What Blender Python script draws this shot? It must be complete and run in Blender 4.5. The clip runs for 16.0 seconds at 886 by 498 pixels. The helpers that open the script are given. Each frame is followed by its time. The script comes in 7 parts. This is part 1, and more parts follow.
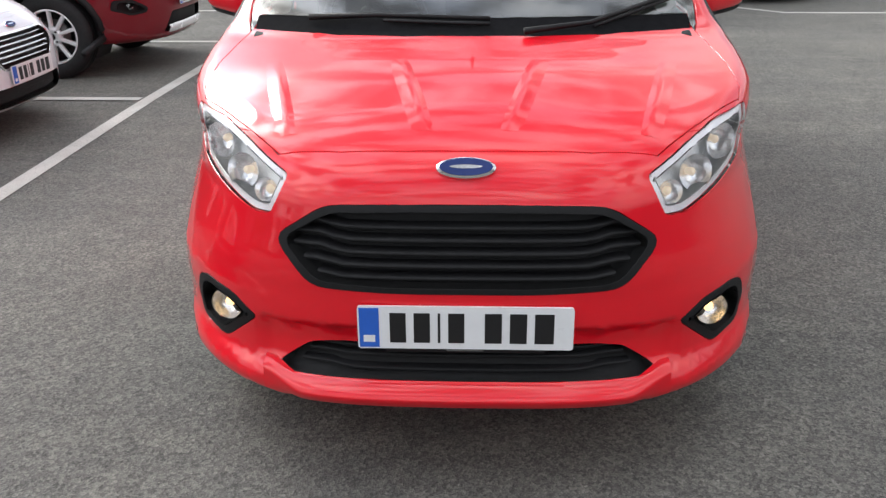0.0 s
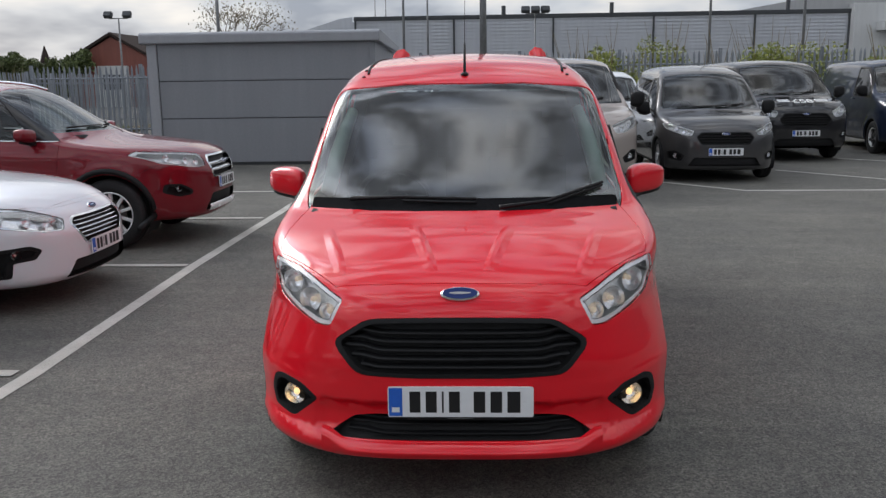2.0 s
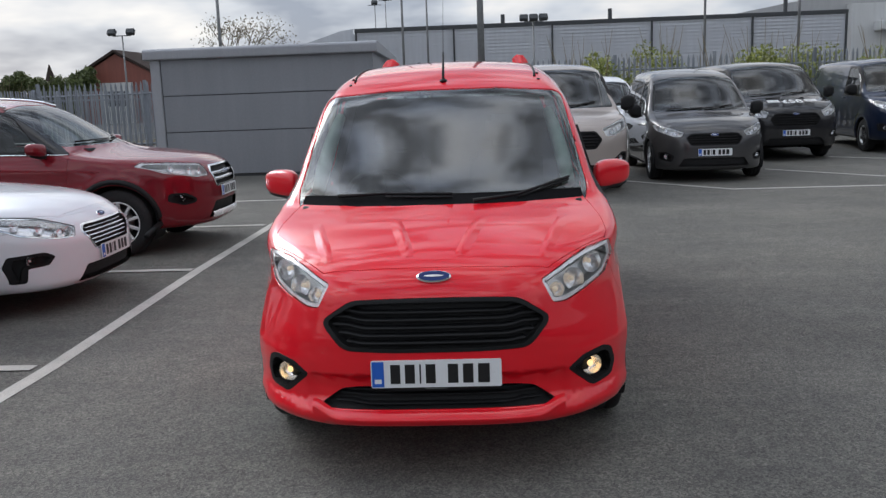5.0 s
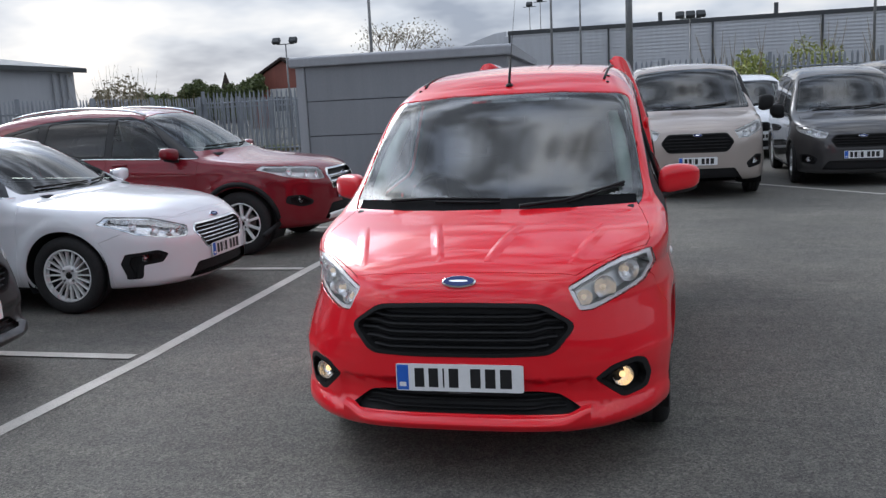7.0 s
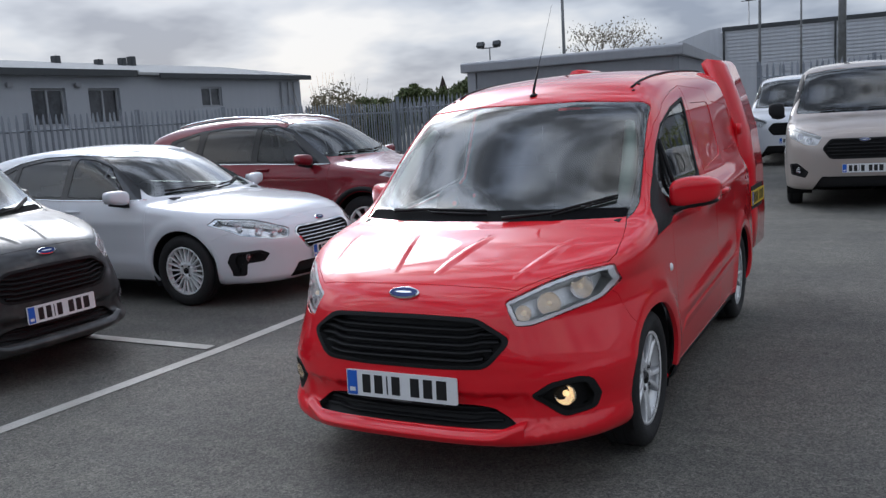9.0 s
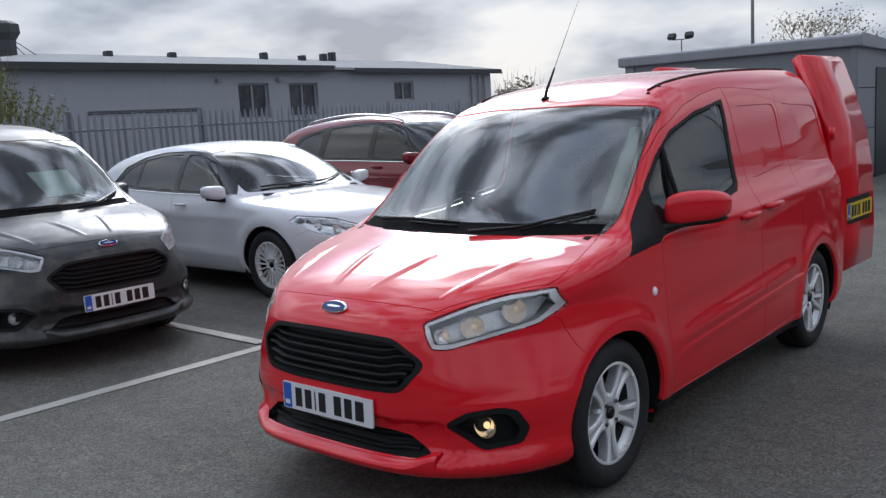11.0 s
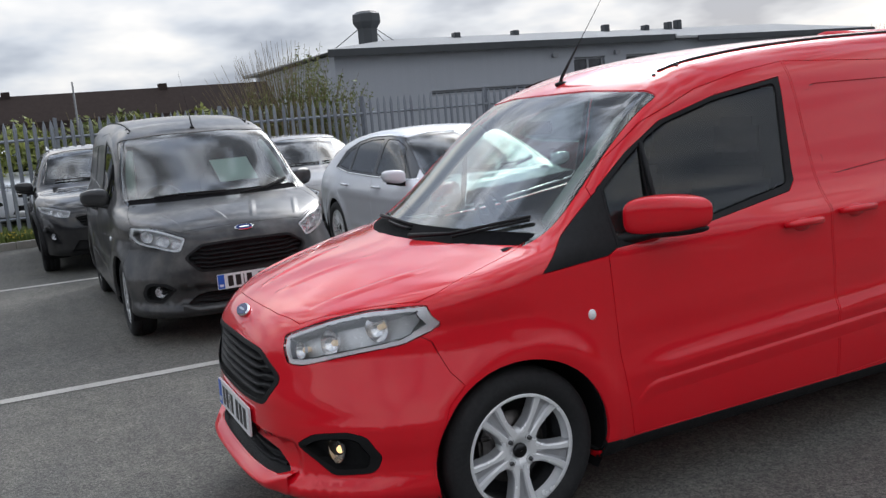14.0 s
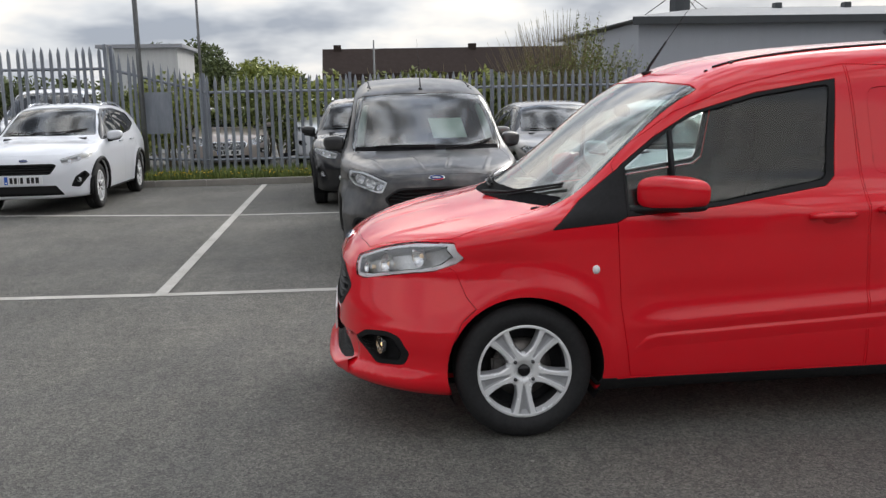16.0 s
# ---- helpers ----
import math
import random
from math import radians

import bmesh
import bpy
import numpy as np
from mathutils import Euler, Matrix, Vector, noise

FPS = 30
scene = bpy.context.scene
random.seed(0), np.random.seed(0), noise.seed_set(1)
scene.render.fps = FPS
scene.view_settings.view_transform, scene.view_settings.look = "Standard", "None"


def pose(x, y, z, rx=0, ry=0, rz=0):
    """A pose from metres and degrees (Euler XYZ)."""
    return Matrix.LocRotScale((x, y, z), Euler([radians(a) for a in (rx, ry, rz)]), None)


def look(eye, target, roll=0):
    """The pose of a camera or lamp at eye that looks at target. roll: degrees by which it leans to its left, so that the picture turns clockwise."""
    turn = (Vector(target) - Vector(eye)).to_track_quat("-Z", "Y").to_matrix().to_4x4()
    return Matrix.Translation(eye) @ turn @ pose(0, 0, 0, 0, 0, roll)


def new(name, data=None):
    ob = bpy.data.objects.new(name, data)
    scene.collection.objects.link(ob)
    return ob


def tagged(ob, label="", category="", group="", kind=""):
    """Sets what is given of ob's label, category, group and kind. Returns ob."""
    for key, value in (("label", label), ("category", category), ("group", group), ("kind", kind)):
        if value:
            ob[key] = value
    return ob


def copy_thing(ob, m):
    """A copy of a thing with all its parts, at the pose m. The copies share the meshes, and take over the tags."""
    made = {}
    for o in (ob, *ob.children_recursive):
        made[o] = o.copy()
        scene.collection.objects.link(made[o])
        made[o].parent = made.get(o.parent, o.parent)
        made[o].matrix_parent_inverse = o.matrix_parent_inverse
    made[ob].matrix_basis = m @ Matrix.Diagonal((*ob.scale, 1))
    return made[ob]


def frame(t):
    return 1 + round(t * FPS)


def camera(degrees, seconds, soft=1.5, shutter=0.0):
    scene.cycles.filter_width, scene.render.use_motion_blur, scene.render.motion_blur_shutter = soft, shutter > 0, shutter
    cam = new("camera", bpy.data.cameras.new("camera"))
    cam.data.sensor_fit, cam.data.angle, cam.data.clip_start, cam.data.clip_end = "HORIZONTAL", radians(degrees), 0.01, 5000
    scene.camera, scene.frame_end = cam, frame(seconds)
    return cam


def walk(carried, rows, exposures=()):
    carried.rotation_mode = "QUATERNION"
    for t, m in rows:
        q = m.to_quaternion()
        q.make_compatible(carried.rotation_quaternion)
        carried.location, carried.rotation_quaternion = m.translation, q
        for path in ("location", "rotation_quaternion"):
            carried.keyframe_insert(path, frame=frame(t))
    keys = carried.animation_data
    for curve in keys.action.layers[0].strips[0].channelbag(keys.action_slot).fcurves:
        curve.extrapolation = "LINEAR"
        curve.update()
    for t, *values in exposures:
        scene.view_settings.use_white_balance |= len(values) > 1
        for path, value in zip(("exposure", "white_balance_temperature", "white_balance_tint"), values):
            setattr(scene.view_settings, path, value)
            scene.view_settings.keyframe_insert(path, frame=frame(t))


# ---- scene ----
cam = camera(53.9, 16.0, 1.4)
PATH = [
    (0, (0.031, 0.032, 1.42), (-0.051, 1.883, 0.666), -0.5),
    (0.5, (0.045, -0.217, 1.45), (-0.024, 1.672, 0.797), -0.3),
    (1, (0.089, -0.513, 1.504), (-0.005, 1.41, 0.963), -0.5),
    (1.5, (0.074, -0.8, 1.541), (-0.02, 1.15, 1.108), -0.9),
    (2, (0.07, -1.048, 1.571), (-0.013, 0.914, 1.197), -0.8),
    (2.5, (0.128, -1.271, 1.566), (0.053, 0.694, 1.202), -1.3),
    (3, (0.161, -1.38, 1.563), (0.098, 0.583, 1.184), -1.5),
    (3.5, (0.173, -1.416, 1.563), (0.108, 0.548, 1.193), -1.9),
    (6, (0.324, -1.393, 1.542), (0.13, 0.567, 1.196), -2.2),
    (6.5, (0.492, -1.359, 1.56), (0.172, 0.586, 1.221), -2.4),
    (7, (0.734, -1.363, 1.546), (0.28, 0.556, 1.212), -2.9),
    (7.5, (0.968, -1.375, 1.54), (0.417, 0.517, 1.196), -2.6),
    (8, (1.202, -1.25, 1.537), (0.535, 0.606, 1.201), -2.3),
    (8.5, (1.464, -1.131, 1.53), (0.661, 0.671, 1.205), -3.0),
    (9, (1.785, -1.052, 1.541), (0.867, 0.699, 1.237), -3.6),
    (11.5, (2.667, -0.049, 1.532), (1.282, 1.362, 1.233), -3.8),
    (12, (2.799, 0.195, 1.511), (1.321, 1.507, 1.206), -4.7),
    (12.5, (2.972, 0.428, 1.527), (1.433, 1.664, 1.208), -5.2),
    (13, (3.076, 0.699, 1.508), (1.499, 1.887, 1.189), -5.0),
    (13.5, (3.18, 0.984, 1.508), (1.504, 2.03, 1.195), -4.8),
    (14, (3.395, 1.252, 1.508), (1.611, 2.107, 1.211), -4.9),
    (14.5, (3.603, 1.545, 1.505), (1.746, 2.238, 1.235), -3.8),
    (15, (3.852, 1.811, 1.5), (1.938, 2.327, 1.234), -2.1),
    (15.5, (4.201, 1.954, 1.52), (2.252, 2.281, 1.214), -1.4),
    (16, (4.47, 2.013, 1.504), (2.509, 2.211, 1.165), -1.2),
]
EXPOSURES = [(0.0, 0.74, 6800, 10), (1.0, 0.42, 6650, 10), (2.0, -0.04, 6600, 10), (3.5, -0.02, 6550, 10), (6.5, 0.07, 6300, 10), (7.5, 0.02, 6200, 10), (9.0, -0.16, 6100, 10), (11.5, -0.18, 6100, 10), (13.0, 0.08, 6250, 10), (14.0, 0.11, 6450, 10), (16.0, 0.24, 6850, 10)]
walk(cam, [(t, look(eye, target, roll)) for t, eye, target, roll in PATH], EXPOSURES)

SKY, SUN = 0.90, 0.80


# ---- light ----
world = bpy.data.worlds.new("overcast_sky")
scene.world = world
world.use_nodes = True
wn, wl = world.node_tree.nodes, world.node_tree.links
wn.clear()
SUN_DIR = Vector((-0.60, 0.62, 0.50)).normalized()
w_out = wn.new("ShaderNodeOutputWorld")
w_bg = wn.new("ShaderNodeBackground")
w_sky = wn.new("ShaderNodeTexSky")
w_sky.sky_type = "NISHITA"
w_sky.sun_disc = False
w_sky.sun_elevation = math.asin(SUN_DIR.z)
w_sky.sun_rotation = math.atan2(SUN_DIR.x, SUN_DIR.y)
w_sky.dust_density = 2.0
w_co = wn.new("ShaderNodeTexCoord")
w_sep = wn.new("ShaderNodeSeparateXYZ")
wl.new(w_co.outputs["Generated"], w_sep.inputs[0])
# the cloud layer: direction divided by height, so that clouds flatten towards the horizon
w_add = wn.new("ShaderNodeMath"); w_add.operation = "ADD"; w_add.inputs[1].default_value = 0.32
w_abs = wn.new("ShaderNodeMath"); w_abs.operation = "ABSOLUTE"
wl.new(w_sep.outputs["Z"], w_abs.inputs[0]); wl.new(w_abs.outputs[0], w_add.inputs[0])
w_div = wn.new("ShaderNodeVectorMath"); w_div.operation = "DIVIDE"
w_comb = wn.new("ShaderNodeCombineXYZ")
for i in range(3):
    wl.new(w_add.outputs[0], w_comb.inputs[i])
wl.new(w_co.outputs["Generated"], w_div.inputs[0]); wl.new(w_comb.outputs[0], w_div.inputs[1])


def sky_noise(scale, detail, rough, offset, stretch=(1, 1, 1)):
    n = wn.new("ShaderNodeTexNoise")
    n.inputs["Scale"].default_value, n.inputs["Detail"].default_value, n.inputs["Roughness"].default_value = scale, detail, rough
    m = wn.new("ShaderNodeMapping")
    m.inputs["Location"].default_value, m.inputs["Scale"].default_value = offset, stretch
    wl.new(w_div.outputs[0], m.inputs["Vector"]); wl.new(m.outputs[0], n.inputs["Vector"])
    return n.outputs["Fac"]


w_ramp = wn.new("ShaderNodeValToRGB")
w_ramp.color_ramp.elements[0].position, w_ramp.color_ramp.elements[0].color = 0.36, (0.34, 0.39, 0.49, 1)
w_ramp.color_ramp.elements[1].position, w_ramp.color_ramp.elements[1].color = 0.66, (1.04, 1.02, 1.0, 1)
w_mid = w_ramp.color_ramp.elements.new(0.50)
w_mid.color = (0.68, 0.725, 0.80, 1)
wl.new(sky_noise(2.3, 4.0, 0.50, (3.7, 1.2, 0.0), (1.0, 1.0, 1.6)), w_ramp.inputs[0])
w_mix = wn.new("ShaderNodeMixRGB"); w_mix.inputs[0].default_value = 0.90
w_gain = wn.new("ShaderNodeMixRGB"); w_gain.blend_type = "MULTIPLY"; w_gain.inputs[0].default_value = 1.0
w_gain.inputs[2].default_value = (0.10, 0.10, 0.10, 1)
wl.new(w_sky.outputs[0], w_gain.inputs[1])
# brighter cloud round the veiled sun, and a bright break in the cloud to one side of it; duller away from it
w_dot = wn.new("ShaderNodeVectorMath"); w_dot.operation = "DOT_PRODUCT"; w_dot.inputs[1].default_value = SUN_DIR
w_nrm = wn.new("ShaderNodeVectorMath"); w_nrm.operation = "NORMALIZE"
wl.new(w_co.outputs["Generated"], w_nrm.inputs[0]); wl.new(w_nrm.outputs[0], w_dot.inputs[0])


def sky_step(source, lo, hi, a, b):
    m = wn.new("ShaderNodeMapRange"); m.interpolation_type = "SMOOTHSTEP"
    for key, v in (("From Min", lo), ("From Max", hi), ("To Min", a), ("To Max", b)):
        m.inputs[key].default_value = v
    wl.new(source, m.inputs["Value"])
    return m.outputs[0]


def sky_math(op, a, b):
    m = wn.new("ShaderNodeMath"); m.operation = op
    for i, v in enumerate((a, b)):
        if isinstance(v, float):
            m.inputs[i].default_value = v
        else:
            wl.new(v, m.inputs[i])
    return m.outputs[0]


w_side = wn.new("ShaderNodeVectorMath"); w_side.operation = "DOT_PRODUCT"; w_side.inputs[1].default_value = Vector((-0.75, 0.22, 0.62)).normalized()
wl.new(w_nrm.outputs[0], w_side.inputs[0])
w_broad = sky_math("MULTIPLY", sky_step(w_side.outputs["Value"], 0.60, 1.0, 0.0, 0.85), sky_step(w_sep.outputs["Z"], 0.20, 0.50, 0.0, 1.0))
w_tight = sky_math("MULTIPLY", sky_step(w_dot.outputs["Value"], 0.925, 1.0, 0.0, 4.2), sky_step(w_sep.outputs["Z"], 0.18, 0.36, 0.0, 1.0))
w_glow = sky_math("ADD", sky_math("ADD", w_broad, w_tight), sky_step(w_sep.outputs["X"], -0.15, 0.75, 1.0, 0.88))
w_lit = wn.new("ShaderNodeVectorMath"); w_lit.operation = "SCALE"
wl.new(w_ramp.outputs[0], w_lit.inputs[0]); wl.new(w_glow, w_lit.inputs["Scale"])
wl.new(w_gain.outputs[0], w_mix.inputs[1]); wl.new(w_lit.outputs[0], w_mix.inputs[2])
# an overcast sky is brighter overhead than at the horizon
w_zen = wn.new("ShaderNodeMapRange")
w_zen.inputs["From Min"].default_value, w_zen.inputs["From Max"].default_value = 0.12, 0.95
w_zen.inputs["To Min"].default_value, w_zen.inputs["To Max"].default_value = 1.06, 1.80
wl.new(w_sep.outputs["Z"], w_zen.inputs["Value"])
w_top = wn.new("ShaderNodeVectorMath"); w_top.operation = "SCALE"
wl.new(w_mix.outputs[0], w_top.inputs[0]); wl.new(w_zen.outputs[0], w_top.inputs["Scale"])
# broken dark cloud overhead
w_dark = wn.new("ShaderNodeMapRange"); w_dark.interpolation_type = "SMOOTHSTEP"
w_dark.inputs["From Min"].default_value, w_dark.inputs["From Max"].default_value = 0.36, 0.64
w_dark.inputs["To Min"].default_value, w_dark.inputs["To Max"].default_value = 0.30, 1.45
wl.new(sky_noise(7.0, 5.0, 0.50, (1.1, 4.6, 0.0), (0.9, 1.2, 1.0)), w_dark.inputs["Value"])
w_high = wn.new("ShaderNodeMapRange"); w_high.interpolation_type = "SMOOTHSTEP"
w_high.inputs["From Min"].default_value, w_high.inputs["From Max"].default_value = 0.35, 0.70
wl.new(w_sep.outputs["Z"], w_high.inputs["Value"])
w_one = wn.new("ShaderNodeMixRGB")
w_one.inputs[1].default_value = (1, 1, 1, 1)
wl.new(w_high.outputs[0], w_one.inputs[0]); wl.new(w_dark.outputs[0], w_one.inputs[2])
w_brk = wn.new("ShaderNodeMixRGB"); w_brk.blend_type = "MULTIPLY"; w_brk.inputs[0].default_value = 1.0
wl.new(w_top.outputs[0], w_brk.inputs[1]); wl.new(w_one.outputs[0], w_brk.inputs[2])
wl.new(w_brk.outputs[0], w_bg.inputs["Color"])
w_bg.inputs["Strength"].default_value = SKY
wl.new(w_bg.outputs[0], w_out.inputs["Surface"])

sun = new("sun", bpy.data.lights.new("sun", "SUN"))
sun.data.energy, sun.data.angle, sun.data.color = SUN, radians(24), (1.0, 0.95, 0.88)
sun.matrix_world = look(SUN_DIR * 30, (0, 0, 0))


# ---- materials ----
class Mat:
    """A small builder of node materials."""

    def __init__(self, name):
        self.m = bpy.data.materials.new(name)
        self.m.use_nodes = True
        self.n, self.l = self.m.node_tree.nodes, self.m.node_tree.links
        self.n.clear()
        self.out = self.n.new("ShaderNodeOutputMaterial")
        self.b = self.n.new("ShaderNodeBsdfPrincipled")
        self.l.new(self.b.outputs[0], self.out.inputs["Surface"])
        self.tc = self.n.new("ShaderNodeTexCoord")

    def noise(self, scale, detail=4.0, rough=0.55, stretch=None):
        t = self.n.new("ShaderNodeTexNoise")
        t.inputs["Scale"].default_value, t.inputs["Detail"].default_value, t.inputs["Roughness"].default_value = scale, detail, rough
        if stretch:
            mp = self.n.new("ShaderNodeMapping")
            mp.inputs["Scale"].default_value = stretch
            self.l.new(self.tc.outputs["Object"], mp.inputs["Vector"])
            self.l.new(mp.outputs[0], t.inputs["Vector"])
        else:
            self.l.new(self.tc.outputs["Object"], t.inputs["Vector"])
        return t.outputs["Fac"]

    def ramp(self, fac, stops):
        r = self.n.new("ShaderNodeValToRGB")
        e = r.color_ramp.elements
        while len(e) < len(stops):
            e.new(0.5)
        for el, (p, c) in zip(e, stops):
            el.position, el.color = p, (*c, 1) if len(c) == 3 else c
        self.l.new(fac, r.inputs[0])
        return r.outputs[0]

    def mix(self, fac, a, b, mode="MIX"):
        x = self.n.new("ShaderNodeMixRGB")
        x.blend_type = mode
        for i, v in ((0, fac), (1, a), (2, b)):
            if isinstance(v, (int, float)):
                x.inputs[i].default_value = v
            elif isinstance(v, tuple):
                x.inputs[i].default_value = (*v, 1)
            else:
                self.l.new(v, x.inputs[i])
        return x.outputs[0]

    def set(self, key, v):
        if isinstance(v, (int, float)):
            self.b.inputs[key].default_value = v
        elif isinstance(v, tuple):
            self.b.inputs[key].default_value = (*v, 1)
        else:
            self.l.new(v, self.b.inputs[key])
        return self

    def bump(self, height, strength, distance):
        bp = self.n.new("ShaderNodeBump")
        bp.inputs["Strength"].default_value, bp.inputs["Distance"].default_value = strength, distance
        self.l.new(height, bp.inputs["Height"])
        self.l.new(bp.outputs[0], self.b.inputs["Normal"])
        return self


def car_paint(name, colour, metal=0.0, dust=0.06, coat=1.0, film=0.0):
    k = Mat(name)
    c = k.mix(k.ramp(k.noise(3.0, 5), [(0.45, (0, 0, 0)), (0.75, (dust, dust, dust))]), colour, (0.38, 0.35, 0.32))
    k.set("Base Color", c).set("Metallic", metal).set("Roughness", 0.42)
    k.set("Specular IOR Level", 0.12).set("Coat Weight", coat).set("Coat IOR", 1.54).set("Coat Roughness", k.ramp(k.noise(9.0, 5), [(0.4, (0.012 + film,) * 3), (0.8, (0.035 + film * 2,) * 3)]))
    return k.m


def plain(name, colour, rough=0.5, metal=0.0, vary=0.12, scale=14.0, bump=0.0, bump_scale=300.0, gloss=0.5):
    k = Mat(name)
    k.set("Specular IOR Level", gloss)
    lo, hi = tuple(c * (1 - vary) for c in colour), tuple(min(1, c * (1 + vary)) for c in colour)
    k.set("Base Color", k.ramp(k.noise(scale, 6, 0.65), [(0.3, lo), (0.7, hi)])).set("Metallic", metal)
    k.set("Roughness", k.ramp(k.noise(scale * 2.3, 4), [(0.3, (max(0.02, rough - 0.06),) * 3), (0.7, (min(1, rough + 0.06),) * 3)]))
    if bump:
        k.bump(k.noise(bump_scale, 3), bump, 0.002)
    return k.m


def glass_mat(name, tint, ior=1.5, dirt_haze=0.03, soft=0.0):
    """Clear tinted glass: light passes straight through, Fresnel drives the gloss alone."""
    m = bpy.data.materials.new(name)
    m.use_nodes = True
    n, l = m.node_tree.nodes, m.node_tree.links
    n.clear()
    out, mx, tr, gl, fr = (n.new("ShaderNode" + s) for s in ("OutputMaterial", "MixShader", "BsdfTransparent", "BsdfGlossy", "Fresnel"))
    tr.inputs["Color"].default_value = (*tint, 1)
    gl.inputs["Roughness"].default_value = soft
    gl.inputs["Color"].default_value = (1, 1, 1, 1)
    fr.inputs["IOR"].default_value = ior
    df, m2 = n.new("ShaderNodeBsdfDiffuse"), n.new("ShaderNodeMixShader")
    df.inputs["Color"].default_value = (0.5, 0.48, 0.44, 1)
    m2.inputs[0].default_value = dirt_haze
    l.new(fr.outputs[0], mx.inputs[0]); l.new(tr.outputs[0], mx.inputs[1]); l.new(gl.outputs[0], mx.inputs[2])
    l.new(mx.outputs[0], m2.inputs[1]); l.new(df.outputs[0], m2.inputs[2])
    l.new(m2.outputs[0], out.inputs["Surface"])
    return m


RED = car_paint("red_paint", (0.76, 0.004, 0.016), 0.0, 0.012)
GREY_PAINT = car_paint("dark_grey_paint", (0.040, 0.040, 0.041), 0.15, 0.30, 0.6, 0.08)
WHITE_PAINT = car_paint("white_paint", (0.74, 0.76, 0.80), 0.0, 0.05)
MAROON = car_paint("dark_red_paint", (0.185, 0.004, 0.012), 0.12, 0.02)
SILVER_PAINT = car_paint("champagne_paint", (0.40, 0.35, 0.32), 0.35, 0.06)
CHARCOAL = car_paint("charcoal_paint", (0.055, 0.054, 0.056), 0.35, 0.05)
BLACK_PAINT = car_paint("black_paint", (0.012, 0.012, 0.014), 0.2, 0.06)
BLUE_PAINT = car_paint("navy_paint", (0.008, 0.016, 0.040), 0.3, 0.05)
MOND_PAINT = car_paint("stone_grey_paint", (0.25, 0.24, 0.23), 0.4, 0.08)
PLASTIC = plain("black_plastic", (0.010, 0.010, 0.011), 0.58, 0.0, 0.25, 40, 0.25, 900, 0.28)
SCUTTLE = plain("scuttle_black", (0.008, 0.008, 0.009), 0.9, 0.0, 0.25, 40, 0.2, 500, 0.05)
GLOSS_BLACK = plain("gloss_black", (0.006, 0.006, 0.007), 0.16, 0.0, 0.2, 20)
LINER = plain("interior_grey", (0.030, 0.031, 0.034), 0.8, 0.0, 0.25, 25, 0.3, 700)
CAB_GREY = plain("cab_lining", (0.040, 0.048, 0.048), 0.85, 0.0, 0.15, 30)
PALE_TRIM = plain("pale_headlining", (0.62, 0.65, 0.62), 0.85, 0.0, 0.1, 30)
SEAT_CLOTH = plain("seat_cloth", (0.045, 0.047, 0.052), 0.95, 0.0, 0.35, 120, 0.4, 800)
RUBBER = plain("tyre_rubber", (0.014, 0.014, 0.015), 0.78, 0.0, 0.25, 30, 0.35, 260)
ALLOY = plain("alloy_silver", (0.93, 0.94, 0.95), 0.24, 0.25, 0.02, 6)
# darker grey for the troughs and flanks of the twin spokes
POCKET = plain("grey_alloy_pocket", (0.40, 0.405, 0.42), 0.38, 0.2, 0.06, 10)
DARK_ALLOY = plain("dark_alloy", (0.10, 0.10, 0.105), 0.35, 0.8, 0.15, 18)
CHROME = plain("chrome", (0.82, 0.83, 0.85), 0.10, 1.0, 0.04, 12)
STEEL = plain("brake_steel", (0.16, 0.15, 0.145), 0.42, 0.9, 0.3, 30)
REFLECTOR = plain("lamp_reflector", (0.94, 0.94, 0.95), 0.20, 0.75, 0.05, 25, 0.6, 45)
LAMP_BACK = plain("lamp_housing", (0.96, 0.965, 0.97), 0.24, 0.12, 0.03, 30, 0.4, 60)
LAMP_WHITE = plain("lamp_white_trim", (0.92, 0.93, 0.94), 0.30, 0.0, 0.05, 20)
POLE_STEEL = plain("lamp_post_steel", (0.20, 0.205, 0.21), 0.5, 0.6, 0.15, 8)
PLATE_WHITE = plain("plate_white", (0.78, 0.79, 0.80), 0.32, 0.0, 0.03, 20)
PLATE_YELLOW = plain("plate_yellow", (0.80, 0.55, 0.03), 0.32, 0.0, 0.03, 20)
PLATE_BLUE = plain("plate_blue", (0.02, 0.12, 0.55), 0.35, 0.0, 0.05, 20)
INK = plain("plate_ink", (0.010, 0.010, 0.011), 0.4, 0.0, 0.1, 20)
BADGE_BLUE = plain("badge_blue", (0.008, 0.025, 0.13), 0.2, 0.2, 0.1, 30)
PAPER = plain("paper", (0.72, 0.76, 0.74), 0.8, 0.0, 0.05, 10)
# besides dirt, the pale diffuse share paints in the screen's milky reflected haze
SCREEN = glass_mat("windscreen_glass", (0.52, 0.66, 0.62), 1.96, 0.035, 0.012)
SCREEN_FAR = glass_mat("green_tinted_screen", (0.42, 0.53, 0.50), 1.70, 0.006, 0.03)
SIDE_GLASS = glass_mat("side_glass", (0.60, 0.69, 0.67), 1.58, 0.006)
TINT_GLASS = glass_mat("tinted_side_glass", (0.34, 0.39, 0.39), 1.65, 0.02)
DARK_GLASS = glass_mat("privacy_glass", (0.05, 0.055, 0.06), 1.65, 0.02)
LENS = glass_mat("lamp_lens", (0.97, 0.98, 0.99), 1.42, 0.01)


def lamp_glow(name, colour, strength):
    k = Mat(name)
    k.set("Base Color", colour).set("Roughness", 0.3).set("Emission Color", colour).set("Emission Strength", strength)
    return k.m


FOG_GLOW = lamp_glow("fog_bulb_glow", (1.0, 0.66, 0.30), 1.3)
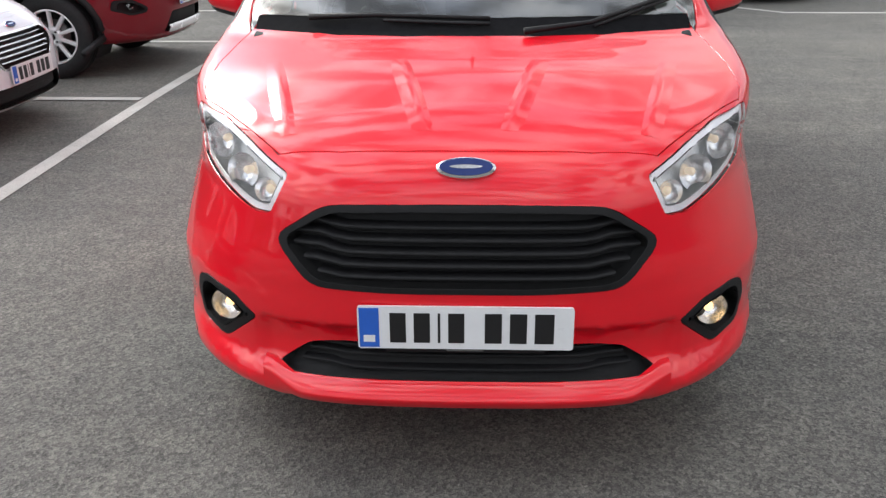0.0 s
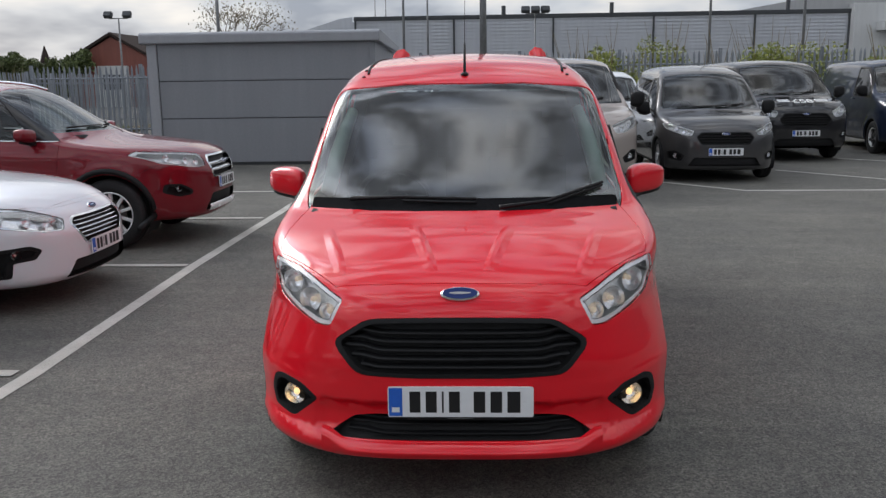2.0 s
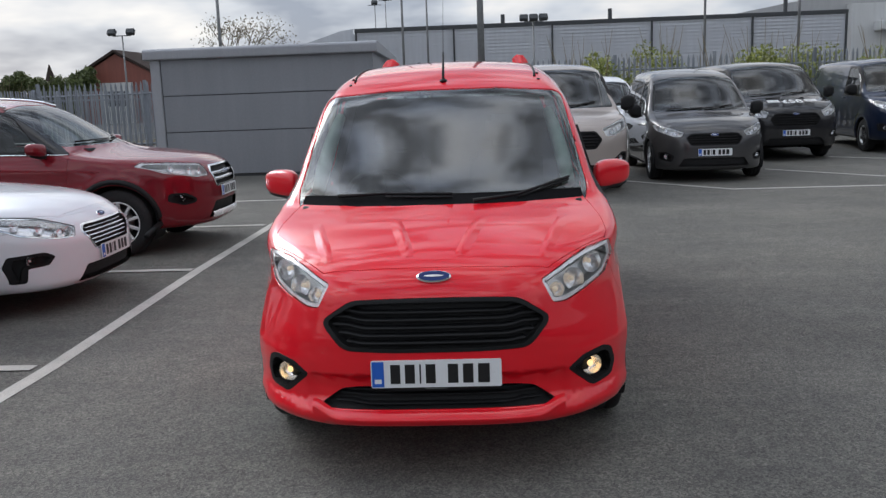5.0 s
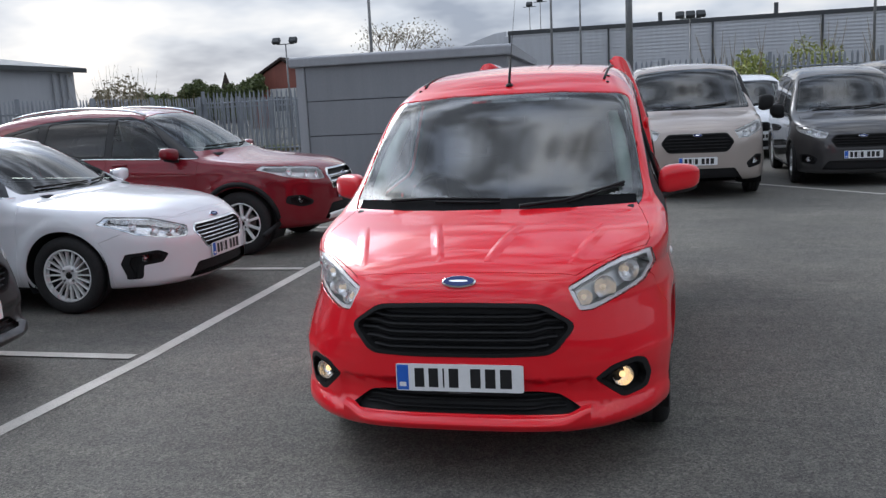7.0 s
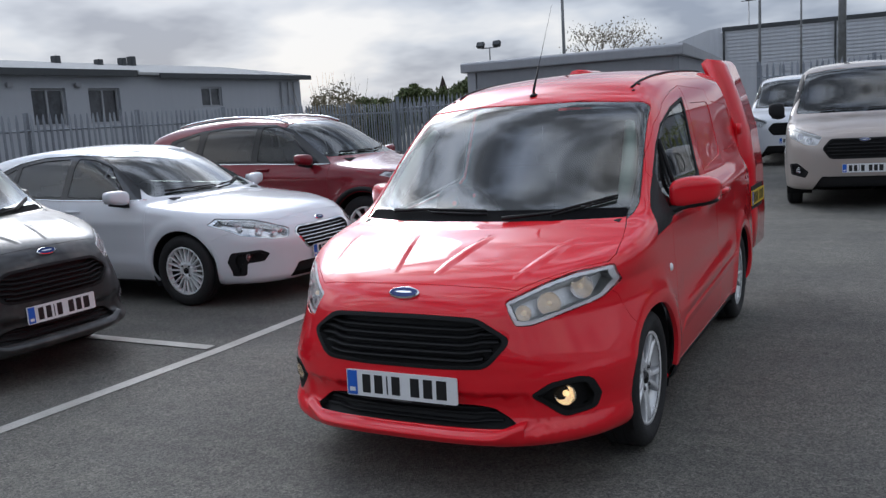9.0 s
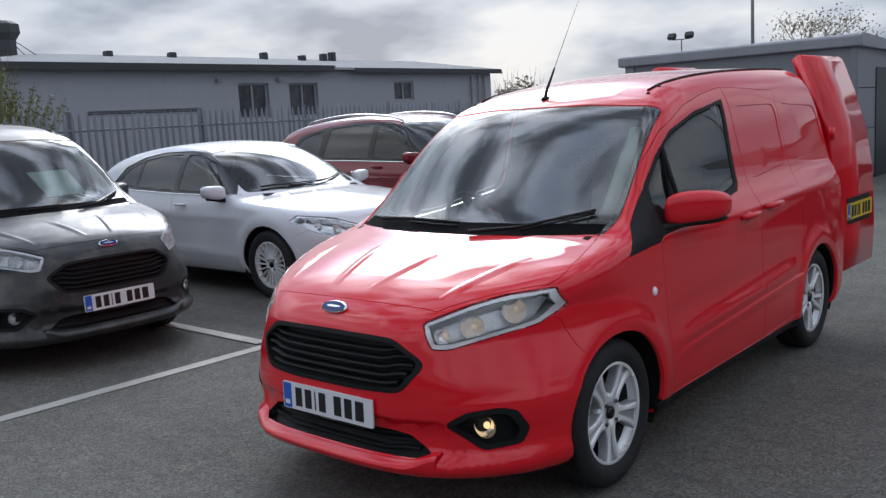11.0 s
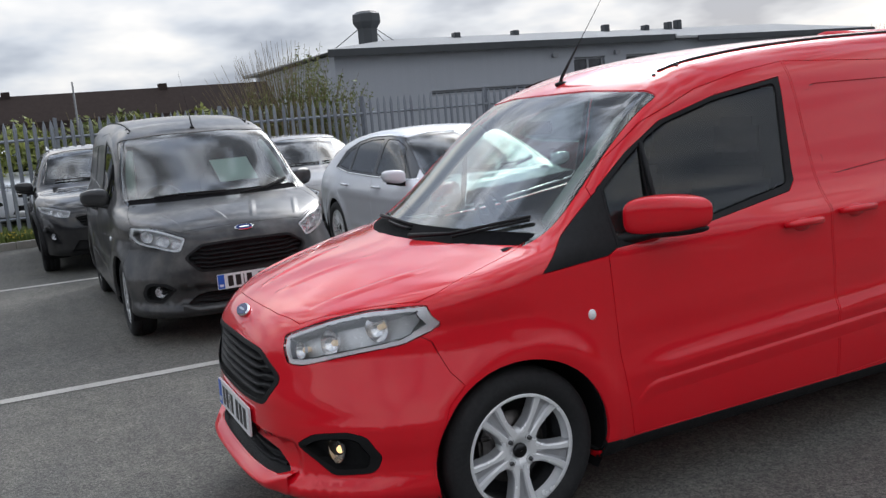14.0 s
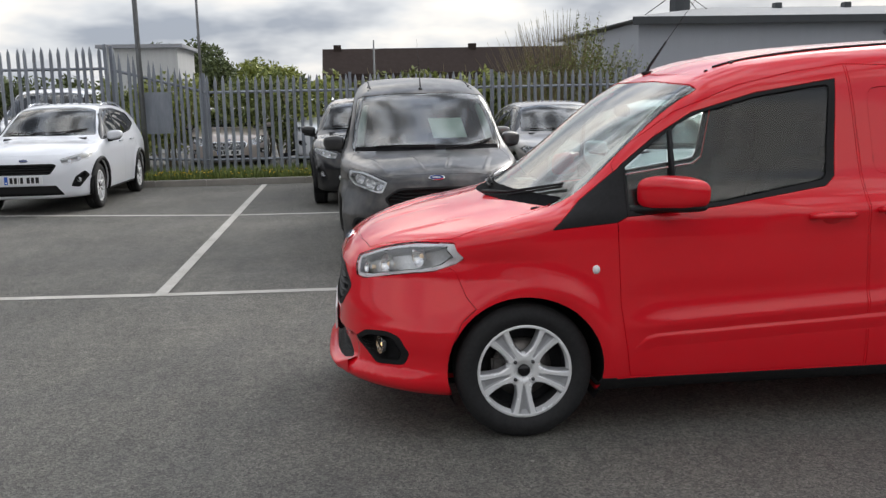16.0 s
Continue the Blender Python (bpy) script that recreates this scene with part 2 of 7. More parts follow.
SIDE_GLOW = lamp_glow("sidelight_bulb_glow", (1.0, 0.80, 0.58), 0.14)


def asphalt():
    k = Mat("asphalt")

    def cells(scale):
        v = k.n.new("ShaderNodeTexVoronoi")
        v.inputs["Scale"].default_value = scale
        k.l.new(k.tc.outputs["Object"], v.inputs["Vector"])
        bw = k.n.new("ShaderNodeRGBToBW")
        k.l.new(v.outputs["Color"], bw.inputs[0])
        return v, bw.outputs[0]
    v1, c1 = cells(95.0)
    v2, c2 = cells(230.0)
    grit = k.ramp(c1, [(0.18, (0.054, 0.053, 0.050)), (0.5, (0.122, 0.120, 0.110)), (0.82, (0.228, 0.222, 0.205))])
    small = k.ramp(c2, [(0.2, (0.056, 0.055, 0.052)), (0.55, (0.126, 0.124, 0.114)), (0.85, (0.245, 0.239, 0.220))])
    fine = k.mix(0.5, grit, small)
    chips = k.ramp(k.noise(37, 2, 0.4), [(0.73, (0, 0, 0)), (0.77, (0.55, 0.55, 0.55))])
    fine = k.mix(chips, fine, (0.40, 0.39, 0.36))
    patch = k.ramp(k.noise(0.35, 5, 0.6), [(0.35, (0.74, 0.74, 0.745)), (0.7, (1.18, 1.165, 1.13))])
    wear = k.ramp(k.noise(1.9, 6, 0.7), [(0.3, (0.86, 0.86, 0.86)), (0.7, (1.13, 1.12, 1.09))])
    streak = k.ramp(k.noise(0.9, 4, 0.6, (0.35, 5.0, 1.0)), [(0.4, (0.93, 0.93, 0.93)), (0.7, (1.08, 1.08, 1.06))])
    mottle = k.ramp(k.noise(11, 5, 0.7), [(0.3, (0.82, 0.82, 0.82)), (0.7, (1.16, 1.155, 1.14))])
    pits = k.ramp(k.noise(70, 3, 0.6), [(0.30, (0.50, 0.50, 0.50)), (0.42, (1.0, 1.0, 1.0))])
    fine = k.mix(1.0, k.mix(1.0, fine, mottle, "MULTIPLY"), pits, "MULTIPLY")
    c = k.mix(1.0, k.mix(1.0, k.mix(1.0, fine, patch, "MULTIPLY"), wear, "MULTIPLY"), streak, "MULTIPLY")
    k.set("Base Color", c).set("Roughness", k.ramp(k.noise(1.2, 4), [(0.3, (0.78,) * 3), (0.7, (0.95,) * 3)]))
    h = k.mix(0.5, v1.outputs["Distance"], v2.outputs["Distance"])
    k.bump(h, 0.7, 0.006)
    return k.m


def road_paint():
    k = Mat("road_paint")
    c = k.ramp(k.noise(160, 4, 0.7), [(0.28, (0.13, 0.125, 0.12)), (0.42, (0.50, 0.48, 0.44)), (0.7, (0.60, 0.58, 0.54))])
    c2 = k.mix(1.0, c, k.ramp(k.noise(2.2, 5, 0.6), [(0.3, (0.72, 0.72, 0.70)), (0.65, (1.0, 1.0, 1.0))]), "MULTIPLY")
    k.set("Base Color", c2).set("Roughness", 0.8).bump(k.noise(300, 3), 0.4, 0.003)
    return k.m


def galvanised():
    k = Mat("galvanised_steel")
    c = k.ramp(k.noise(5, 6, 0.7, (1, 1, 0.25)), [(0.3, (0.17, 0.187, 0.215)), (0.7, (0.31, 0.335, 0.375))])
    info = k.n.new("ShaderNodeObjectInfo")
    c = k.mix(1.0, c, k.ramp(info.outputs["Random"], [(0.0, (0.80, 0.80, 0.82)), (1.0, (1.12, 1.12, 1.10))]), "MULTIPLY")
    k.set("Base Color", c).set("Metallic", 0.2).set("Roughness", 0.55)
    return k.m


def clad(name, colour, streak=0.12, rough=0.55):
    """Painted metal cladding or render, with rain streaks."""
    k = Mat(name)
    c = k.mix(1.0, colour, k.ramp(k.noise(1.4, 6, 0.65, (3.0, 3.0, 0.25)), [(0.3, (1 - streak,) * 3), (0.7, (1 + streak * 0.6,) * 3)]), "MULTIPLY")
    c = k.mix(1.0, c, k.ramp(k.noise(25, 4, 0.6), [(0.3, (0.95,) * 3), (0.7, (1.04,) * 3)]), "MULTIPLY")
    k.set("Base Color", c).set("Roughness", rough).set("Specular IOR Level", 0.5 if rough < 0.8 else 0.1).bump(k.noise(60, 3), 0.08, 0.003)
    return k.m


def leafy(name, lo, hi):
    k = Mat(name)
    g = k.n.new("ShaderNodeNewGeometry")
    k.set("Base Color", k.ramp(g.outputs["Random Per Island"], [(0.0, lo), (1.0, hi)])).set("Roughness", 0.6)
    k.set("Subsurface Weight", 0.0)
    return k.m


ASPHALT, ROADPAINT, GALV = asphalt(), road_paint(), galvanised()
SHED_GREY = clad("shed_cladding", (0.235, 0.245, 0.268), 0.06)
SHED_TRIM = clad("shed_trim", (0.31, 0.32, 0.345), 0.08)
RENDER_GREY = clad("grey_render", (0.36, 0.38, 0.42), 0.035)
ROOF_FELT = clad("felt_roof", (0.40, 0.405, 0.41), 0.08, 0.95)
DARK_TRIM = clad("dark_fascia", (0.045, 0.05, 0.055), 0.1)
WAREHOUSE = clad("warehouse_cladding", (0.54, 0.56, 0.60), 0.08)
WHITE_CLAD = clad("pale_cladding", (0.55, 0.56, 0.56), 0.08)
BRICK_RED = clad("red_brick_wall", (0.23, 0.075, 0.055), 0.15)
TILE_ROOF = clad("tiled_roof", (0.050, 0.038, 0.034), 0.15, 0.95)
DARK_WINDOW = plain("dark_window", (0.06, 0.064, 0.072), 0.14, 0.0, 0.45, 3)
KERBSTONE = clad("kerb_concrete", (0.30, 0.28, 0.25), 0.15)
SOIL = plain("soil", (0.10, 0.085, 0.05), 0.95, 0.0, 0.4, 8, 0.5, 60)
GRASS = leafy("grass", (0.06, 0.10, 0.018), (0.20, 0.24, 0.05))
DANDELION = plain("dandelion_yellow", (0.75, 0.50, 0.02), 0.6, 0, 0.1, 20)
LEAF_LIGHT = leafy("spring_leaves", (0.15, 0.19, 0.04), (0.36, 0.38, 0.10))
LEAF_DARK = leafy("dark_leaves", (0.045, 0.065, 0.02), (0.13, 0.16, 0.055))
LEAF_MID = leafy("hedge_leaves", (0.09, 0.12, 0.03), (0.24, 0.27, 0.08))
LEAF_PALE = leafy("blossom_leaves", (0.14, 0.12, 0.07), (0.34, 0.30, 0.22))
BARK = plain("bark", (0.13, 0.105, 0.075), 0.9, 0.0, 0.35, 10, 0.6, 60)
TWIG = plain("willow_twig", (0.20, 0.16, 0.09), 0.85, 0.0, 0.3, 10)


# ---- mesh kit ----
def part(name, bm, material, parent, label="", smooth=False):
    """Links a bmesh as one mesh object under a thing or part."""
    me = bpy.data.meshes.new(name)
    bm.to_mesh(me)
    bm.free()
    me.materials.append(material)
    if smooth:
        for p in me.polygons:
            p.use_smooth = True
    ob = new(name, me)
    ob.parent = parent
    return tagged(ob, label)


def thing(name, label, category, group="", kind="", m=None):
    ob = new(name)
    if m is not None:
        ob.matrix_basis = m
    return tagged(ob, label, category, group, kind)


def box(x0, x1, y0, y1, z0, z1, bevel=0.0, bm=None):
    bm = bm or bmesh.new()
    r = bmesh.ops.create_cube(bm, size=1.0, matrix=Matrix.LocRotScale(((x0 + x1) / 2, (y0 + y1) / 2, (z0 + z1) / 2), None, (abs(x1 - x0), abs(y1 - y0), abs(z1 - z0))))
    if bevel:
        es = {e for v in r["verts"] for e in v.link_edges}
        bmesh.ops.bevel(bm, geom=list(es), offset=bevel, segments=2, affect="EDGES")
    return bm


def lathe(profile, seg=40, bm=None, axis="x"):
    """Turns (radius, along) points round an axis."""
    bm = bm or bmesh.new()
    rings = []
    for r, a in profile:
        ring = []
        for i in range(seg):
            t = 2 * math.pi * i / seg
            c, s = r * math.cos(t), r * math.sin(t)
            ring.append(bm.verts.new((a, c, s) if axis == "x" else (c, s, a) if axis == "z" else (c, a, s)))
        rings.append(ring)
    for a, b in zip(rings, rings[1:]):
        for i in range(seg):
            bm.faces.new((a[i], a[(i + 1) % seg], b[(i + 1) % seg], b[i]))
    return bm


def tube(points, radii, seg=8, bm=None, caps=True):
    """A tapered tube along a line of points."""
    bm = bm or bmesh.new()
    pts = [Vector(p) for p in points]
    if isinstance(radii, (int, float)):
        radii = [radii] * len(pts)
    rings = []
    for i, p in enumerate(pts):
        d = (pts[min(i + 1, len(pts) - 1)] - pts[max(i - 1, 0)]).normalized()
        u = d.cross(Vector((0, 0, 1)) if abs(d.z) < 0.9 else Vector((1, 0, 0))).normalized()
        v = d.cross(u)
        rings.append([bm.verts.new(p + radii[i] * (u * math.cos(2 * math.pi * k / seg) + v * math.sin(2 * math.pi * k / seg))) for k in range(seg)])
    for a, b in zip(rings, rings[1:]):
        for k in range(seg):
            bm.faces.new((a[k], a[(k + 1) % seg], b[(k + 1) % seg], b[k]))
    if caps:
        bm.faces.new(rings[0][::-1]); bm.faces.new(rings[-1])
    return bm


def prism(poly, axis, a, b, bm=None, bevel=0.0):
    """A flat outline given thickness. axis y: outline in x, z; axis x: outline in y, z; axis z: outline in x, y."""
    bm = bm or bmesh.new()
    put = {"y": lambda p, d: (p[0], d, p[1]), "x": lambda p, d: (d, p[0], p[1]), "z": lambda p, d: (p[0], p[1], d)}[axis]
    lo, hi = [bm.verts.new(put(p, a)) for p in poly], [bm.verts.new(put(p, b)) for p in poly]
    fs = [bm.faces.new(lo[::-1]), bm.faces.new(hi)]
    n = len(poly)
    for i in range(n):
        fs.append(bm.faces.new((lo[i], lo[(i + 1) % n], hi[(i + 1) % n], hi[i])))
    bmesh.ops.recalc_face_normals(bm, faces=fs)
    if bevel:
        bmesh.ops.bevel(bm, geom=list({e for f in fs[:2] for e in f.edges}), offset=bevel, segments=2, affect="EDGES")
    return bm


def ellipsoid(c, r, bm=None, u=16, v=10):
    bm = bm or bmesh.new()
    bmesh.ops.create_uvsphere(bm, u_segments=u, v_segments=v, radius=1.0, matrix=Matrix.LocRotScale(c, None, r))
    return bm


def curve(points):
    """A smooth function through (x, y) points, monotone between them."""
    px, py = np.array([p[0] for p in points], float), np.array([p[1] for p in points], float)
    d = np.diff(py) / np.diff(px)
    m = np.empty_like(py)
    m[0], m[-1] = d[0], d[-1]
    for i in range(1, len(py) - 1):
        m[i] = 0 if d[i - 1] * d[i] <= 0 else 2 * d[i - 1] * d[i] / (d[i - 1] + d[i])

    def f(q):
        q = np.asarray(q, float)
        i = np.clip(np.searchsorted(px, q) - 1, 0, len(px) - 2)
        h = px[i + 1] - px[i]
        t = np.clip((q - px[i]) / h, 0, 1)
        t2, t3 = t * t, t * t * t
        y = (2 * t3 - 3 * t2 + 1) * py[i] + (t3 - 2 * t2 + t) * h * m[i] + (3 * t2 - 2 * t3) * py[i + 1] + (t3 - t2) * h * m[i + 1]
        return y + np.where(q < px[0], (q - px[0]) * m[0], 0) + np.where(q > px[-1], (q - px[-1]) * m[-1], 0)
    return f


def rounded(poly, r, n=3):
    """A polygon with its corners rounded by about r."""
    out = []
    k = len(poly)
    for i in range(k):
        p, a, b = Vector(poly[i]), Vector(poly[i - 1]), Vector(poly[(i + 1) % k])
        da, db = a - p, b - p
        ra, rb = min(r, da.length * 0.45), min(r, db.length * 0.45)
        s, e = p + da.normalized() * ra, p + db.normalized() * rb
        for j in range(n + 1):
            t = j / n
            out.append(tuple((1 - t) ** 2 * s + 2 * t * (1 - t) * p + t * t * e))
    return out


def mirrored(poly):
    return [(-a, b) for a, b in poly][::-1]


def inside(p, poly):
    x, y = p
    hit, j = False, len(poly) - 1
    for i in range(len(poly)):
        (xi, yi), (xj, yj) = poly[i], poly[j]
        if (yi > y) != (yj > y) and x < (xj - xi) * (y - yi) / (yj - yi) + xi:
            hit = not hit
        j = i
    return hit


# ---- vehicle bodies: a smooth solid, meshed, then cut into panels along outlines ----
def smax(a, b, r):
    h = np.clip(0.5 + 0.5 * (a - b) / r, 0, 1)
    return b + (a - b) * h + r * h * (1 - h)


def ease(t):
    t = np.clip(t, 0, 1)
    return t * t * (3 - 2 * t)


def body_field(s):
    """The solid of a vehicle, negative inside. y runs back from the nose, x across, z up."""
    T, S, P, F, R = (curve(s[k]) for k in ("top", "side", "plan", "front", "rear"))
    C = curve(s["crown"])
    fa, fb = s["nose"]
    hubs, rad = s["hubs"], s["arch"]

    def f(x, y, z):
        x = np.abs(x)
        sw = np.interp(z, [1.05, 1.50], [s["sweep"], s.get("sweep_top", s["sweep"])]) * x * x
        ys = y - sw
        e = 0.01
        t = T(ys)
        slope = (T(ys + e) - T(ys - e)) / (2 * e)
        top = (z - t + C(y) * x * x) / np.sqrt(1 + slope * slope)
        w = S(z) * P(y)
        for hy in hubs:
            d = np.hypot(y - hy, z - rad * 0.93)
            w = w + s["flare"] * np.exp(-((d - rad * 1.10) / 0.055) ** 2)
        for (z0, y0, y1, rise, amp, wid) in s.get("creases", ()):
            q = (z - z0 - rise * (y - y0)) / wid
            fade = np.clip((y - y0) / 0.25, 0, 1) * np.clip((y1 - y) / 0.25, 0, 1)
            w = w + amp * np.exp(-q * q) * fade
        side = x - w
        nb = np.interp(z, [0.50, 0.72, 0.80, 0.92], [fb, s.get("nose_top", fb), s.get("nose_top", fb), fb])
        sx = 2 * fa * x + 4 * nb * x ** 3
        fz = (F(z + e) - F(z - e)) / (2 * e)
        dent = 0.0
        for (z0, z1, half, amp) in s.get("hollows", ()):
            dent = dent + amp * ease((z1 - z) / 0.022) * ease((z - z0) / 0.05) * ease((half - x) / 0.06)
        front = (F(z) + dent + fa * x * x + nb * x ** 4 - y) / np.sqrt(1 + fz * fz + sx * sx)
        rear = y - R(z) + s.get("tail", 0.10) * x ** 4
        v = smax(top, side, s["r_top"](y))
        v = smax(v, front, s["r_front"])
        v = smax(v, rear, s.get("r_rear", 0.08))
        return smax(v, s["floor"] - z, 0.05)
    return f


def gradient(f, p, e=0.004):
    x, y, z = p[:, 0], p[:, 1], p[:, 2]
    g = np.stack([f(x + e, y, z) - f(x - e, y, z), f(x, y + e, z) - f(x, y - e, z), f(x, y, z + e) - f(x, y, z - e)], 1)
    return g / (2 * e)


def net(f, lo, hi, step):
    """Meshes the zero surface of f on a grid of that step: vertices and quads."""
    n = [int(round((b - a) / step)) + 1 for a, b in zip(lo, hi)]
    ax = [np.linspace(a, b, k) for a, b, k in zip(lo, hi, n)]
    X, Y, Z = np.meshgrid(*ax, indexing="ij")
    V = f(X, Y, Z)
    neg = V < 0
    cnt = sum(neg[i:n[0] - 1 + i, j:n[1] - 1 + j, k:n[2] - 1 + k].astype(int) for i in (0, 1) for j in (0, 1) for k in (0, 1))
    act = (cnt > 0) & (cnt < 8)
    ids = -np.ones(act.shape, int)
    ids[act] = np.arange(act.sum())
    ci = np.argwhere(act)
    acc, num = np.zeros((len(ci), 3)), np.zeros(len(ci))
    lo_, st = np.array(lo), np.array([(b - a) / (k - 1) for a, b, k in zip(lo, hi, n)])
    corners = [(i, j, k) for i in (0, 1) for j in (0, 1) for k in (0, 1)]
    for c in corners:
        for axis in range(3):
            if c[axis] == 0:
                d = tuple(c[q] + (q == axis) for q in range(3))
                a = V[ci[:, 0] + c[0], ci[:, 1] + c[1], ci[:, 2] + c[2]]
                b = V[ci[:, 0] + d[0], ci[:, 1] + d[1], ci[:, 2] + d[2]]
                cr = (a < 0) != (b < 0)
                t = np.where(cr, a / np.where(cr, a - b, 1), 0)
                pos = ci + np.array(c) + np.eye(3)[axis] * t[:, None]
                acc[cr] += pos[cr]
                num[cr] += 1
    v = lo_ + acc / num[:, None] * st
    for _ in range(4):
        g = gradient(f, v)
        v -= np.clip(f(v[:, 0], v[:, 1], v[:, 2]) / np.maximum((g * g).sum(1), 0.05), -step, step)[:, None] * g
    quads = []
    for axis in range(3):
        u, w = [(1, 2), (2, 0), (0, 1)][axis]
        sl0, sl1 = [slice(None)] * 3, [slice(None)] * 3
        sl0[axis], sl1[axis] = slice(0, -1), slice(1, None)
        a, b = neg[tuple(sl0)], neg[tuple(sl1)]
        for flip, mask in ((False, a & ~b), (True, ~a & b)):
            e = np.argwhere(mask)
            e = e[(e[:, u] > 0) & (e[:, w] > 0) & (e[:, u] < n[u] - 1) & (e[:, w] < n[w] - 1)]
            q = []
            for du, dw in ((1, 1), (0, 1), (0, 0), (1, 0)):
                k = e.copy()
                k[:, u] -= du
                k[:, w] -= dw
                q.append(ids[k[:, 0], k[:, 1], k[:, 2]])
            q = np.stack(q, 1)
            quads.append(q[:, ::-1] if flip else q)
    return v, np.concatenate(quads)


class Shell:
    """A meshed body that is cut into labelled panels."""
    AX = {"front": (0, 2, 1), "side": (1, 2, 0), "top": (0, 1, 2)}

    def __init__(self, spec, step):
        self.f = body_field(spec)
        L, H = spec["length"], spec["height"]
        hw = 0.99 if spec.get("wide") is None else spec["wide"]
        k = int(math.ceil(hw / step))
        v, q = net(self.f, (-k * step, -0.12, 0.05), (k * step, L + 0.12, H + 0.12), step)
        self.bm = bmesh.new()
        vs = [self.bm.verts.new(p) for p in v]
        for a in q:
            try:
                self.bm.faces.new([vs[i] for i in a])
            except ValueError:
                pass
        self.bm.normal_update()
        self.lab = self.bm.faces.layers.int.new("panel")
        self.names = ["body"]

    def cut(self, name, poly, view, test, only=("body",)):
        """Cuts the outline into the shell, seen from that view, and labels what lies within."""
        if name not in self.names:
            self.names.append(name)
        k = self.names.index(name)
        ok = {self.names.index(o) for o in only if o in self.names}
        i, j, d = self.AX[view]
        us, ws = [p[0] for p in poly], [p[1] for p in poly]
        u0, u1, w0, w1 = min(us) - 0.01, max(us) + 0.01, min(ws) - 0.01, max(ws) + 0.01

        def span(f):
            a = [v.co[i] for v in f.verts]
            b = [v.co[j] for v in f.verts]
            return min(a), max(a), min(b), max(b)
        cand = []
        lab, lo_u, hi_u, lo_w, hi_w = self.lab, u0 - 0.15, u1 + 0.15, w0 - 0.15, w1 + 0.15
        for f in self.bm.faces:
            if f[lab] not in ok:
                continue
            c = f.verts[0].co
            if c[i] < lo_u or c[i] > hi_u or c[j] < lo_w or c[j] > hi_w:
                continue
            c = f.calc_center_median()
            if u0 - 0.05 < c[i] < u1 + 0.05 and w0 - 0.05 < c[j] < w1 + 0.05 and test(c, f.normal):
                cand.append(f)
        n = len(poly)
        for e in range(n):
            p, q = poly[e], poly[(e + 1) % n]
            du, dw = q[0] - p[0], q[1] - p[1]
            ln = math.hypot(du, dw)
            if ln < 1e-6:
                continue
            a0, a1, b0, b1 = min(p[0], q[0]) - 2e-3, max(p[0], q[0]) + 2e-3, min(p[1], q[1]) - 2e-3, max(p[1], q[1]) + 2e-3
            near, rest = [], []
            for f in cand:
                s = span(f)
                (near if s[1] > a0 and s[0] < a1 and s[3] > b0 and s[2] < b1 else rest).append(f)
            if not near:
                continue
            co, no = [0, 0, 0], [0, 0, 0]
            co[i], co[j] = p
            no[i], no[j] = -dw / ln, du / ln
            geom = list({x for f in near for x in (*f.verts, *f.edges)}) + near
            r = bmesh.ops.bisect_plane(self.bm, geom=geom, dist=2e-5, plane_co=co, plane_no=no)
            cand = rest + [g for g in r["geom"] if isinstance(g, bmesh.types.BMFace)]
        for f in set(cand):
            c = f.calc_center_median()
            if f[self.lab] in ok and inside((c[i], c[j]), poly):
                f[self.lab] = k

    def panel(self, names, ob_name, material, parent, label="", gap=0.002, depth=0.015, offset=0.0, keep=None, drop=()):
        """One mesh of all the faces with those labels: inset at its rim, with a turned-in flange."""
        ks = {self.names.index(n) for n in names if n in self.names}
        fs = [f for f in self.bm.faces if f[self.lab] in ks and (keep is None or keep(f.calc_center_median()))]
        if not fs:
            return None
        return self.mesh(fs, ob_name, material, parent, label, gap, depth, offset)

    def mesh(self, fs, ob_name, material, parent, label="", gap=0.002, depth=0.015, offset=0.0):
        vi, co = {}, []
        faces = []
        for f in fs:
            row = []
            for v in f.verts:
                if v not in vi:
                    vi[v] = len(co)
                    co.append(v.co[:])
                row.append(vi[v])
            faces.append(row)
        co = np.array(co)
        g = gradient(self.f, co, 0.003)
        nrm = g / np.maximum(np.linalg.norm(g, axis=1), 1e-6)[:, None]
        count = {}
        for r in faces:
            for a, b in zip(r, r[1:] + r[:1]):
                count[(min(a, b), max(a, b))] = count.get((min(a, b), max(a, b)), 0) + 1
        rim = [(a, b) for r in faces for a, b in zip(r, r[1:] + r[:1]) if count[(min(a, b), max(a, b))] == 1]
        push = np.zeros_like(co)
        for a, b in rim:
            t = co[b] - co[a]
            ln = np.linalg.norm(t)
            if ln > 1e-7:
                inw = np.cross((nrm[a] + nrm[b]) / 2, t / ln)
                push[a] += inw
                push[b] += inw
        ln = np.linalg.norm(push, axis=1)
        push[ln > 1e-6] /= ln[ln > 1e-6][:, None]
        pts = co + push * gap + nrm * offset
        normals = [nrm[i] for r in faces for i in r]
        if depth:
            lowered = {}
            pl = pts.tolist()
            for a, b in rim:
                for i in (a, b):
                    if i not in lowered:
                        lowered[i] = len(pl)
                        pl.append((pts[i] - nrm[i] * depth).tolist())
                faces.append([b, a, lowered[a], lowered[b]])
                for i in (b, a, a, b):
                    q = -push[i] * 0.6 + nrm[i] * 0.4
                    normals.append(q / max(np.linalg.norm(q), 1e-6))
            pts = np.array(pl)
        me = bpy.data.meshes.new(ob_name)
        me.from_pydata(pts.tolist(), [], faces)
        me.materials.append(material)
        for p in me.polygons:
            p.use_smooth = True
        if len(normals) == len(me.loops):
            me.normals_split_custom_set([tuple(q) for q in normals])
        ob = new(ob_name, me)
        ob.parent = parent
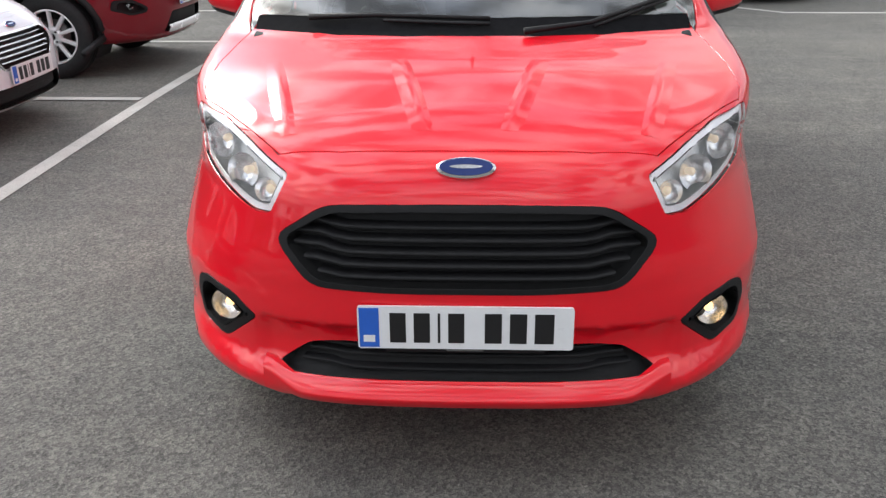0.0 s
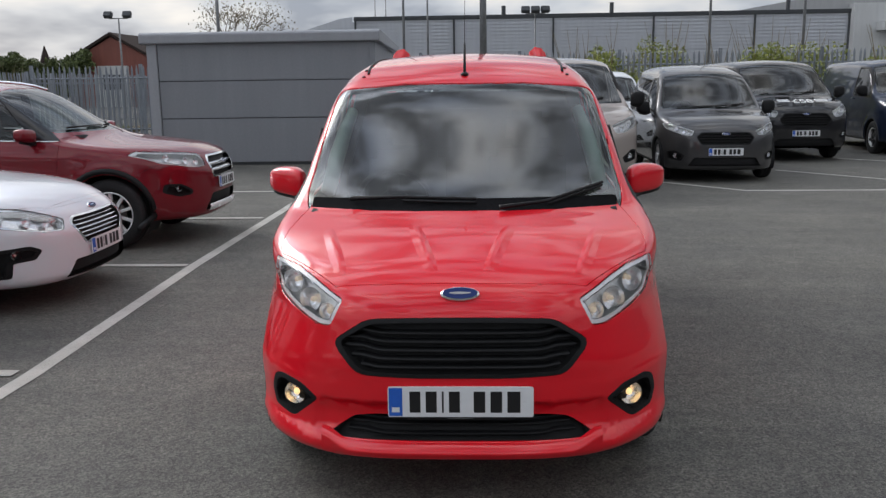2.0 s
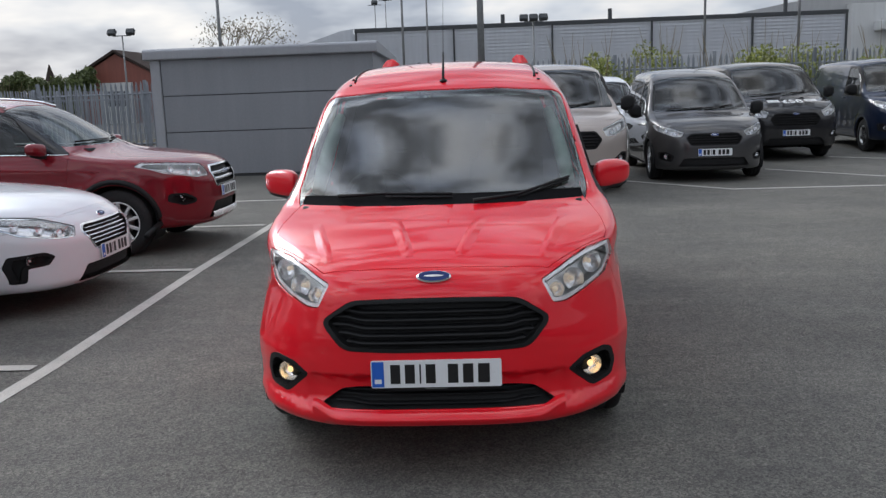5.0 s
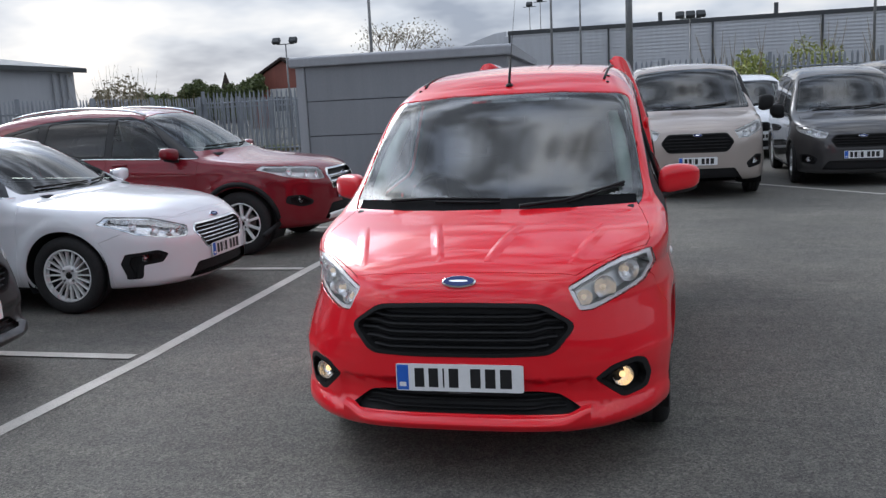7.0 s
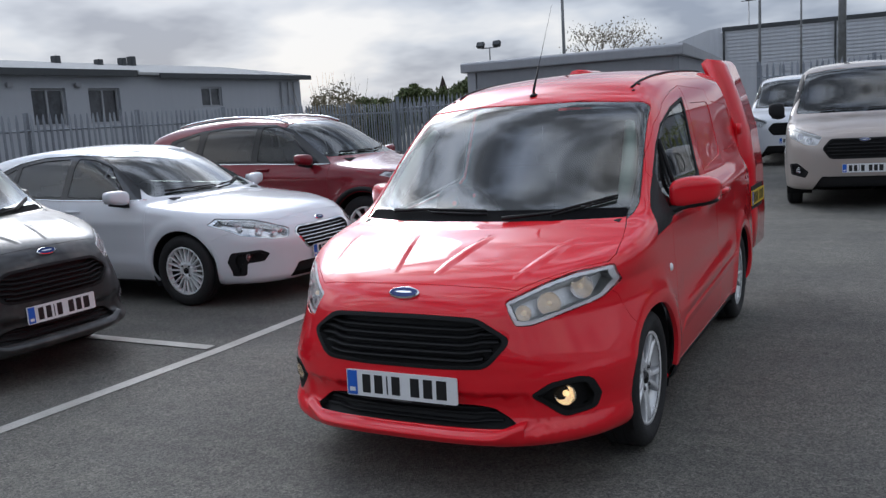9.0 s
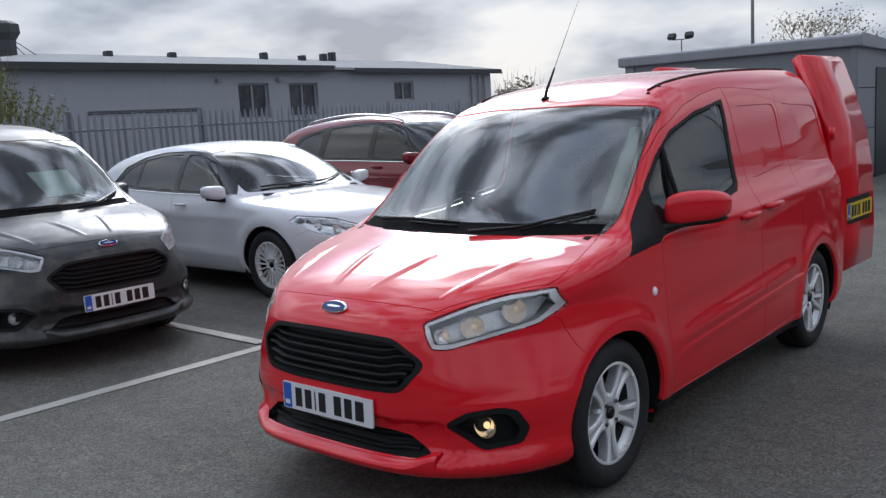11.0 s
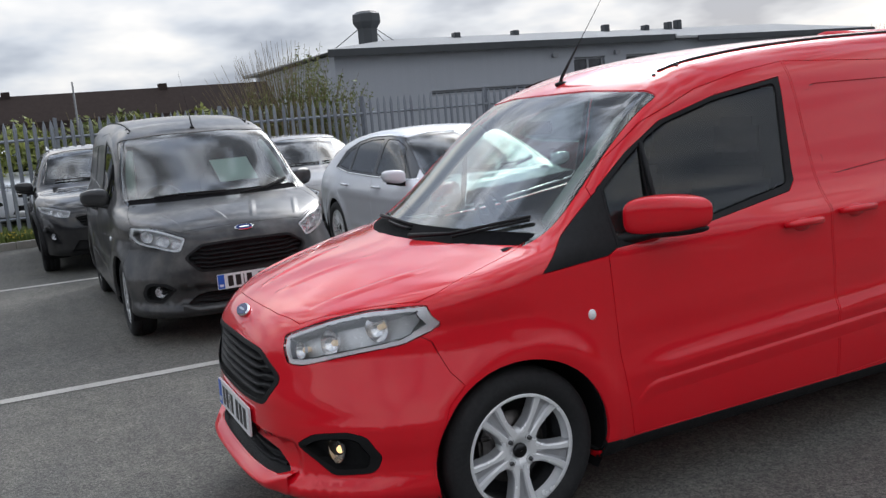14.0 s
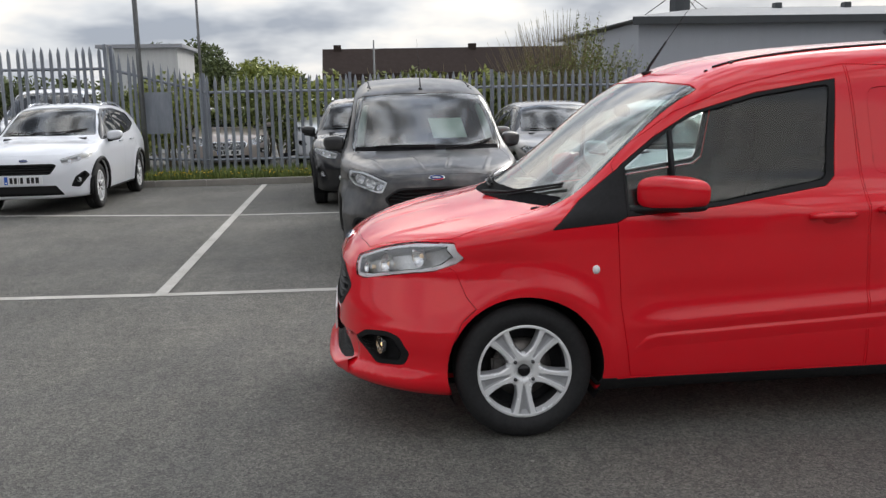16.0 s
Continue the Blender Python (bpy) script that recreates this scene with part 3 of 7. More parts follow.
        return tagged(ob, label)

    def on(self, a, b, view, near):
        """The point of the body's surface over (a, b) in that view, from the side given by near."""
        i, j, d = self.AX[view]
        p = np.zeros(3)
        p[i], p[j] = a, b
        ts = np.linspace(near[0], near[1], 240)
        q = np.repeat(p[None], len(ts), 0)
        q[:, d] = ts
        v = self.f(q[:, 0], q[:, 1], q[:, 2])
        k = int(np.argmax(v < 0))
        if k > 0:
            t = ts[k - 1] + (ts[k] - ts[k - 1]) * v[k - 1] / (v[k - 1] - v[k])
        else:
            t = ts[k]
        p[d] = t
        g = gradient(self.f, p[None])[0]
        return Vector(p), Vector(g).normalized()


# ---- vehicle pieces ----
SPOKES = {}


def wheel(parent, x, y, style, r=0.3075, w=0.195, rim_r=0.212, turn=0.0):
    """A wheel on its axle: barrel with its hub, and each spoke; its face looks outwards."""
    side = 1 if x > 0 else -1
    rr = rim_r
    bm = lathe([(rr - 0.013, 0.0), (rr, 0.005), (rr + 0.002, -0.010), (rr - 0.014, -0.03), (rr - 0.018, -0.042)], 56)
    rim = part("wheel", bm, ALLOY, parent, "machined silver alloy wheel", True)
    rim.matrix_basis = pose(x, y, r, 0, 0, 0 if side > 0 else 180)
    part("hub", lathe([(0.06, -0.10), (0.082, -0.05), (0.081, -0.022), (0.070, -0.0145), (0.040, -0.015), (0.036, -0.022), (0.001, -0.022)], 40), DARK_ALLOY if style == "five" else ALLOY, rim, "", True)
    # inner barrel coloured dark, so that the shade between the spokes is painted in
    part("drum", lathe([(rr - 0.018, -0.042), (rr - 0.022, -0.09), (rr - 0.012, -0.15), (0.05, -0.15)], 40), LINER, rim)
    n = {"multi": 20, "five": 5, "ten": 10, "twin": 5}[style]
    key = (style, rr)
    if key not in SPOKES:
        b = bmesh.new()
        wd = {"multi": (0.0062, 0.0068), "five": (0.032, 0.030), "ten": (0.014, 0.016), "twin": (0.040, 0.056)}[style]
        spoke(b, rr, wd, style == "twin")
        SPOKES[key] = bpy.data.meshes.new("spoke")
        b.to_mesh(SPOKES[key])
        b.free()
        SPOKES[key].materials.append(DARK_ALLOY if style == "five" else ALLOY)
        SPOKES[key].materials.append(POCKET)
    for k in range(n):
        o = new("spoke", SPOKES[key])
        o.parent = rim
        o.rotation_euler = (2 * math.pi * k / n + math.pi / 2 + turn, 0, 0)
    return rim


def spoke(bm, rr, wd, twin):
    """One tapered spoke along +y with bevelled edges; a twin spoke forks outwards round a deep trough."""
    if not twin:
        prof = [(-1.0, -0.035), (-1.0, -0.008), (-0.6, 0.0), (0.6, 0.0), (1.0, -0.008), (1.0, -0.035)]
        rows = []
        for t in (0.0, 0.25, 0.6, 1.0):
            r = 0.062 + (rr - 0.008 - 0.062) * t
            w = wd[0] + (wd[1] - wd[0]) * t
            rows.append([bm.verts.new((-0.016 + 0.010 * t + d, r, k * w)) for k, d in prof])
    else:
        rows = []
        for t, w, g, deep in ((0.0, 0.040, 0.004, 0.001), (0.18, 0.033, 0.006, 0.003), (0.34, 0.031, 0.009, 0.011), (0.60, 0.038, 0.014, 0.016), (0.85, 0.049, 0.021, 0.019), (1.0, 0.060, 0.027, 0.012)):
            r = 0.058 + (rr - 0.006 - 0.058) * t
            x = -0.014 + 0.011 * t
            row = [(-w - 0.006, -0.045), (-w - 0.003, -0.011), (-w, -0.004), (-w + 0.006, 0.0), (-g - 0.005, 0.0), (-g, -0.003 - deep * 0.4), (-g * 0.55, -deep), (g * 0.55, -deep), (g, -0.003 - deep * 0.4), (g + 0.005, 0.0), (w - 0.006, 0.0), (w, -0.004), (w + 0.003, -0.011), (w + 0.006, -0.045)]
            rows.append([bm.verts.new((x + d, r, k)) for k, d in row])
    for p, q in zip(rows, rows[1:]):
        for i in range(len(p) - 1):
            f = bm.faces.new((p[i], q[i], q[i + 1], p[i + 1]))
            f.material_index = 1 if twin and i in (0, 1, 5, 6, 7, 11, 12) else 0


def tyre_and_disc(rim, r, w, rr):
    t = lathe([(rr - 0.006, -0.004), (rr + 0.012, 0.012), (rr + 0.030, 0.019), (r - 0.045, 0.021), (r - 0.016, 0.010), (r - 0.004, -0.006), (r, -0.02), (r, -0.05), (r - 0.006, -0.053),
               (r - 0.006, -0.058), (r, -0.061), (r, -0.10), (r - 0.006, -0.103), (r - 0.006, -0.108), (r, -0.111), (r, -0.14), (r - 0.02, -0.17), (rr, -0.18)], 56)
    part("tyre", t, RUBBER, rim, "black rubber tyre", True)
    part("brake_disc", lathe([(0.05, -0.075), (0.135, -0.075), (0.135, -0.092), (0.05, -0.092)], 32), STEEL, rim, "worn steel brake disc", True)
    part("brake_caliper", box(-0.12, -0.055, -0.14, -0.085, -0.06, 0.06, 0.012), STEEL, rim)
    for k in range(4):
        a = math.pi / 4 + k * math.pi / 2
        part("wheel_bolt", lathe([(0.001, -0.006), (0.008, -0.006), (0.009, -0.022)], 8, lathe([(0.0155, -0.013), (0.0155, -0.024)], 12)), DARK_ALLOY, rim, "", True).location = (0, 0.056 * math.cos(a), 0.056 * math.sin(a))
    part("hub_cap", lathe([(0.001, -0.006), (0.022, -0.007), (0.027, -0.012), (0.028, -0.02)], 24), GLOSS_BLACK, rim, "black round hub cap", True)


def add_wheel(parent, x, y, style, r=0.3075, w=0.195, rim_r=0.212, turn=0.0):
    rim = wheel(parent, x, y, style, r, w, rim_r, turn)
    tyre_and_disc(rim, r, w, rim_r)
    return rim


def well(parent, x, y, z, r):
    """The black plastic liner of a wheel arch."""
    s = 1 if x > 0 else -1
    bm = bmesh.new()
    rows = []
    for xx in (x + s * 0.012, x - s * 0.30):
        rows.append([bm.verts.new((xx, y + r * math.cos(t), max(0.17, z + r * math.sin(t)))) for t in np.linspace(-0.5, math.pi + 0.5, 26)])
    for i in range(25):
        bm.faces.new((rows[0][i], rows[0][i + 1], rows[1][i + 1], rows[1][i]))
    bm.faces.new(rows[1])
    part("wheel_arch_liner", bm, PLASTIC, parent, "", True)


def number_plate(parent, c, n, bars, colour, badge=True, w=0.52, h=0.111, tilt=0.0):
    """A flat plate with plain bars in place of its characters, its face along n."""
    m = look(Vector(c), Vector(c) + Vector(n) * -1.0) @ pose(0, 0, 0, tilt)
    p = part("number_plate", prism(rounded([(-w / 2, -h / 2), (w / 2, -h / 2), (w / 2, h / 2), (-w / 2, h / 2)], 0.008), "z", -0.004, 0.004), colour, parent, "rectangular vehicle plate with dark bars")
    p.matrix_basis = m
    x = -w / 2 + (0.075 if badge else 0.03)
    for k, wd in enumerate(bars):
        if wd < 0:
            x += -wd
            continue
        part("plate_bar", box(x + 0.003, x + wd - 0.003, -0.039, 0.039, 0.004, 0.0052), INK, p)
        x += wd + 0.013
    if badge:
        part("plate_band", box(-w / 2 + 0.004, -w / 2 + 0.052, -h / 2 + 0.004, h / 2 - 0.004, 0.004, 0.0052), PLATE_BLUE, p, "blue band")
        part("plate_band_mark", box(-w / 2 + 0.014, -w / 2 + 0.042, -h / 2 + 0.018, -h / 2 + 0.036, 0.0052, 0.0060), PLATE_WHITE, p)
    return p


BARS = [0.045, 0.045, 0.012, 0.045, -0.030, 0.047, 0.047, 0.052]


def oval_badge(parent, c, n, w=0.07, h=0.028):
    m = look(Vector(c), Vector(c) - Vector(n))
    el = lambda a, b: [(a * math.cos(t), b * math.sin(t)) for t in np.linspace(0, 2 * math.pi, 28)[:-1]]
    p = part("badge", prism(el(w, h), "z", -0.006, 0.008, None, 0.003), CHROME, parent, "oval chrome-rimmed blue badge", True)
    p.matrix_basis = m
    part("badge_face", prism(el(w * 0.90, h * 0.84), "z", 0.006, 0.0095), BADGE_BLUE, p, "dark blue oval face")
    part("badge_mark", prism(el(w * 0.55, h * 0.18), "z", 0.0095, 0.0105), CHROME, p)


def slat(sh, z, half, near, thick, lift=0.0, kink=0.3, sink=0.018):
    """A grille bar that follows the nose, lifted at its ends."""
    bm = bmesh.new()
    rows = []
    for x in np.linspace(-half, half, 25):
        up = lift * min(1, max(0, (abs(x) - kink) / 0.05))
        p, n = sh.on(float(x), z + up, "front", near)
        p = p - n * sink
        u = Vector((0, 0, 1))
        b = Vector((n.x, n.y, 0)).normalized()
        rows.append([bm.verts.new(p + u * a * thick + b * d) for a, d in ((-0.5, -0.03), (-0.5, 0.002), (-0.1, 0.009), (0.35, 0.004), (0.5, -0.03))])
    for p, q in zip(rows, rows[1:]):
        for i in range(4):
            bm.faces.new((p[i], p[i + 1], q[i + 1], q[i]))
    return bm


def bowl(c, n, r, depth):
    bm = lathe([(r, 0.0), (r * 0.9, -depth * 0.35), (r * 0.65, -depth * 0.72), (r * 0.3, -depth * 0.95), (0.002, -depth)], 24, None, "z")
    bm.transform(look(Vector(c), Vector(c) - Vector(n)))
    return bm


def grow(poly, d):
    """An outline drawn in by d towards its middle line."""
    out, k = [], len(poly)
    area = sum(poly[i][0] * poly[(i + 1) % k][1] - poly[(i + 1) % k][0] * poly[i][1] for i in range(k))
    s = 1 if area > 0 else -1
    for i in range(k):
        a, p, b = Vector(poly[i - 1]), Vector(poly[i]), Vector(poly[(i + 1) % k])
        t1, t2 = (p - a).normalized(), (b - p).normalized()
        n1, n2 = Vector((-t1.y, t1.x)) * s, Vector((-t2.y, t2.x)) * s
        q = (n1 + n2)
        q = q.normalized() if q.length > 1e-4 else n1
        out.append(tuple(p + q * d / max(0.55, q.dot(n1))))
    return out


def mirror_pod(parent, c, s, paint, arm_to, size=(0.115, 0.075, 0.085), base=PLASTIC):
    """A door mirror: rounded pod, black foot, glass at its back. s: which side."""
    cx, cy, cz = c
    bm = bmesh.new()
    bmesh.ops.create_cube(bm, size=2.0)
    bmesh.ops.subdivide_edges(bm, edges=bm.edges[:], cuts=5, use_grid_fill=True)
    for v in bm.verts:
        p = v.co.copy()
        q = Vector([math.copysign(abs(t) ** 1.0, t) for t in p])
        l4 = (abs(q.x) ** 3.4 + abs(q.y) ** 3.4 + abs(q.z) ** 3.4) ** (1 / 3.4)
        q = q / l4
        taper = 1 - 0.22 * (q.x * s + 1) / 2
        v.co = Vector((cx + q.x * size[0], cy + q.y * size[1] * (1.0 if q.y < 0 else 0.75) + 0.02 * (q.x * s), cz + q.z * size[2] * taper + 0.012 * q.x * s))
    pod = part("door_mirror", bm, paint, parent, "painted door mirror housing", True)
    part("mirror_glass", prism(rounded([(cx - size[0] * 0.82, cz - size[2] * 0.72), (cx + size[0] * 0.82, cz - size[2] * 0.72), (cx + size[0] * 0.82, cz + size[2] * 0.72), (cx - size[0] * 0.82, cz + size[2] * 0.72)], 0.03), "y", cy + size[1] * 0.70, cy + size[1] * 0.78), CHROME, pod)
    a = Vector(arm_to)
    b = Vector((cx - s * size[0] * 0.25, cy + 0.01, cz - size[2] * 0.86))
    e = Vector((cx + s * size[0] * 0.62, cy + 0.015, cz - size[2] * 0.80))
    part("mirror_arm", tube([a, a.lerp(b, 0.5) + Vector((0, 0, -0.006)), b, e], [0.030, 0.028, 0.026, 0.012], 10), base, pod, "black plastic mirror foot", True)
    return pod


def van_mirror(v, s, paint):
    """The compact van's door mirror: a pod swept back outwards on a black lower shell and foot."""
    def shaped(c, r, sweep, power, thin):
        bm = bmesh.new()
        bmesh.ops.create_cube(bm, size=2.0)
        bmesh.ops.subdivide_edges(bm, edges=bm.edges[:], cuts=7, use_grid_fill=True)
        for q in bm.verts:
            p = q.co / (abs(q.co.x) ** power + abs(q.co.y) ** power + abs(q.co.z) ** power) ** (1 / power)
            depth = r[1] * (1.0 if p.y < 0 else thin) * (1 - 0.18 * p.x)
            tall = r[2] * (1 - 0.10 * p.x - (0.16 * (p.x + 0.2) ** 2 if p.z > 0 else 0))
            q.co = Vector((s * (c[0] + p.x * r[0]), c[1] + p.y * depth + sweep * p.x, c[2] + p.z * tall + 0.006 * p.x))
        if s < 0:
            bmesh.ops.reverse_faces(bm, faces=bm.faces)
        return bm
    pod = part("door_mirror", shaped((0.908, 1.500, 1.092), (0.108, 0.084, 0.072), 0.082, 3.8, 0.55), paint, v, "painted door mirror housing", True)
    glass = prism(rounded([(-0.088, -0.048), (0.088, -0.048), (0.088, 0.048), (-0.088, 0.048)], 0.022), "y", 0.0, 0.006)
    part("mirror_glass", glass, CHROME, pod).matrix_basis = pose(s * 0.912, 1.546, 1.092, 0, 0, s * 38)
    part("mirror_shell", shaped((0.898, 1.500, 1.028), (0.104, 0.074, 0.022), 0.078, 2.6, 0.8), PLASTIC, pod, "black lower mirror shell", True)
    foot = bmesh.new()
    rows = []
    for t, x, y, z, w, h in ((0, 0.775, 1.335, 1.000, 0.070, 0.030), (0.4, 0.815, 1.375, 1.008, 0.062, 0.024), (0.8, 0.850, 1.430, 1.018, 0.056, 0.018), (1, 0.890, 1.470, 1.022, 0.045, 0.014)):
        rows.append([foot.verts.new((s * x, y + w * math.cos(a), z + h * math.sin(a))) for a in np.linspace(0, 2 * math.pi, 13)[:-1]])
    for a, b in zip(rows, rows[1:]):
        for i in range(12):
            foot.faces.new((a[i], a[(i + 1) % 12], b[(i + 1) % 12], b[i]))
    bmesh.ops.recalc_face_normals(foot, faces=foot.faces)
    part("mirror_arm", foot, PLASTIC, pod, "black plastic mirror foot", True)


def wiper(parent, sh, pts, near):
    """A wiper arm and blade lying on the screen, through points given across and along."""
    line = []
    for x, z in pts:
        p, n = sh.on(x, z, "front", near)
        line.append(p + n * 0.016)
    arm = part("wiper", tube(line, [0.011] + [0.007] * (len(line) - 1), 6), PLASTIC, parent, "black wiper arm", True)
    blade = []
    a, b = pts[-2], pts[-1]
    for t in np.linspace(-0.9, 1.0, 9):
        x, z = a[0] + (b[0] - a[0]) * (0.5 + 0.5 * t) * 1.0, a[1] + (b[1] - a[1]) * (0.5 + 0.5 * t)
        p, n = sh.on(x, z - 0.006, "front", near)
        blade.append(p + n * 0.007)
    part("wiper_blade", tube(blade, 0.006, 6), PLASTIC, arm, "", True)


def seat(parent, x, y, z):
    """A front seat with cushion, back and headrest, as one part with its pieces."""
    s = part("seat", box(x - 0.24, x + 0.24, y, y + 0.50, z, z + 0.16, 0.05), SEAT_CLOTH, parent, "dark cloth seat", True)
    b = box(x - 0.23, x + 0.23, -0.06, 0.06, 0, 0.60, 0.05)
    bmesh.ops.rotate(b, verts=b.verts, cent=(x, 0, 0), matrix=Matrix.Rotation(radians(-16), 3, "X"))
    bmesh.ops.translate(b, verts=b.verts, vec=(0, y + 0.48, z + 0.10))
    part("seat_back", b, SEAT_CLOTH, s, "", True)
    part("headrest", box(x - 0.13, x + 0.13, y + 0.62, y + 0.72, z + 0.70, z + 0.90, 0.04), SEAT_CLOTH, s, "", True)


def steering_wheel(parent, x, y, z):
    bm = bmesh.new()
    pts = [(0.185 * math.cos(t), 0.185 * math.sin(t), 0) for t in np.linspace(0, 2 * math.pi, 33)]
    tube(pts, 0.014, 8, bm)
    box(-0.17, 0.17, -0.03, 0.02, -0.02, 0.01, 0.008, bm)
    box(-0.03, 0.03, -0.17, 0.0, -0.02, 0.01, 0.008, bm)
    ellipsoid((0, -0.01, 0), (0.075, 0.065, 0.03), bm)
    ob = part("steering_wheel", bm, PLASTIC, parent, "black steering wheel", True)
    ob.matrix_basis = pose(x, y, z, -62, 0, 0)


FRONTAL = lambda c, n: n.y < -0.10 and c.y < 1.4
SCREENISH = lambda c, n: n.y < -0.22 and c.z > 0.8
RIGHTSIDE = lambda c, n: n.x > 0.30
LEFTSIDE = lambda c, n: n.x < -0.30
UPPER = lambda c, n: n.z > 0.12
REARISH = lambda c, n: n.y > 0.35


def both(sh, name, poly, view, test=None, only=("body",)):
    """Cuts the same outline into both sides."""
    if view == "side":
        sh.cut(name + "_r", poly, view, RIGHTSIDE, only)
        sh.cut(name + "_l", poly, view, LEFTSIDE, only)
    else:
        sh.cut(name + "_r", poly, view, test, only)
        sh.cut(name + "_l", mirrored(poly), view, test, only)


def arch_poly(y, r, z=None):
    z = r * 0.93 if z is None else z
    return [(y + r * math.cos(t), z + r * 0.96 * math.sin(t)) for t in np.linspace(-0.35, math.pi + 0.35, 26)] + [(y - r * 0.94, 0.02), (y + r * 0.94, 0.02)]


def base_vehicle(spec, step, paint, tag, m, glass=None):
    """The shell of a vehicle with arches, screen, windows, doors, lamps and grille as panels of their own, on an empty at m."""
    sh = Shell(spec, step)
    v = thing(spec["name"], tag[0], tag[1], tag[2] if len(tag) > 2 else "", "", m)
    for hy in spec["hubs"]:
        sh.cut("arch_r", arch_poly(hy, spec["arch"]), "side", lambda c, n: c.x > 0.52)
        sh.cut("arch_l", arch_poly(hy, spec["arch"]), "side", lambda c, n: c.x < -0.52)
    if "sill" in spec:
        both(sh, "sill", spec["sill"], "side")
    if "cowl" in spec:
        sh.cut("cowl", spec["cowl"], "top", UPPER)
        sh.cut("bonnet", spec["bonnet"], "top", lambda c, n: n.z > 0.2 and c.z > spec["bonnet_z"])
    sh.cut("windscreen", spec["screen"], "front", SCREENISH)
    low = min(q[1] for q in spec["screen"]) + spec.get("screen_foot", 0.026)
    sh.cut("windscreen_in", [(x, max(z, low)) for x, z in grow(spec["screen"], 0.026)], "front", SCREENISH, ("windscreen",))
    for nm, poly, _ in spec["windows"]:
        both(sh, nm, poly, "side")
    for nm, poly in spec.get("blacks", ()):
        sh.cut(nm + "_r", poly, "side", lambda c, n: c.x > 0.35 and n.x > 0.04)
        sh.cut(nm + "_l", poly, "side", lambda c, n: c.x < -0.35 and n.x < -0.04)
    both(sh, "headlamp", spec["lamp"], "front", FRONTAL)
    both(sh, "headlamp_in", grow(spec["lamp"], spec.get("bezel", 0.022)), "front", FRONTAL, ("headlamp_r", "headlamp_l"))
    sh.cut("grille", spec["grille"], "front", FRONTAL)
    if "grille_in" in spec:
        sh.cut("grille_in", spec["grille_in"], "front", FRONTAL, ("grille",))
    if "lower" in spec:
        sh.cut("lower_grille", spec["lower"], "front", FRONTAL)
    if "fog" in spec:
        both(sh, "fog", spec["fog"], "front", FRONTAL)
        both(sh, "fog_in", grow(spec["fog"], 0.022), "front", FRONTAL, ("fog_r", "fog_l"))
    sh.cut("bonnet", spec["bonnet"], "top", lambda c, n: n.z > 0.2 and c.z > spec["bonnet_z"])
    for nm, poly in spec["doors"]:
        both(sh, nm, poly, "side")
    for nm, poly, _, _ in spec.get("pressings", ()):
        both(sh, nm, poly, "side", None, ("body", *[d + q for d, _ in spec["doors"] for q in ("_r", "_l")]))
    if "bumper" in spec:
        sh.cut("bumper", spec["bumper"], "side", lambda c, n: c.y < spec["hubs"][0])
    if "rear_door" in spec:
        sh.cut("rear_door_r", spec["rear_door"], "front", REARISH)
        sh.cut("rear_door_l", mirrored(spec["rear_door"]), "front", REARISH)
    L = spec.get("names", {})
    sh.panel(["body"], "body", paint, v, "", 0.0015, 0.022)
    sh.panel(["bonnet"], "bonnet", paint, v, "", 0.0022, 0.02)
    sh.panel(["cowl"], "scuttle", SCUTTLE, v, "black plastic scuttle below the screen", 0.0, 0.02, -0.003)
    sh.panel(["bumper"], "front_bumper", paint, v, "", 0.0015, 0.02)
    for q in ("_r", "_l"):
        sh.panel(["sill" + q], "sill", PLASTIC, v, "black plastic sill", 0.0, 0.01, 0.002)
    for nm, poly in spec["doors"]:
        for q in ("_r", "_l"):
            sh.panel([nm + q], nm, paint, v, "", 0.0022, 0.02)
    for nm, poly, off, mat in spec.get("pressings", ()):
        for q in ("_r", "_l"):
            sh.panel([nm + q], nm, mat or paint, v, "", 0.0012, 0.008, off)
    w = sh.panel(["windscreen", "windscreen_in"], "windscreen", spec.get("screen_mat", SCREEN), v, "clear windscreen glass", 0.004, 0.0, -0.004)
    w.visible_shadow = False
    sh.panel(["windscreen"], "screen_border", GLOSS_BLACK, v, "black printed border of the screen", 0.0, 0.0, -0.008)
    for nm, poly, mat in spec["windows"]:
        for q in ("_r", "_l"):
            g = sh.panel([nm + q], nm, mat, v, "", 0.007, 0.0, -0.006)
            if g:
                g.visible_shadow = False
    for nm, poly in spec.get("blacks", ()):
        for q in ("_r", "_l"):
            sh.panel([nm + q], nm, spec.get("black_mat", PLASTIC), v, "", 0.001, 0.012, -0.001)
    for q, s in (("_r", 1), ("_l", -1)):
        lens = sh.panel(["headlamp" + q, "headlamp_in" + q], "headlight", LENS, v, "clear headlight with chrome reflectors", 0.002, 0.008, 0.0)
        if lens:
            lens.visible_shadow = False
            sh.panel(["headlamp" + q], "lamp_bezel", spec.get("bezel_mat", LAMP_WHITE), lens, "", 0.003, 0.05, -0.010)
            sh.panel(["headlamp_in" + q], "lamp_reflector", spec.get("lamp_back", LAMP_BACK), lens, "", 0.0, -0.055, -0.066)
            for (bx, bz, br) in spec.get("bowls", ()):
                p, n = sh.on(s * bx, bz, "front", (-0.2, 1.4))
                d = Vector((n.x * 0.35, n.y, n.z * 0.3)).normalized()
                part("lamp_bowl", bowl(p - n * 0.020, d, br, min(0.046, br * 0.85)), REFLECTOR, lens, "", True)
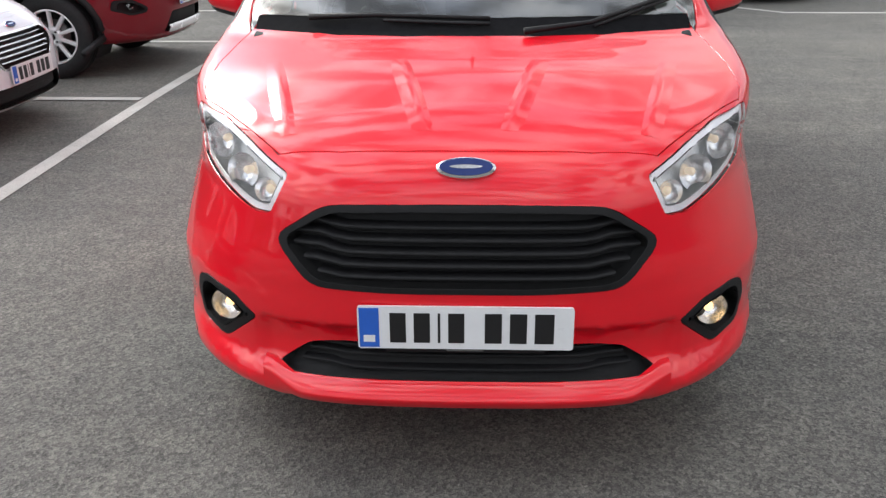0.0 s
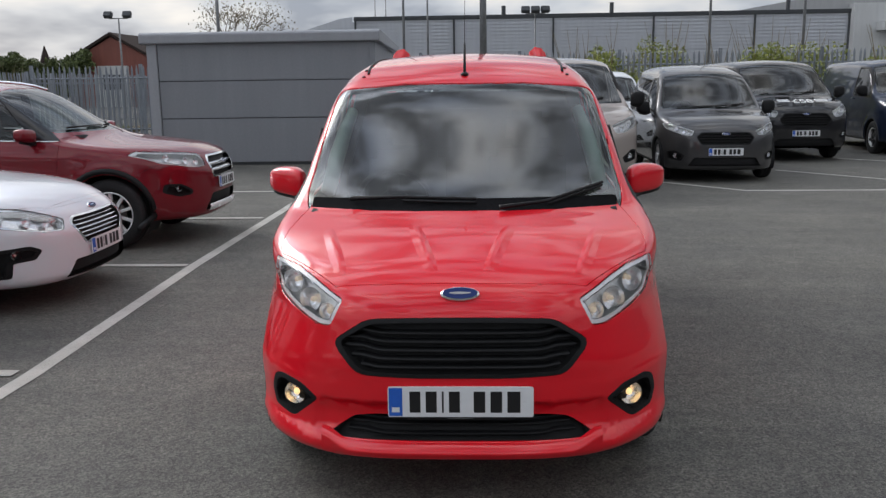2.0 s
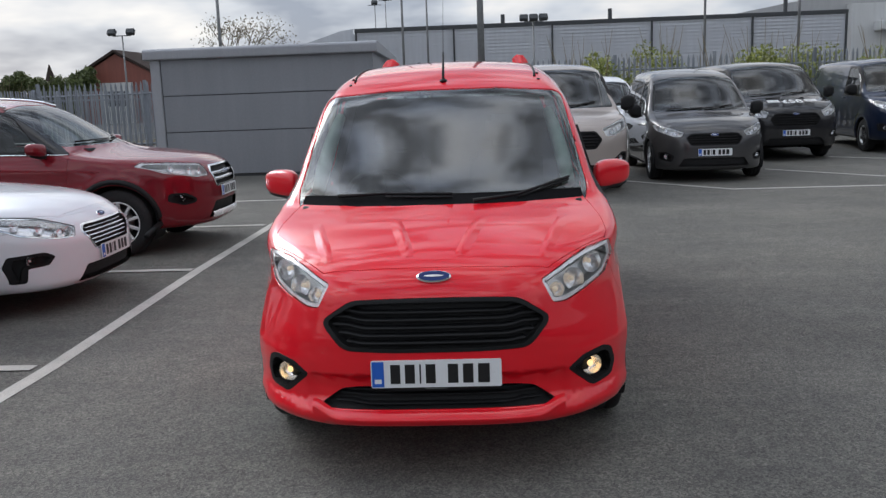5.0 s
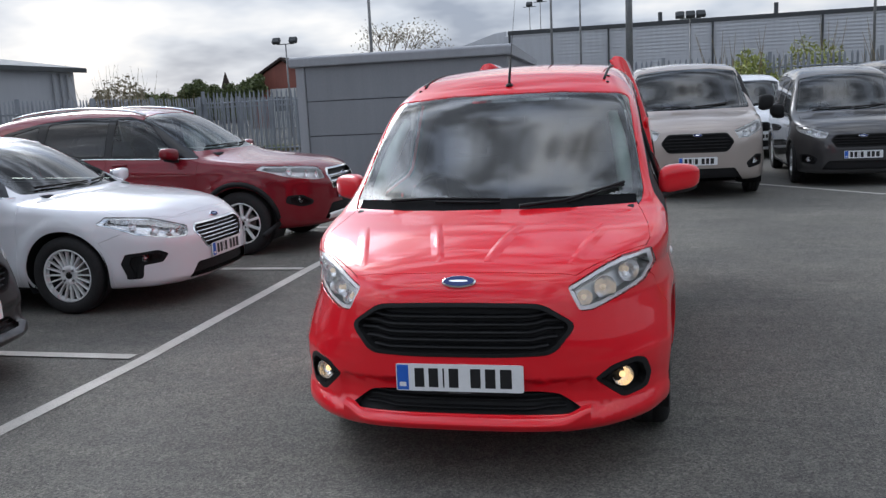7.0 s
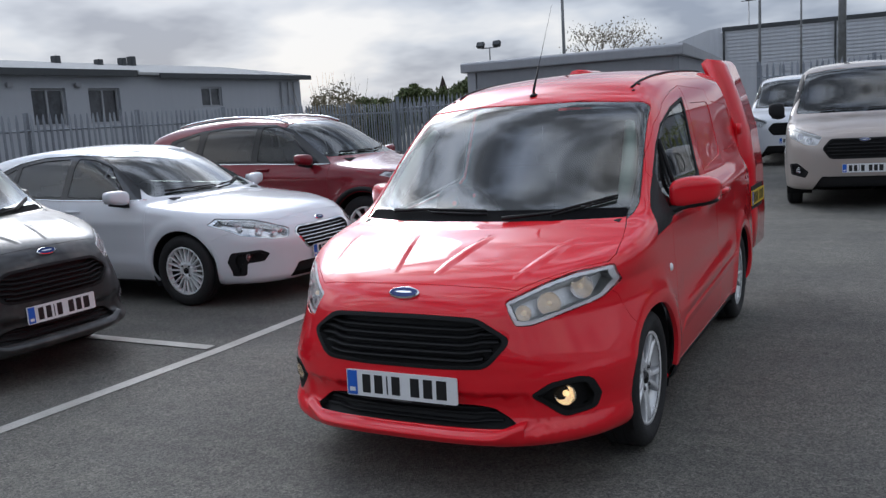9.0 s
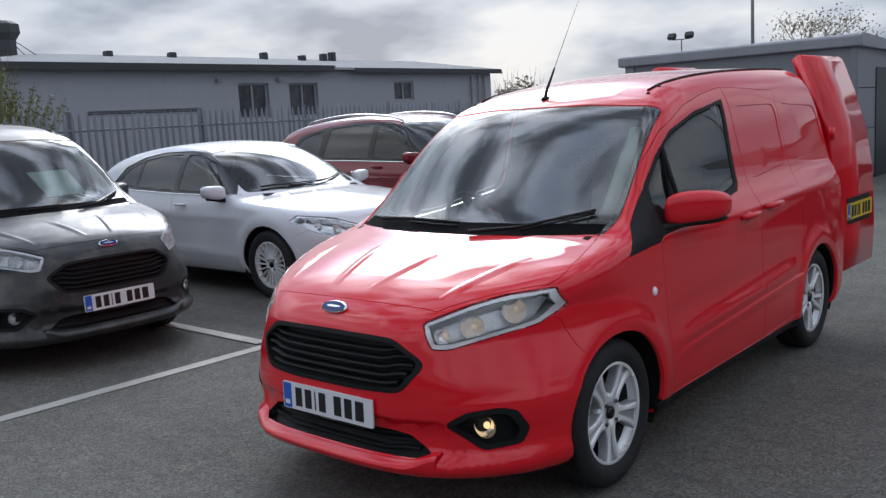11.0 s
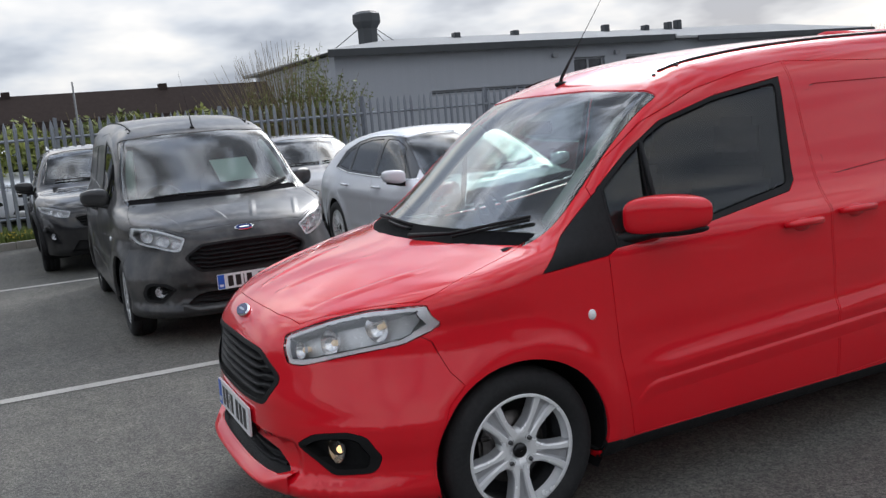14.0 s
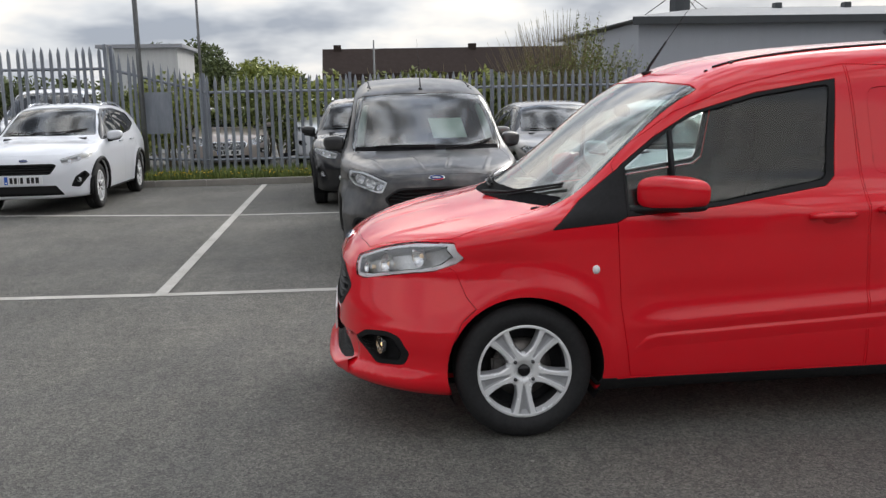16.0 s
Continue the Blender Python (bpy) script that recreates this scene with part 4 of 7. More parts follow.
                part("bulb", tube([p - n * 0.020 - d * 0.042, p - n * 0.020 - d * 0.018, p - n * 0.020 - d * 0.012], [0.009, 0.011, 0.005], 10), spec.get("bulb", CHROME), lens, "", True)
        if "fog" in spec:
            fs = sh.panel(["fog" + q], "fog_surround", PLASTIC, v, "black plastic fog lamp surround", 0.001, 0.04, 0.001)
            sh.panel(["fog_in" + q], "fog_recess", PLASTIC, fs, "", 0.0, -0.04, -0.036)
            if "fog_at" in spec:
                fx, fz, fr = spec["fog_at"]
                p, n = sh.on(s * fx, fz, "front", (-0.2, 1.4))
                d = Vector((n.x * 0.25, n.y, 0.0)).normalized()
                c = p - n * 0.014
                part("fog_lamp", bowl(c, d, fr, fr * 0.8), REFLECTOR, fs, "round fog lamp", True)
                part("bulb", ellipsoid(c - d * fr * 0.45, (fr * 0.30,) * 3), spec.get("fog_bulb", CHROME), fs, "", True)
                lensf = lathe([(fr * 1.02, -0.004), (fr, 0.003), (fr * 0.6, 0.009), (0.001, 0.011)], 24, None, "z")
                lensf.transform(look(c, c - d))
                part("fog_lens", lensf, LENS, fs, "", True).visible_shadow = False
    sh.panel(["grille"], "grille_frame", spec.get("grille_mat", PLASTIC), v, "", 0.0005, 0.04, 0.002 if "grille_in" in spec else -0.03)
    gi = sh.panel(["grille_in"], "grille", PLASTIC, v, "slatted grille", 0.0, -0.045, -0.045)
    for z, half, th, lift in spec.get("slats", ()):
        part("grille_slat", slat(sh, z, half, (-0.2, 1.2), th, lift), spec.get("slat_mat", PLASTIC), gi, "", True)
    lo = sh.panel(["lower_grille"], "lower_grille", PLASTIC, v, "black lower grille", 0.0, -0.035, -0.035)
    for z, half, th, lift in spec.get("low_slats", ()):
        part("grille_slat", slat(sh, z, half, (-0.2, 1.2), th, lift), PLASTIC, lo, "", True)
    # the dark inner lining behind gaps and glass
    skip = {sh.names.index(n) for n in sh.names if n.split("_")[0] in ("arch", "windscreen", "window", "quarter", "grille", "lower", "headlamp", "fog", "rear") and not n.startswith("rear_door")}
    if "rear_door" in spec:
        skip |= {sh.names.index("rear_door_r"), sh.names.index("rear_door_l")}
    sh.mesh([f for f in sh.bm.faces if f[sh.lab] not in skip], "inner_lining", LINER, v, "", 0.0, 0.0, -0.03)
    for hy in spec["hubs"]:
        for s in (1, -1):
            well(v, s * spec["track"], hy, spec["arch"] * 0.93, spec["arch"] * 1.03)
            add_wheel(v, s * spec["track"], hy, spec["wheel"], spec["tyre"], 0.195, spec["rim"], math.pi / 5)
    return v, sh


# ---- the compact van ----
def courier_spec(name, cut=0.0):
    lamp = rounded([(0.430, 0.800), (0.478, 0.706), (0.530, 0.703), (0.728, 0.758), (0.778, 0.815), (0.758, 0.889), (0.640, 0.882), (0.560, 0.858)], 0.012)
    return dict(
        name=name, length=4.12, height=1.78, wide=1.0,
        top=[(-0.2, 0.72), (0.0, 0.80), (0.10, 0.852), (0.20, 0.893), (0.35, 0.940), (0.50, 0.980), (0.66, 1.010), (0.78, 1.034), (0.87, 1.075), (1.58, 1.575), (1.69, 1.622), (1.90, 1.682), (2.3, 1.730), (2.8, 1.755), (3.4, 1.765), (4.2, 1.755)],
        crown=[(0.0, 0.03), (0.6, 0.05), (1.0, 0.03), (1.7, 0.07), (2.2, 0.10), (4.2, 0.10)],
        sweep=0.36, sweep_top=0.19,
        side=[(0.0, 0.76), (0.20, 0.828), (0.30, 0.852), (0.45, 0.862), (0.60, 0.860), (0.75, 0.850), (0.90, 0.842), (0.98, 0.836), (1.06, 0.802), (1.14, 0.768), (1.30, 0.732), (1.50, 0.690), (1.62, 0.650), (1.80, 0.57)],
        plan=[(0.0, 0.95), (0.30, 0.970), (0.60, 0.985), (0.95, 0.998), (1.3, 1.0), (3.2, 1.0), (3.8, 0.985), (4.2, 0.955)],
        front=[(0.10, 0.13), (0.20, 0.065), (0.240, 0.012), (0.265, -0.004), (0.295, 0.010), (0.325, 0.038), (0.38, 0.042), (0.44, 0.030), (0.52, 0.032), (0.56, 0.030), (0.66, 0.042), (0.74, 0.056), (0.80, 0.082), (0.86, 0.125), (0.95, 0.23)],
        nose=(0.05, 0.88), nose_top=1.36, hollows=[(0.29, 0.447, 0.55, 0.020)], rear=[(0.1, 3.98 - cut), (0.3, 4.09 - cut), (0.6, 4.11 - cut), (1.0, 4.10 - cut), (1.3, 4.06 - cut), (1.6, 3.96 - cut), (1.8, 3.88 - cut)],
        hubs=(0.855, 3.345), arch=0.345, flare=0.016, track=0.812, tyre=0.3075, rim=0.212, wheel="twin", floor=0.20,
        creases=[(0.965, 1.9, 4.0, 0.045, 0.010, 0.05), (0.50, 1.25, 3.0, 0.05, 0.010, 0.035), (0.62, 1.2, 3.0, 0.02, -0.010, 0.07)],
        r_top=lambda y: np.interp(y, [0.0, 0.4, 0.9, 1.3, 1.8, 4.2], [0.10, 0.10, 0.07, 0.06, 0.13, 0.13]), r_front=0.075,
        cowl=[(float(x), 0.774 + 0.42 * float(x) ** 2) for x in np.linspace(-0.69, 0.69, 15)] + [(float(x), 0.868 + 0.37 * float(x) ** 2) for x in np.linspace(0.69, -0.69, 15)],
        screen=rounded([(-0.66, 0.99), (0.66, 0.99), (0.715, 1.03), (0.728, 1.08), (0.655, 1.525), (0.61, 1.548), (0.30, 1.570), (-0.30, 1.570), (-0.61, 1.548), (-0.655, 1.525), (-0.728, 1.08), (-0.715, 1.03)], 0.02),
        windows=[("quarter_window", [(1.318, 1.01), (1.515, 1.022), (1.515, 1.340), (1.45, 1.298), (1.318, 1.196)], SIDE_GLASS),
                 ("window", rounded([(1.535, 1.024), (1.72, 1.035), (2.235, 1.12), (2.278, 1.538), (1.93, 1.488), (1.65, 1.416), (1.535, 1.358)], 0.03), SIDE_GLASS)],
        blacks=[("mirror_corner", [(0.975, 0.938), (1.26, 0.962), (1.305, 0.985), (1.308, 1.205), (1.25, 1.165), (1.10, 1.054)]),
                ("window_frame", [(1.29, 0.985), (1.73, 1.018), (2.23, 1.09), (2.275, 1.13), (2.308, 1.560), (1.93, 1.505), (1.63, 1.425), (1.45, 1.320), (1.29, 1.198)])],
        screen_foot=0.068, lamp=lamp, bezel=0.019, lamp_back=LAMP_BACK, bowls=((0.505, 0.755, 0.032), (0.585, 0.780, 0.047), (0.680, 0.815, 0.048)), bulb=SIDE_GLOW,
        grille=rounded([(-0.469, 0.655), (-0.376, 0.545), (-0.18, 0.537), (0.18, 0.537), (0.376, 0.545), (0.469, 0.655), (0.335, 0.745), (0.15, 0.752), (-0.15, 0.752), (-0.335, 0.745)], 0.04, 4),
        grille_in=rounded([(-0.445, 0.655), (-0.362, 0.560), (-0.18, 0.552), (0.18, 0.552), (0.362, 0.560), (0.445, 0.655), (0.325, 0.728), (0.15, 0.735), (-0.15, 0.735), (-0.325, 0.728)], 0.035, 4),
        slats=[(0.573, 0.36, 0.014, 0.010), (0.604, 0.395, 0.014, 0.012), (0.635, 0.42, 0.014, 0.014), (0.666, 0.42, 0.014, 0.014), (0.697, 0.385, 0.014, 0.012)],
        lower=rounded([(-0.492, 0.305), (0.492, 0.305), (0.388, 0.378), (0.31, 0.388), (-0.31, 0.388), (-0.388, 0.378)], 0.015),
        low_slats=[(0.325, 0.42, 0.012, 0.006), (0.350, 0.40, 0.012, 0.006), (0.373, 0.37, 0.010, 0.004)],
        fog=rounded([(0.530, 0.432), (0.640, 0.330), (0.735, 0.340), (0.752, 0.400), (0.730, 0.470), (0.690, 0.488), (0.600, 0.478)], 0.018),
        fog_at=(0.648, 0.412, 0.043), fog_bulb=FOG_GLOW,
        bonnet=[(-0.53, 0.275), (-0.46, 0.196), (-0.30, 0.164), (-0.15, 0.153), (0.0, 0.150), (0.15, 0.153), (0.30, 0.164), (0.46, 0.196), (0.53, 0.275), (0.60, 0.36), (0.735, 0.535), (0.752, 0.60), (0.742, 0.74), (0.715, 0.90), (0.690, 1.0), (0.60, 0.93), (0.40, 0.835), (0.20, 0.785), (0.0, 0.772),
                (-0.20, 0.785), (-0.40, 0.835), (-0.60, 0.93), (-0.690, 1.0), (-0.715, 0.90), (-0.742, 0.74), (-0.752, 0.60), (-0.735, 0.535), (-0.60, 0.36)],
        bonnet_z=0.80,
        doors=[("front_door", [(1.262, 0.955), (1.275, 0.60), (1.325, 0.268), (2.42, 0.268), (2.405, 1.0), (2.385, 1.30), (2.36, 1.625), (2.12, 1.595), (1.85, 1.540), (1.55, 1.428), (1.34, 1.29), (1.262, 1.21)]),
               ("load_door", [(2.43, 0.268), (2.98, 0.30), (2.975, 0.55), (3.06, 0.68), (3.08, 1.0), (3.06, 1.60), (2.37, 1.625), (2.395, 1.30), (2.415, 1.0)])],
        pressings=[("side_pressing", rounded([(2.47, 1.13), (3.03, 1.175), (3.02, 1.52), (2.45, 1.52)], 0.06), -0.004, None), ("rear_pressing", rounded([(3.13, 1.18), (3.82, 1.21), (3.75, 1.49), (3.12, 1.52)], 0.06), -0.004, None)],
        bumper=[(-0.2, 0.1), (0.53, 0.1), (0.515, 0.40), (0.575, 0.545), (0.64, 0.605), (0.60, 0.655), (0.56, 0.76), (0.40, 0.86), (0.26, 0.87), (0.13, 0.90), (-0.2, 0.90)],
        sill=[(1.170, 0.1), (1.170, 0.270), (1.262, 0.270), (1.262, 0.262), (3.02, 0.262), (3.02, 0.1)],
        rear_door=rounded([(0.008, 0.34), (0.72, 0.34), (0.72, 1.05), (0.63, 1.62), (0.008, 1.68)], 0.05),
    )


def courier(name, paint, tag, m, lights_on, open_rear, step, board=False):
    spec = courier_spec(name, 0.12 if open_rear else 0.0)
    if not lights_on:
        spec["bulb"], spec["fog_bulb"] = CHROME, CHROME
    v, sh = base_vehicle(spec, step, paint, tag, m)
    near = (-0.2, 2.4)
    p, n = sh.on(0, 0.824, "front", near)
    oval_badge(v, p + n * 0.004, n)
    p, n = sh.on(0, 0.452, "front", near)
    number_plate(v, (0, 0.024, 0.453), (0, -1, 0.03), BARS, PLATE_WHITE)
    part("plate_mount", box(-0.20, 0.20, 0.028, 0.06, 0.380, 0.44, 0.006), PLASTIC, v)
    part("plate_frame_bar", box(-0.045, 0.045, 0.0262, 0.0285, 0.388, 0.3915), POLE_STEEL, v)
    # cowl and wipers at the foot of the screen
    wiper(v, sh, [(0.16, 1.030), (0.36, 1.045), (0.63, 1.105)], near)
    wiper(v, sh, [(-0.50, 1.055), (-0.28, 1.066), (0.06, 1.060)], near)
    # aerial
    p, n = sh.on(0, 1.665, "top", (2.0, 1.2))
    a = part("aerial", tube([p, p + Vector((0, 0.012, 0.035)), p + Vector((0, 0.10, 0.16))], [0.013, 0.008, 0.005], 8), PLASTIC, v, "short black roof aerial", True)
    part("aerial_mast", tube([p + Vector((0, 0.10, 0.16)), p + Vector((0, 0.36, 0.52))], [0.0018, 0.0008], 6), PLASTIC, a, "", True)
    part("aerial_foot", ellipsoid(p + Vector((0, 0.01, 0.0)), (0.022, 0.04, 0.014)), PLASTIC, a, "", True)
    for s in (1, -1):
        van_mirror(v, s, paint)
        # divider bar, side indicator, handles
        p0, n0 = sh.on(1.525, 1.02, "side", (s * 1.1, 0.2))
        p1, n1 = sh.on(1.525, 1.352, "side", (s * 1.1, 0.2))
        part("window_divider", tube([p0 + n0 * 0.001, p1 + n1 * 0.001], 0.011, 6), PLASTIC, v, "", True)
        p, n = sh.on(1.165, 0.762, "side", (s * 1.1, 0.2))
        part("side_indicator", ellipsoid(p, (0.012, 0.017, 0.020)), LAMP_WHITE, v, "clear round side indicator", True)
        for hy, hz in ((2.235, 0.952), (2.555, 0.972)):
            p, n = sh.on(hy, hz, "side", (s * 1.1, 0.2))
            cup = part("handle_recess", ellipsoid(p - n * 0.012, (0.022, 0.062, 0.032)), paint, v, "", True)
            part("door_handle", tube([p + Vector((s * 0.004, -0.105, 0.008)), p + Vector((s * 0.032, -0.075, 0.012)), p + Vector((s * 0.036, 0.0, 0.014)), p + Vector((s * 0.032, 0.075, 0.012)), p + Vector((s * 0.004, 0.105, 0.010))], [0.012, 0.015, 0.016, 0.015, 0.012], 10), paint, v, "body-coloured door handle", True)
        # roof channel strip with its two bolts
        pts = []
        for y in np.linspace(1.80, 3.85, 24):
            x = s * float(np.interp(y, [1.62, 1.9, 2.4, 3.95], [0.505, 0.520, 0.525, 0.505]))
            q, n = sh.on(x, float(y), "top", (2.0, 1.0))
            pts.append(q + n * 0.001)
        part("roof_channel", tube(pts, 0.0075, 6), PLASTIC, v, "", True)
        for y in (1.76, 1.88):
            q, n = sh.on(s * 0.535, y, "top", (2.0, 1.0))
            part("roof_bolt", lathe([(0.001, 0.006), (0.008, 0.005), (0.010, -0.002)], 10, None, "z"), PLASTIC, v, "", True).matrix_basis = look(q, q - n)
        # pressed fold along the lower doors, rising to the rear
        bm = bmesh.new()
        rows = []
        for t in np.linspace(0, 1, 40):
            y = 1.345 + 1.70 * float(t)
            z = 0.452 + 0.072 * float(t) - 0.05 * max(0.0, 1 - float(t) / 0.035)
            k = min(1.0, float(t) / 0.04, (1 - float(t)) / 0.06)
            row = []
            for dz, h in ((-0.060, -0.001), (-0.030, 0.0030), (-0.006, 0.0068), (0.0, 0.0066), (0.006, 0.0022), (0.016, -0.001)):
                q, n = sh.on(y, z + dz, "side", (s * 1.1, 0.2))
                row.append(bm.verts.new(q + n * (h * k if h > 0 else h)))
            rows.append(row)
        for a, b in zip(rows, rows[1:]):
            for i in range(5):
                bm.faces.new((a[i], b[i], b[i + 1], a[i + 1]) if s > 0 else (a[i + 1], b[i + 1], b[i], a[i]))
        part("door_fold", bm, paint, v, "", True)
        # bonnet creases, raised folds
        for x0, x1, y0, y1 in ((0.098, 0.190, 0.215, 0.60), (0.440, 0.555, 0.245, 0.66)):
            bm = bmesh.new()
            rows = []
            for t in np.linspace(0, 1, 15):
                x, y = s * (x0 + (x1 - x0) * t), y0 + (y1 - y0) * t
                k = math.sin(math.pi * min(1, t * 1.05)) ** 0.7
                row = []
                for d, h in ((-0.022, 0.0), (-0.007, 0.45), (0.0, 1.0), (0.014, 0.35), (0.045, 0.0)):
                    q, n = sh.on(x + s * d, y, "top", (2.0, 0.5))
                    row.append(bm.verts.new(q + n * (0.0006 + (0.0075 if x0 < 0.3 else 0.0045) * h * k - (0.0012 if h == 0 else 0))))
                rows.append(row)
            for a, b in zip(rows, rows[1:]):
                for i in range(4):
                    bm.faces.new((a[i], a[i + 1], b[i + 1], b[i]) if s > 0 else (a[i + 1], a[i], b[i], b[i + 1]))
            part("bonnet_fold", bm, paint, v, "", True)
    # chin of the front bumper: a proud blade whose ends rise towards the fog lamps
    bm = bmesh.new()
    rows = []
    for x in np.linspace(-0.515, 0.515, 61):
        up = 0.030 * float(ease((abs(x) - 0.40) / 0.13))
        k = float(ease((0.518 - abs(x)) / 0.13))
        yb = sh.on(float(x), 0.268, "front", near)[0].y
        row = [bm.verts.new(sh.on(float(x), 0.300 + up, "front", near)[0] + Vector((0, -0.001, 0)))]
        for dy, z in ((-0.010, 0.2860), (-0.0185, 0.2755), (-0.020, 0.272), (-0.0185, 0.267), (-0.010, 0.250)):
            row.append(bm.verts.new((float(x), yb + dy * k + 0.002, z + up)))
        for z in (0.236, 0.224):
            row.append(bm.verts.new(sh.on(float(x), z + up * 0.8, "front", near)[0] + Vector((0, -0.002, 0))))
        rows.append(row)
    for a, b in zip(rows, rows[1:]):
        for i in range(7):
            bm.faces.new((a[i], b[i], b[i + 1], a[i + 1]))
    part("bumper_lip", bm, paint, v, "", True)
    # cab
    part("dashboard", prism(rounded([(0.86, 0.62), (1.38, 0.62), (1.40, 0.90), (1.34, 0.99), (1.18, 1.035), (0.90, 1.02)], 0.04), "x", -0.70, 0.70, None, 0.02), LINER, v, "dark dashboard", True)
    steering_wheel(v, -0.36, 1.50, 0.98)
    seat(v, -0.36, 1.70, 0.50)
    seat(v, 0.36, 1.70, 0.50)
    part("bulkhead", prism(rounded([(-0.74, 0.3), (0.74, 0.3), (0.74, 1.0), (0.58, 1.52), (-0.58, 1.52), (-0.74, 1.0)], 0.05), "y", 2.40, 2.44), CAB_GREY, v, "grey cab bulkhead")
    part("headlining", prism([(-0.46, 1.82), (0.46, 1.82), (0.46, 2.38), (-0.46, 2.38)], "z", 1.545, 1.560), PALE_TRIM, v, "")
    part("rear_view_mirror", box(-0.11, 0.11, 1.52, 1.545, 1.395, 1.455, 0.012), PLASTIC, v, "")
    # pillar lining made wide and pale, standing in for brightness through the side window
    for s in (1, -1):
        pts = []
        for x, z in ((0.655, 1.12), (0.640, 1.24), (0.615, 1.36), (0.580, 1.48)):
            q, n = sh.on(s * x, z, "front", near)
            pts.append(q - n * 0.055)
        part("pillar_trim", tube(pts, [0.034, 0.040, 0.036, 0.026], 10), PALE_TRIM, v, "pale pillar lining, widened for a bright strip", True)
    # thin pale sheet just above the dashboard
    part("tax_papers", box(-0.52, -0.36, 1.06, 1.16, 1.042, 1.046), PAPER, v, "")
    if board:
        q, n = sh.on(0.23, 1.27, "front", near)
        part("price_card", box(-0.17, 0.17, -0.15, 0.15, -0.002, 0.002), PAPER, v, "white price card behind the screen").matrix_basis = look(q - n * 0.06, q - n * 1.0)
    for q, s in (("_r", 1), ("_l", -1)):
        if not open_rear:
            fs = [f for f in sh.bm.faces if f[sh.lab] == sh.names.index("rear_door" + q)]
            sh.mesh(fs, "rear_door", paint, v, "", 0.003, 0.05)
            continue
        x0, x1 = sorted((s * 0.02, s * 0.72))
        skin = [(3.995, 0.36), (4.005, 0.60), (3.99, 1.0), (3.945, 1.30), (3.86, 1.58), (3.78, 1.79), (3.75, 1.825), (3.70, 1.835), (3.66, 1.80), (3.70, 1.70), (3.79, 1.50), (3.87, 1.28), (3.91, 1.0), (3.925, 0.36)]
        d = part("rear_door", prism(skin, "x", x0, x1, None, 0.012), paint, v, "open rear door", True)
        part("door_recess", box(s * 0.14, s * 0.62, 3.985, 4.004, 0.66, 0.86, 0.01), PLASTIC, d)
        part("door_inner_panel", box(s * 0.06, s * 0.66, 3.895, 3.915, 0.44, 0.96, 0.006), LINER, d)
        if s > 0:
            number_plate(d, (s * 0.38, 4.010, 0.76), (0, 1, 0), BARS, PLATE_YELLOW)
        hinge = Matrix.Translation((s * 0.745, 3.94, 0))
        d.matrix_basis = hinge @ Matrix.Rotation(radians(-s * 92), 4, "Z") @ hinge.inverted()
        for z in (0.62, 1.30):
            part("door_hinge", tube([(s * 0.745, 3.94, z - 0.04), (s * 0.745, 3.94, z + 0.04)], 0.018, 8), paint, v, "", True)
    return v, sh


van_red, sh_red = courier("van", RED, ("bright red compact panel van with open rear doors", "van", ""), pose(0, 1.88, 0), True, True, 0.028)


# ---- the other vehicles ----
def car_like(name, **k):
    """A spec with plain values where a vehicle gives none of its own."""
    s = dict(name=name, screen_mat=SCREEN_FAR, crown=[(0, 0.04), (1.2, 0.05), (2.2, 0.09), (5, 0.10)], sweep=0.30, nose=(0.06, 0.82), flare=0.016, track=0.79, tyre=0.32, rim=0.215, wheel="ten", floor=0.19, r_front=0.11, wide=1.06, pressings=[], blacks=[],
             r_top=lambda y: np.interp(y, [0.0, 0.5, 1.1, 1.6, 2.2, 5.0], [0.10, 0.09, 0.06, 0.06, 0.12, 0.12]), creases=[], bezel=0.014, bezel_mat=GLOSS_BLACK, lamp_back=LAMP_BACK)
    s.update(k)
    return s


def bonnet_poly(front, half, back, sweep):
    pts = [(half * t, front + 0.10 * t * t + (0.16 * max(0, abs(t) - 0.6) / 0.4)) for t in np.linspace(-1, 1, 11)]
    return [(float(a), float(b)) for a, b in pts] + [(half, (front + back) / 2 + 0.15), (half * 0.98, back + sweep * half * half)] + [(half * t, back + sweep * (half * t) ** 2) for t in (0.6, 0.2, -0.2, -0.6)] + [(-half * 0.98, back + sweep * half * half), (-half, (front + back) / 2 + 0.15)]


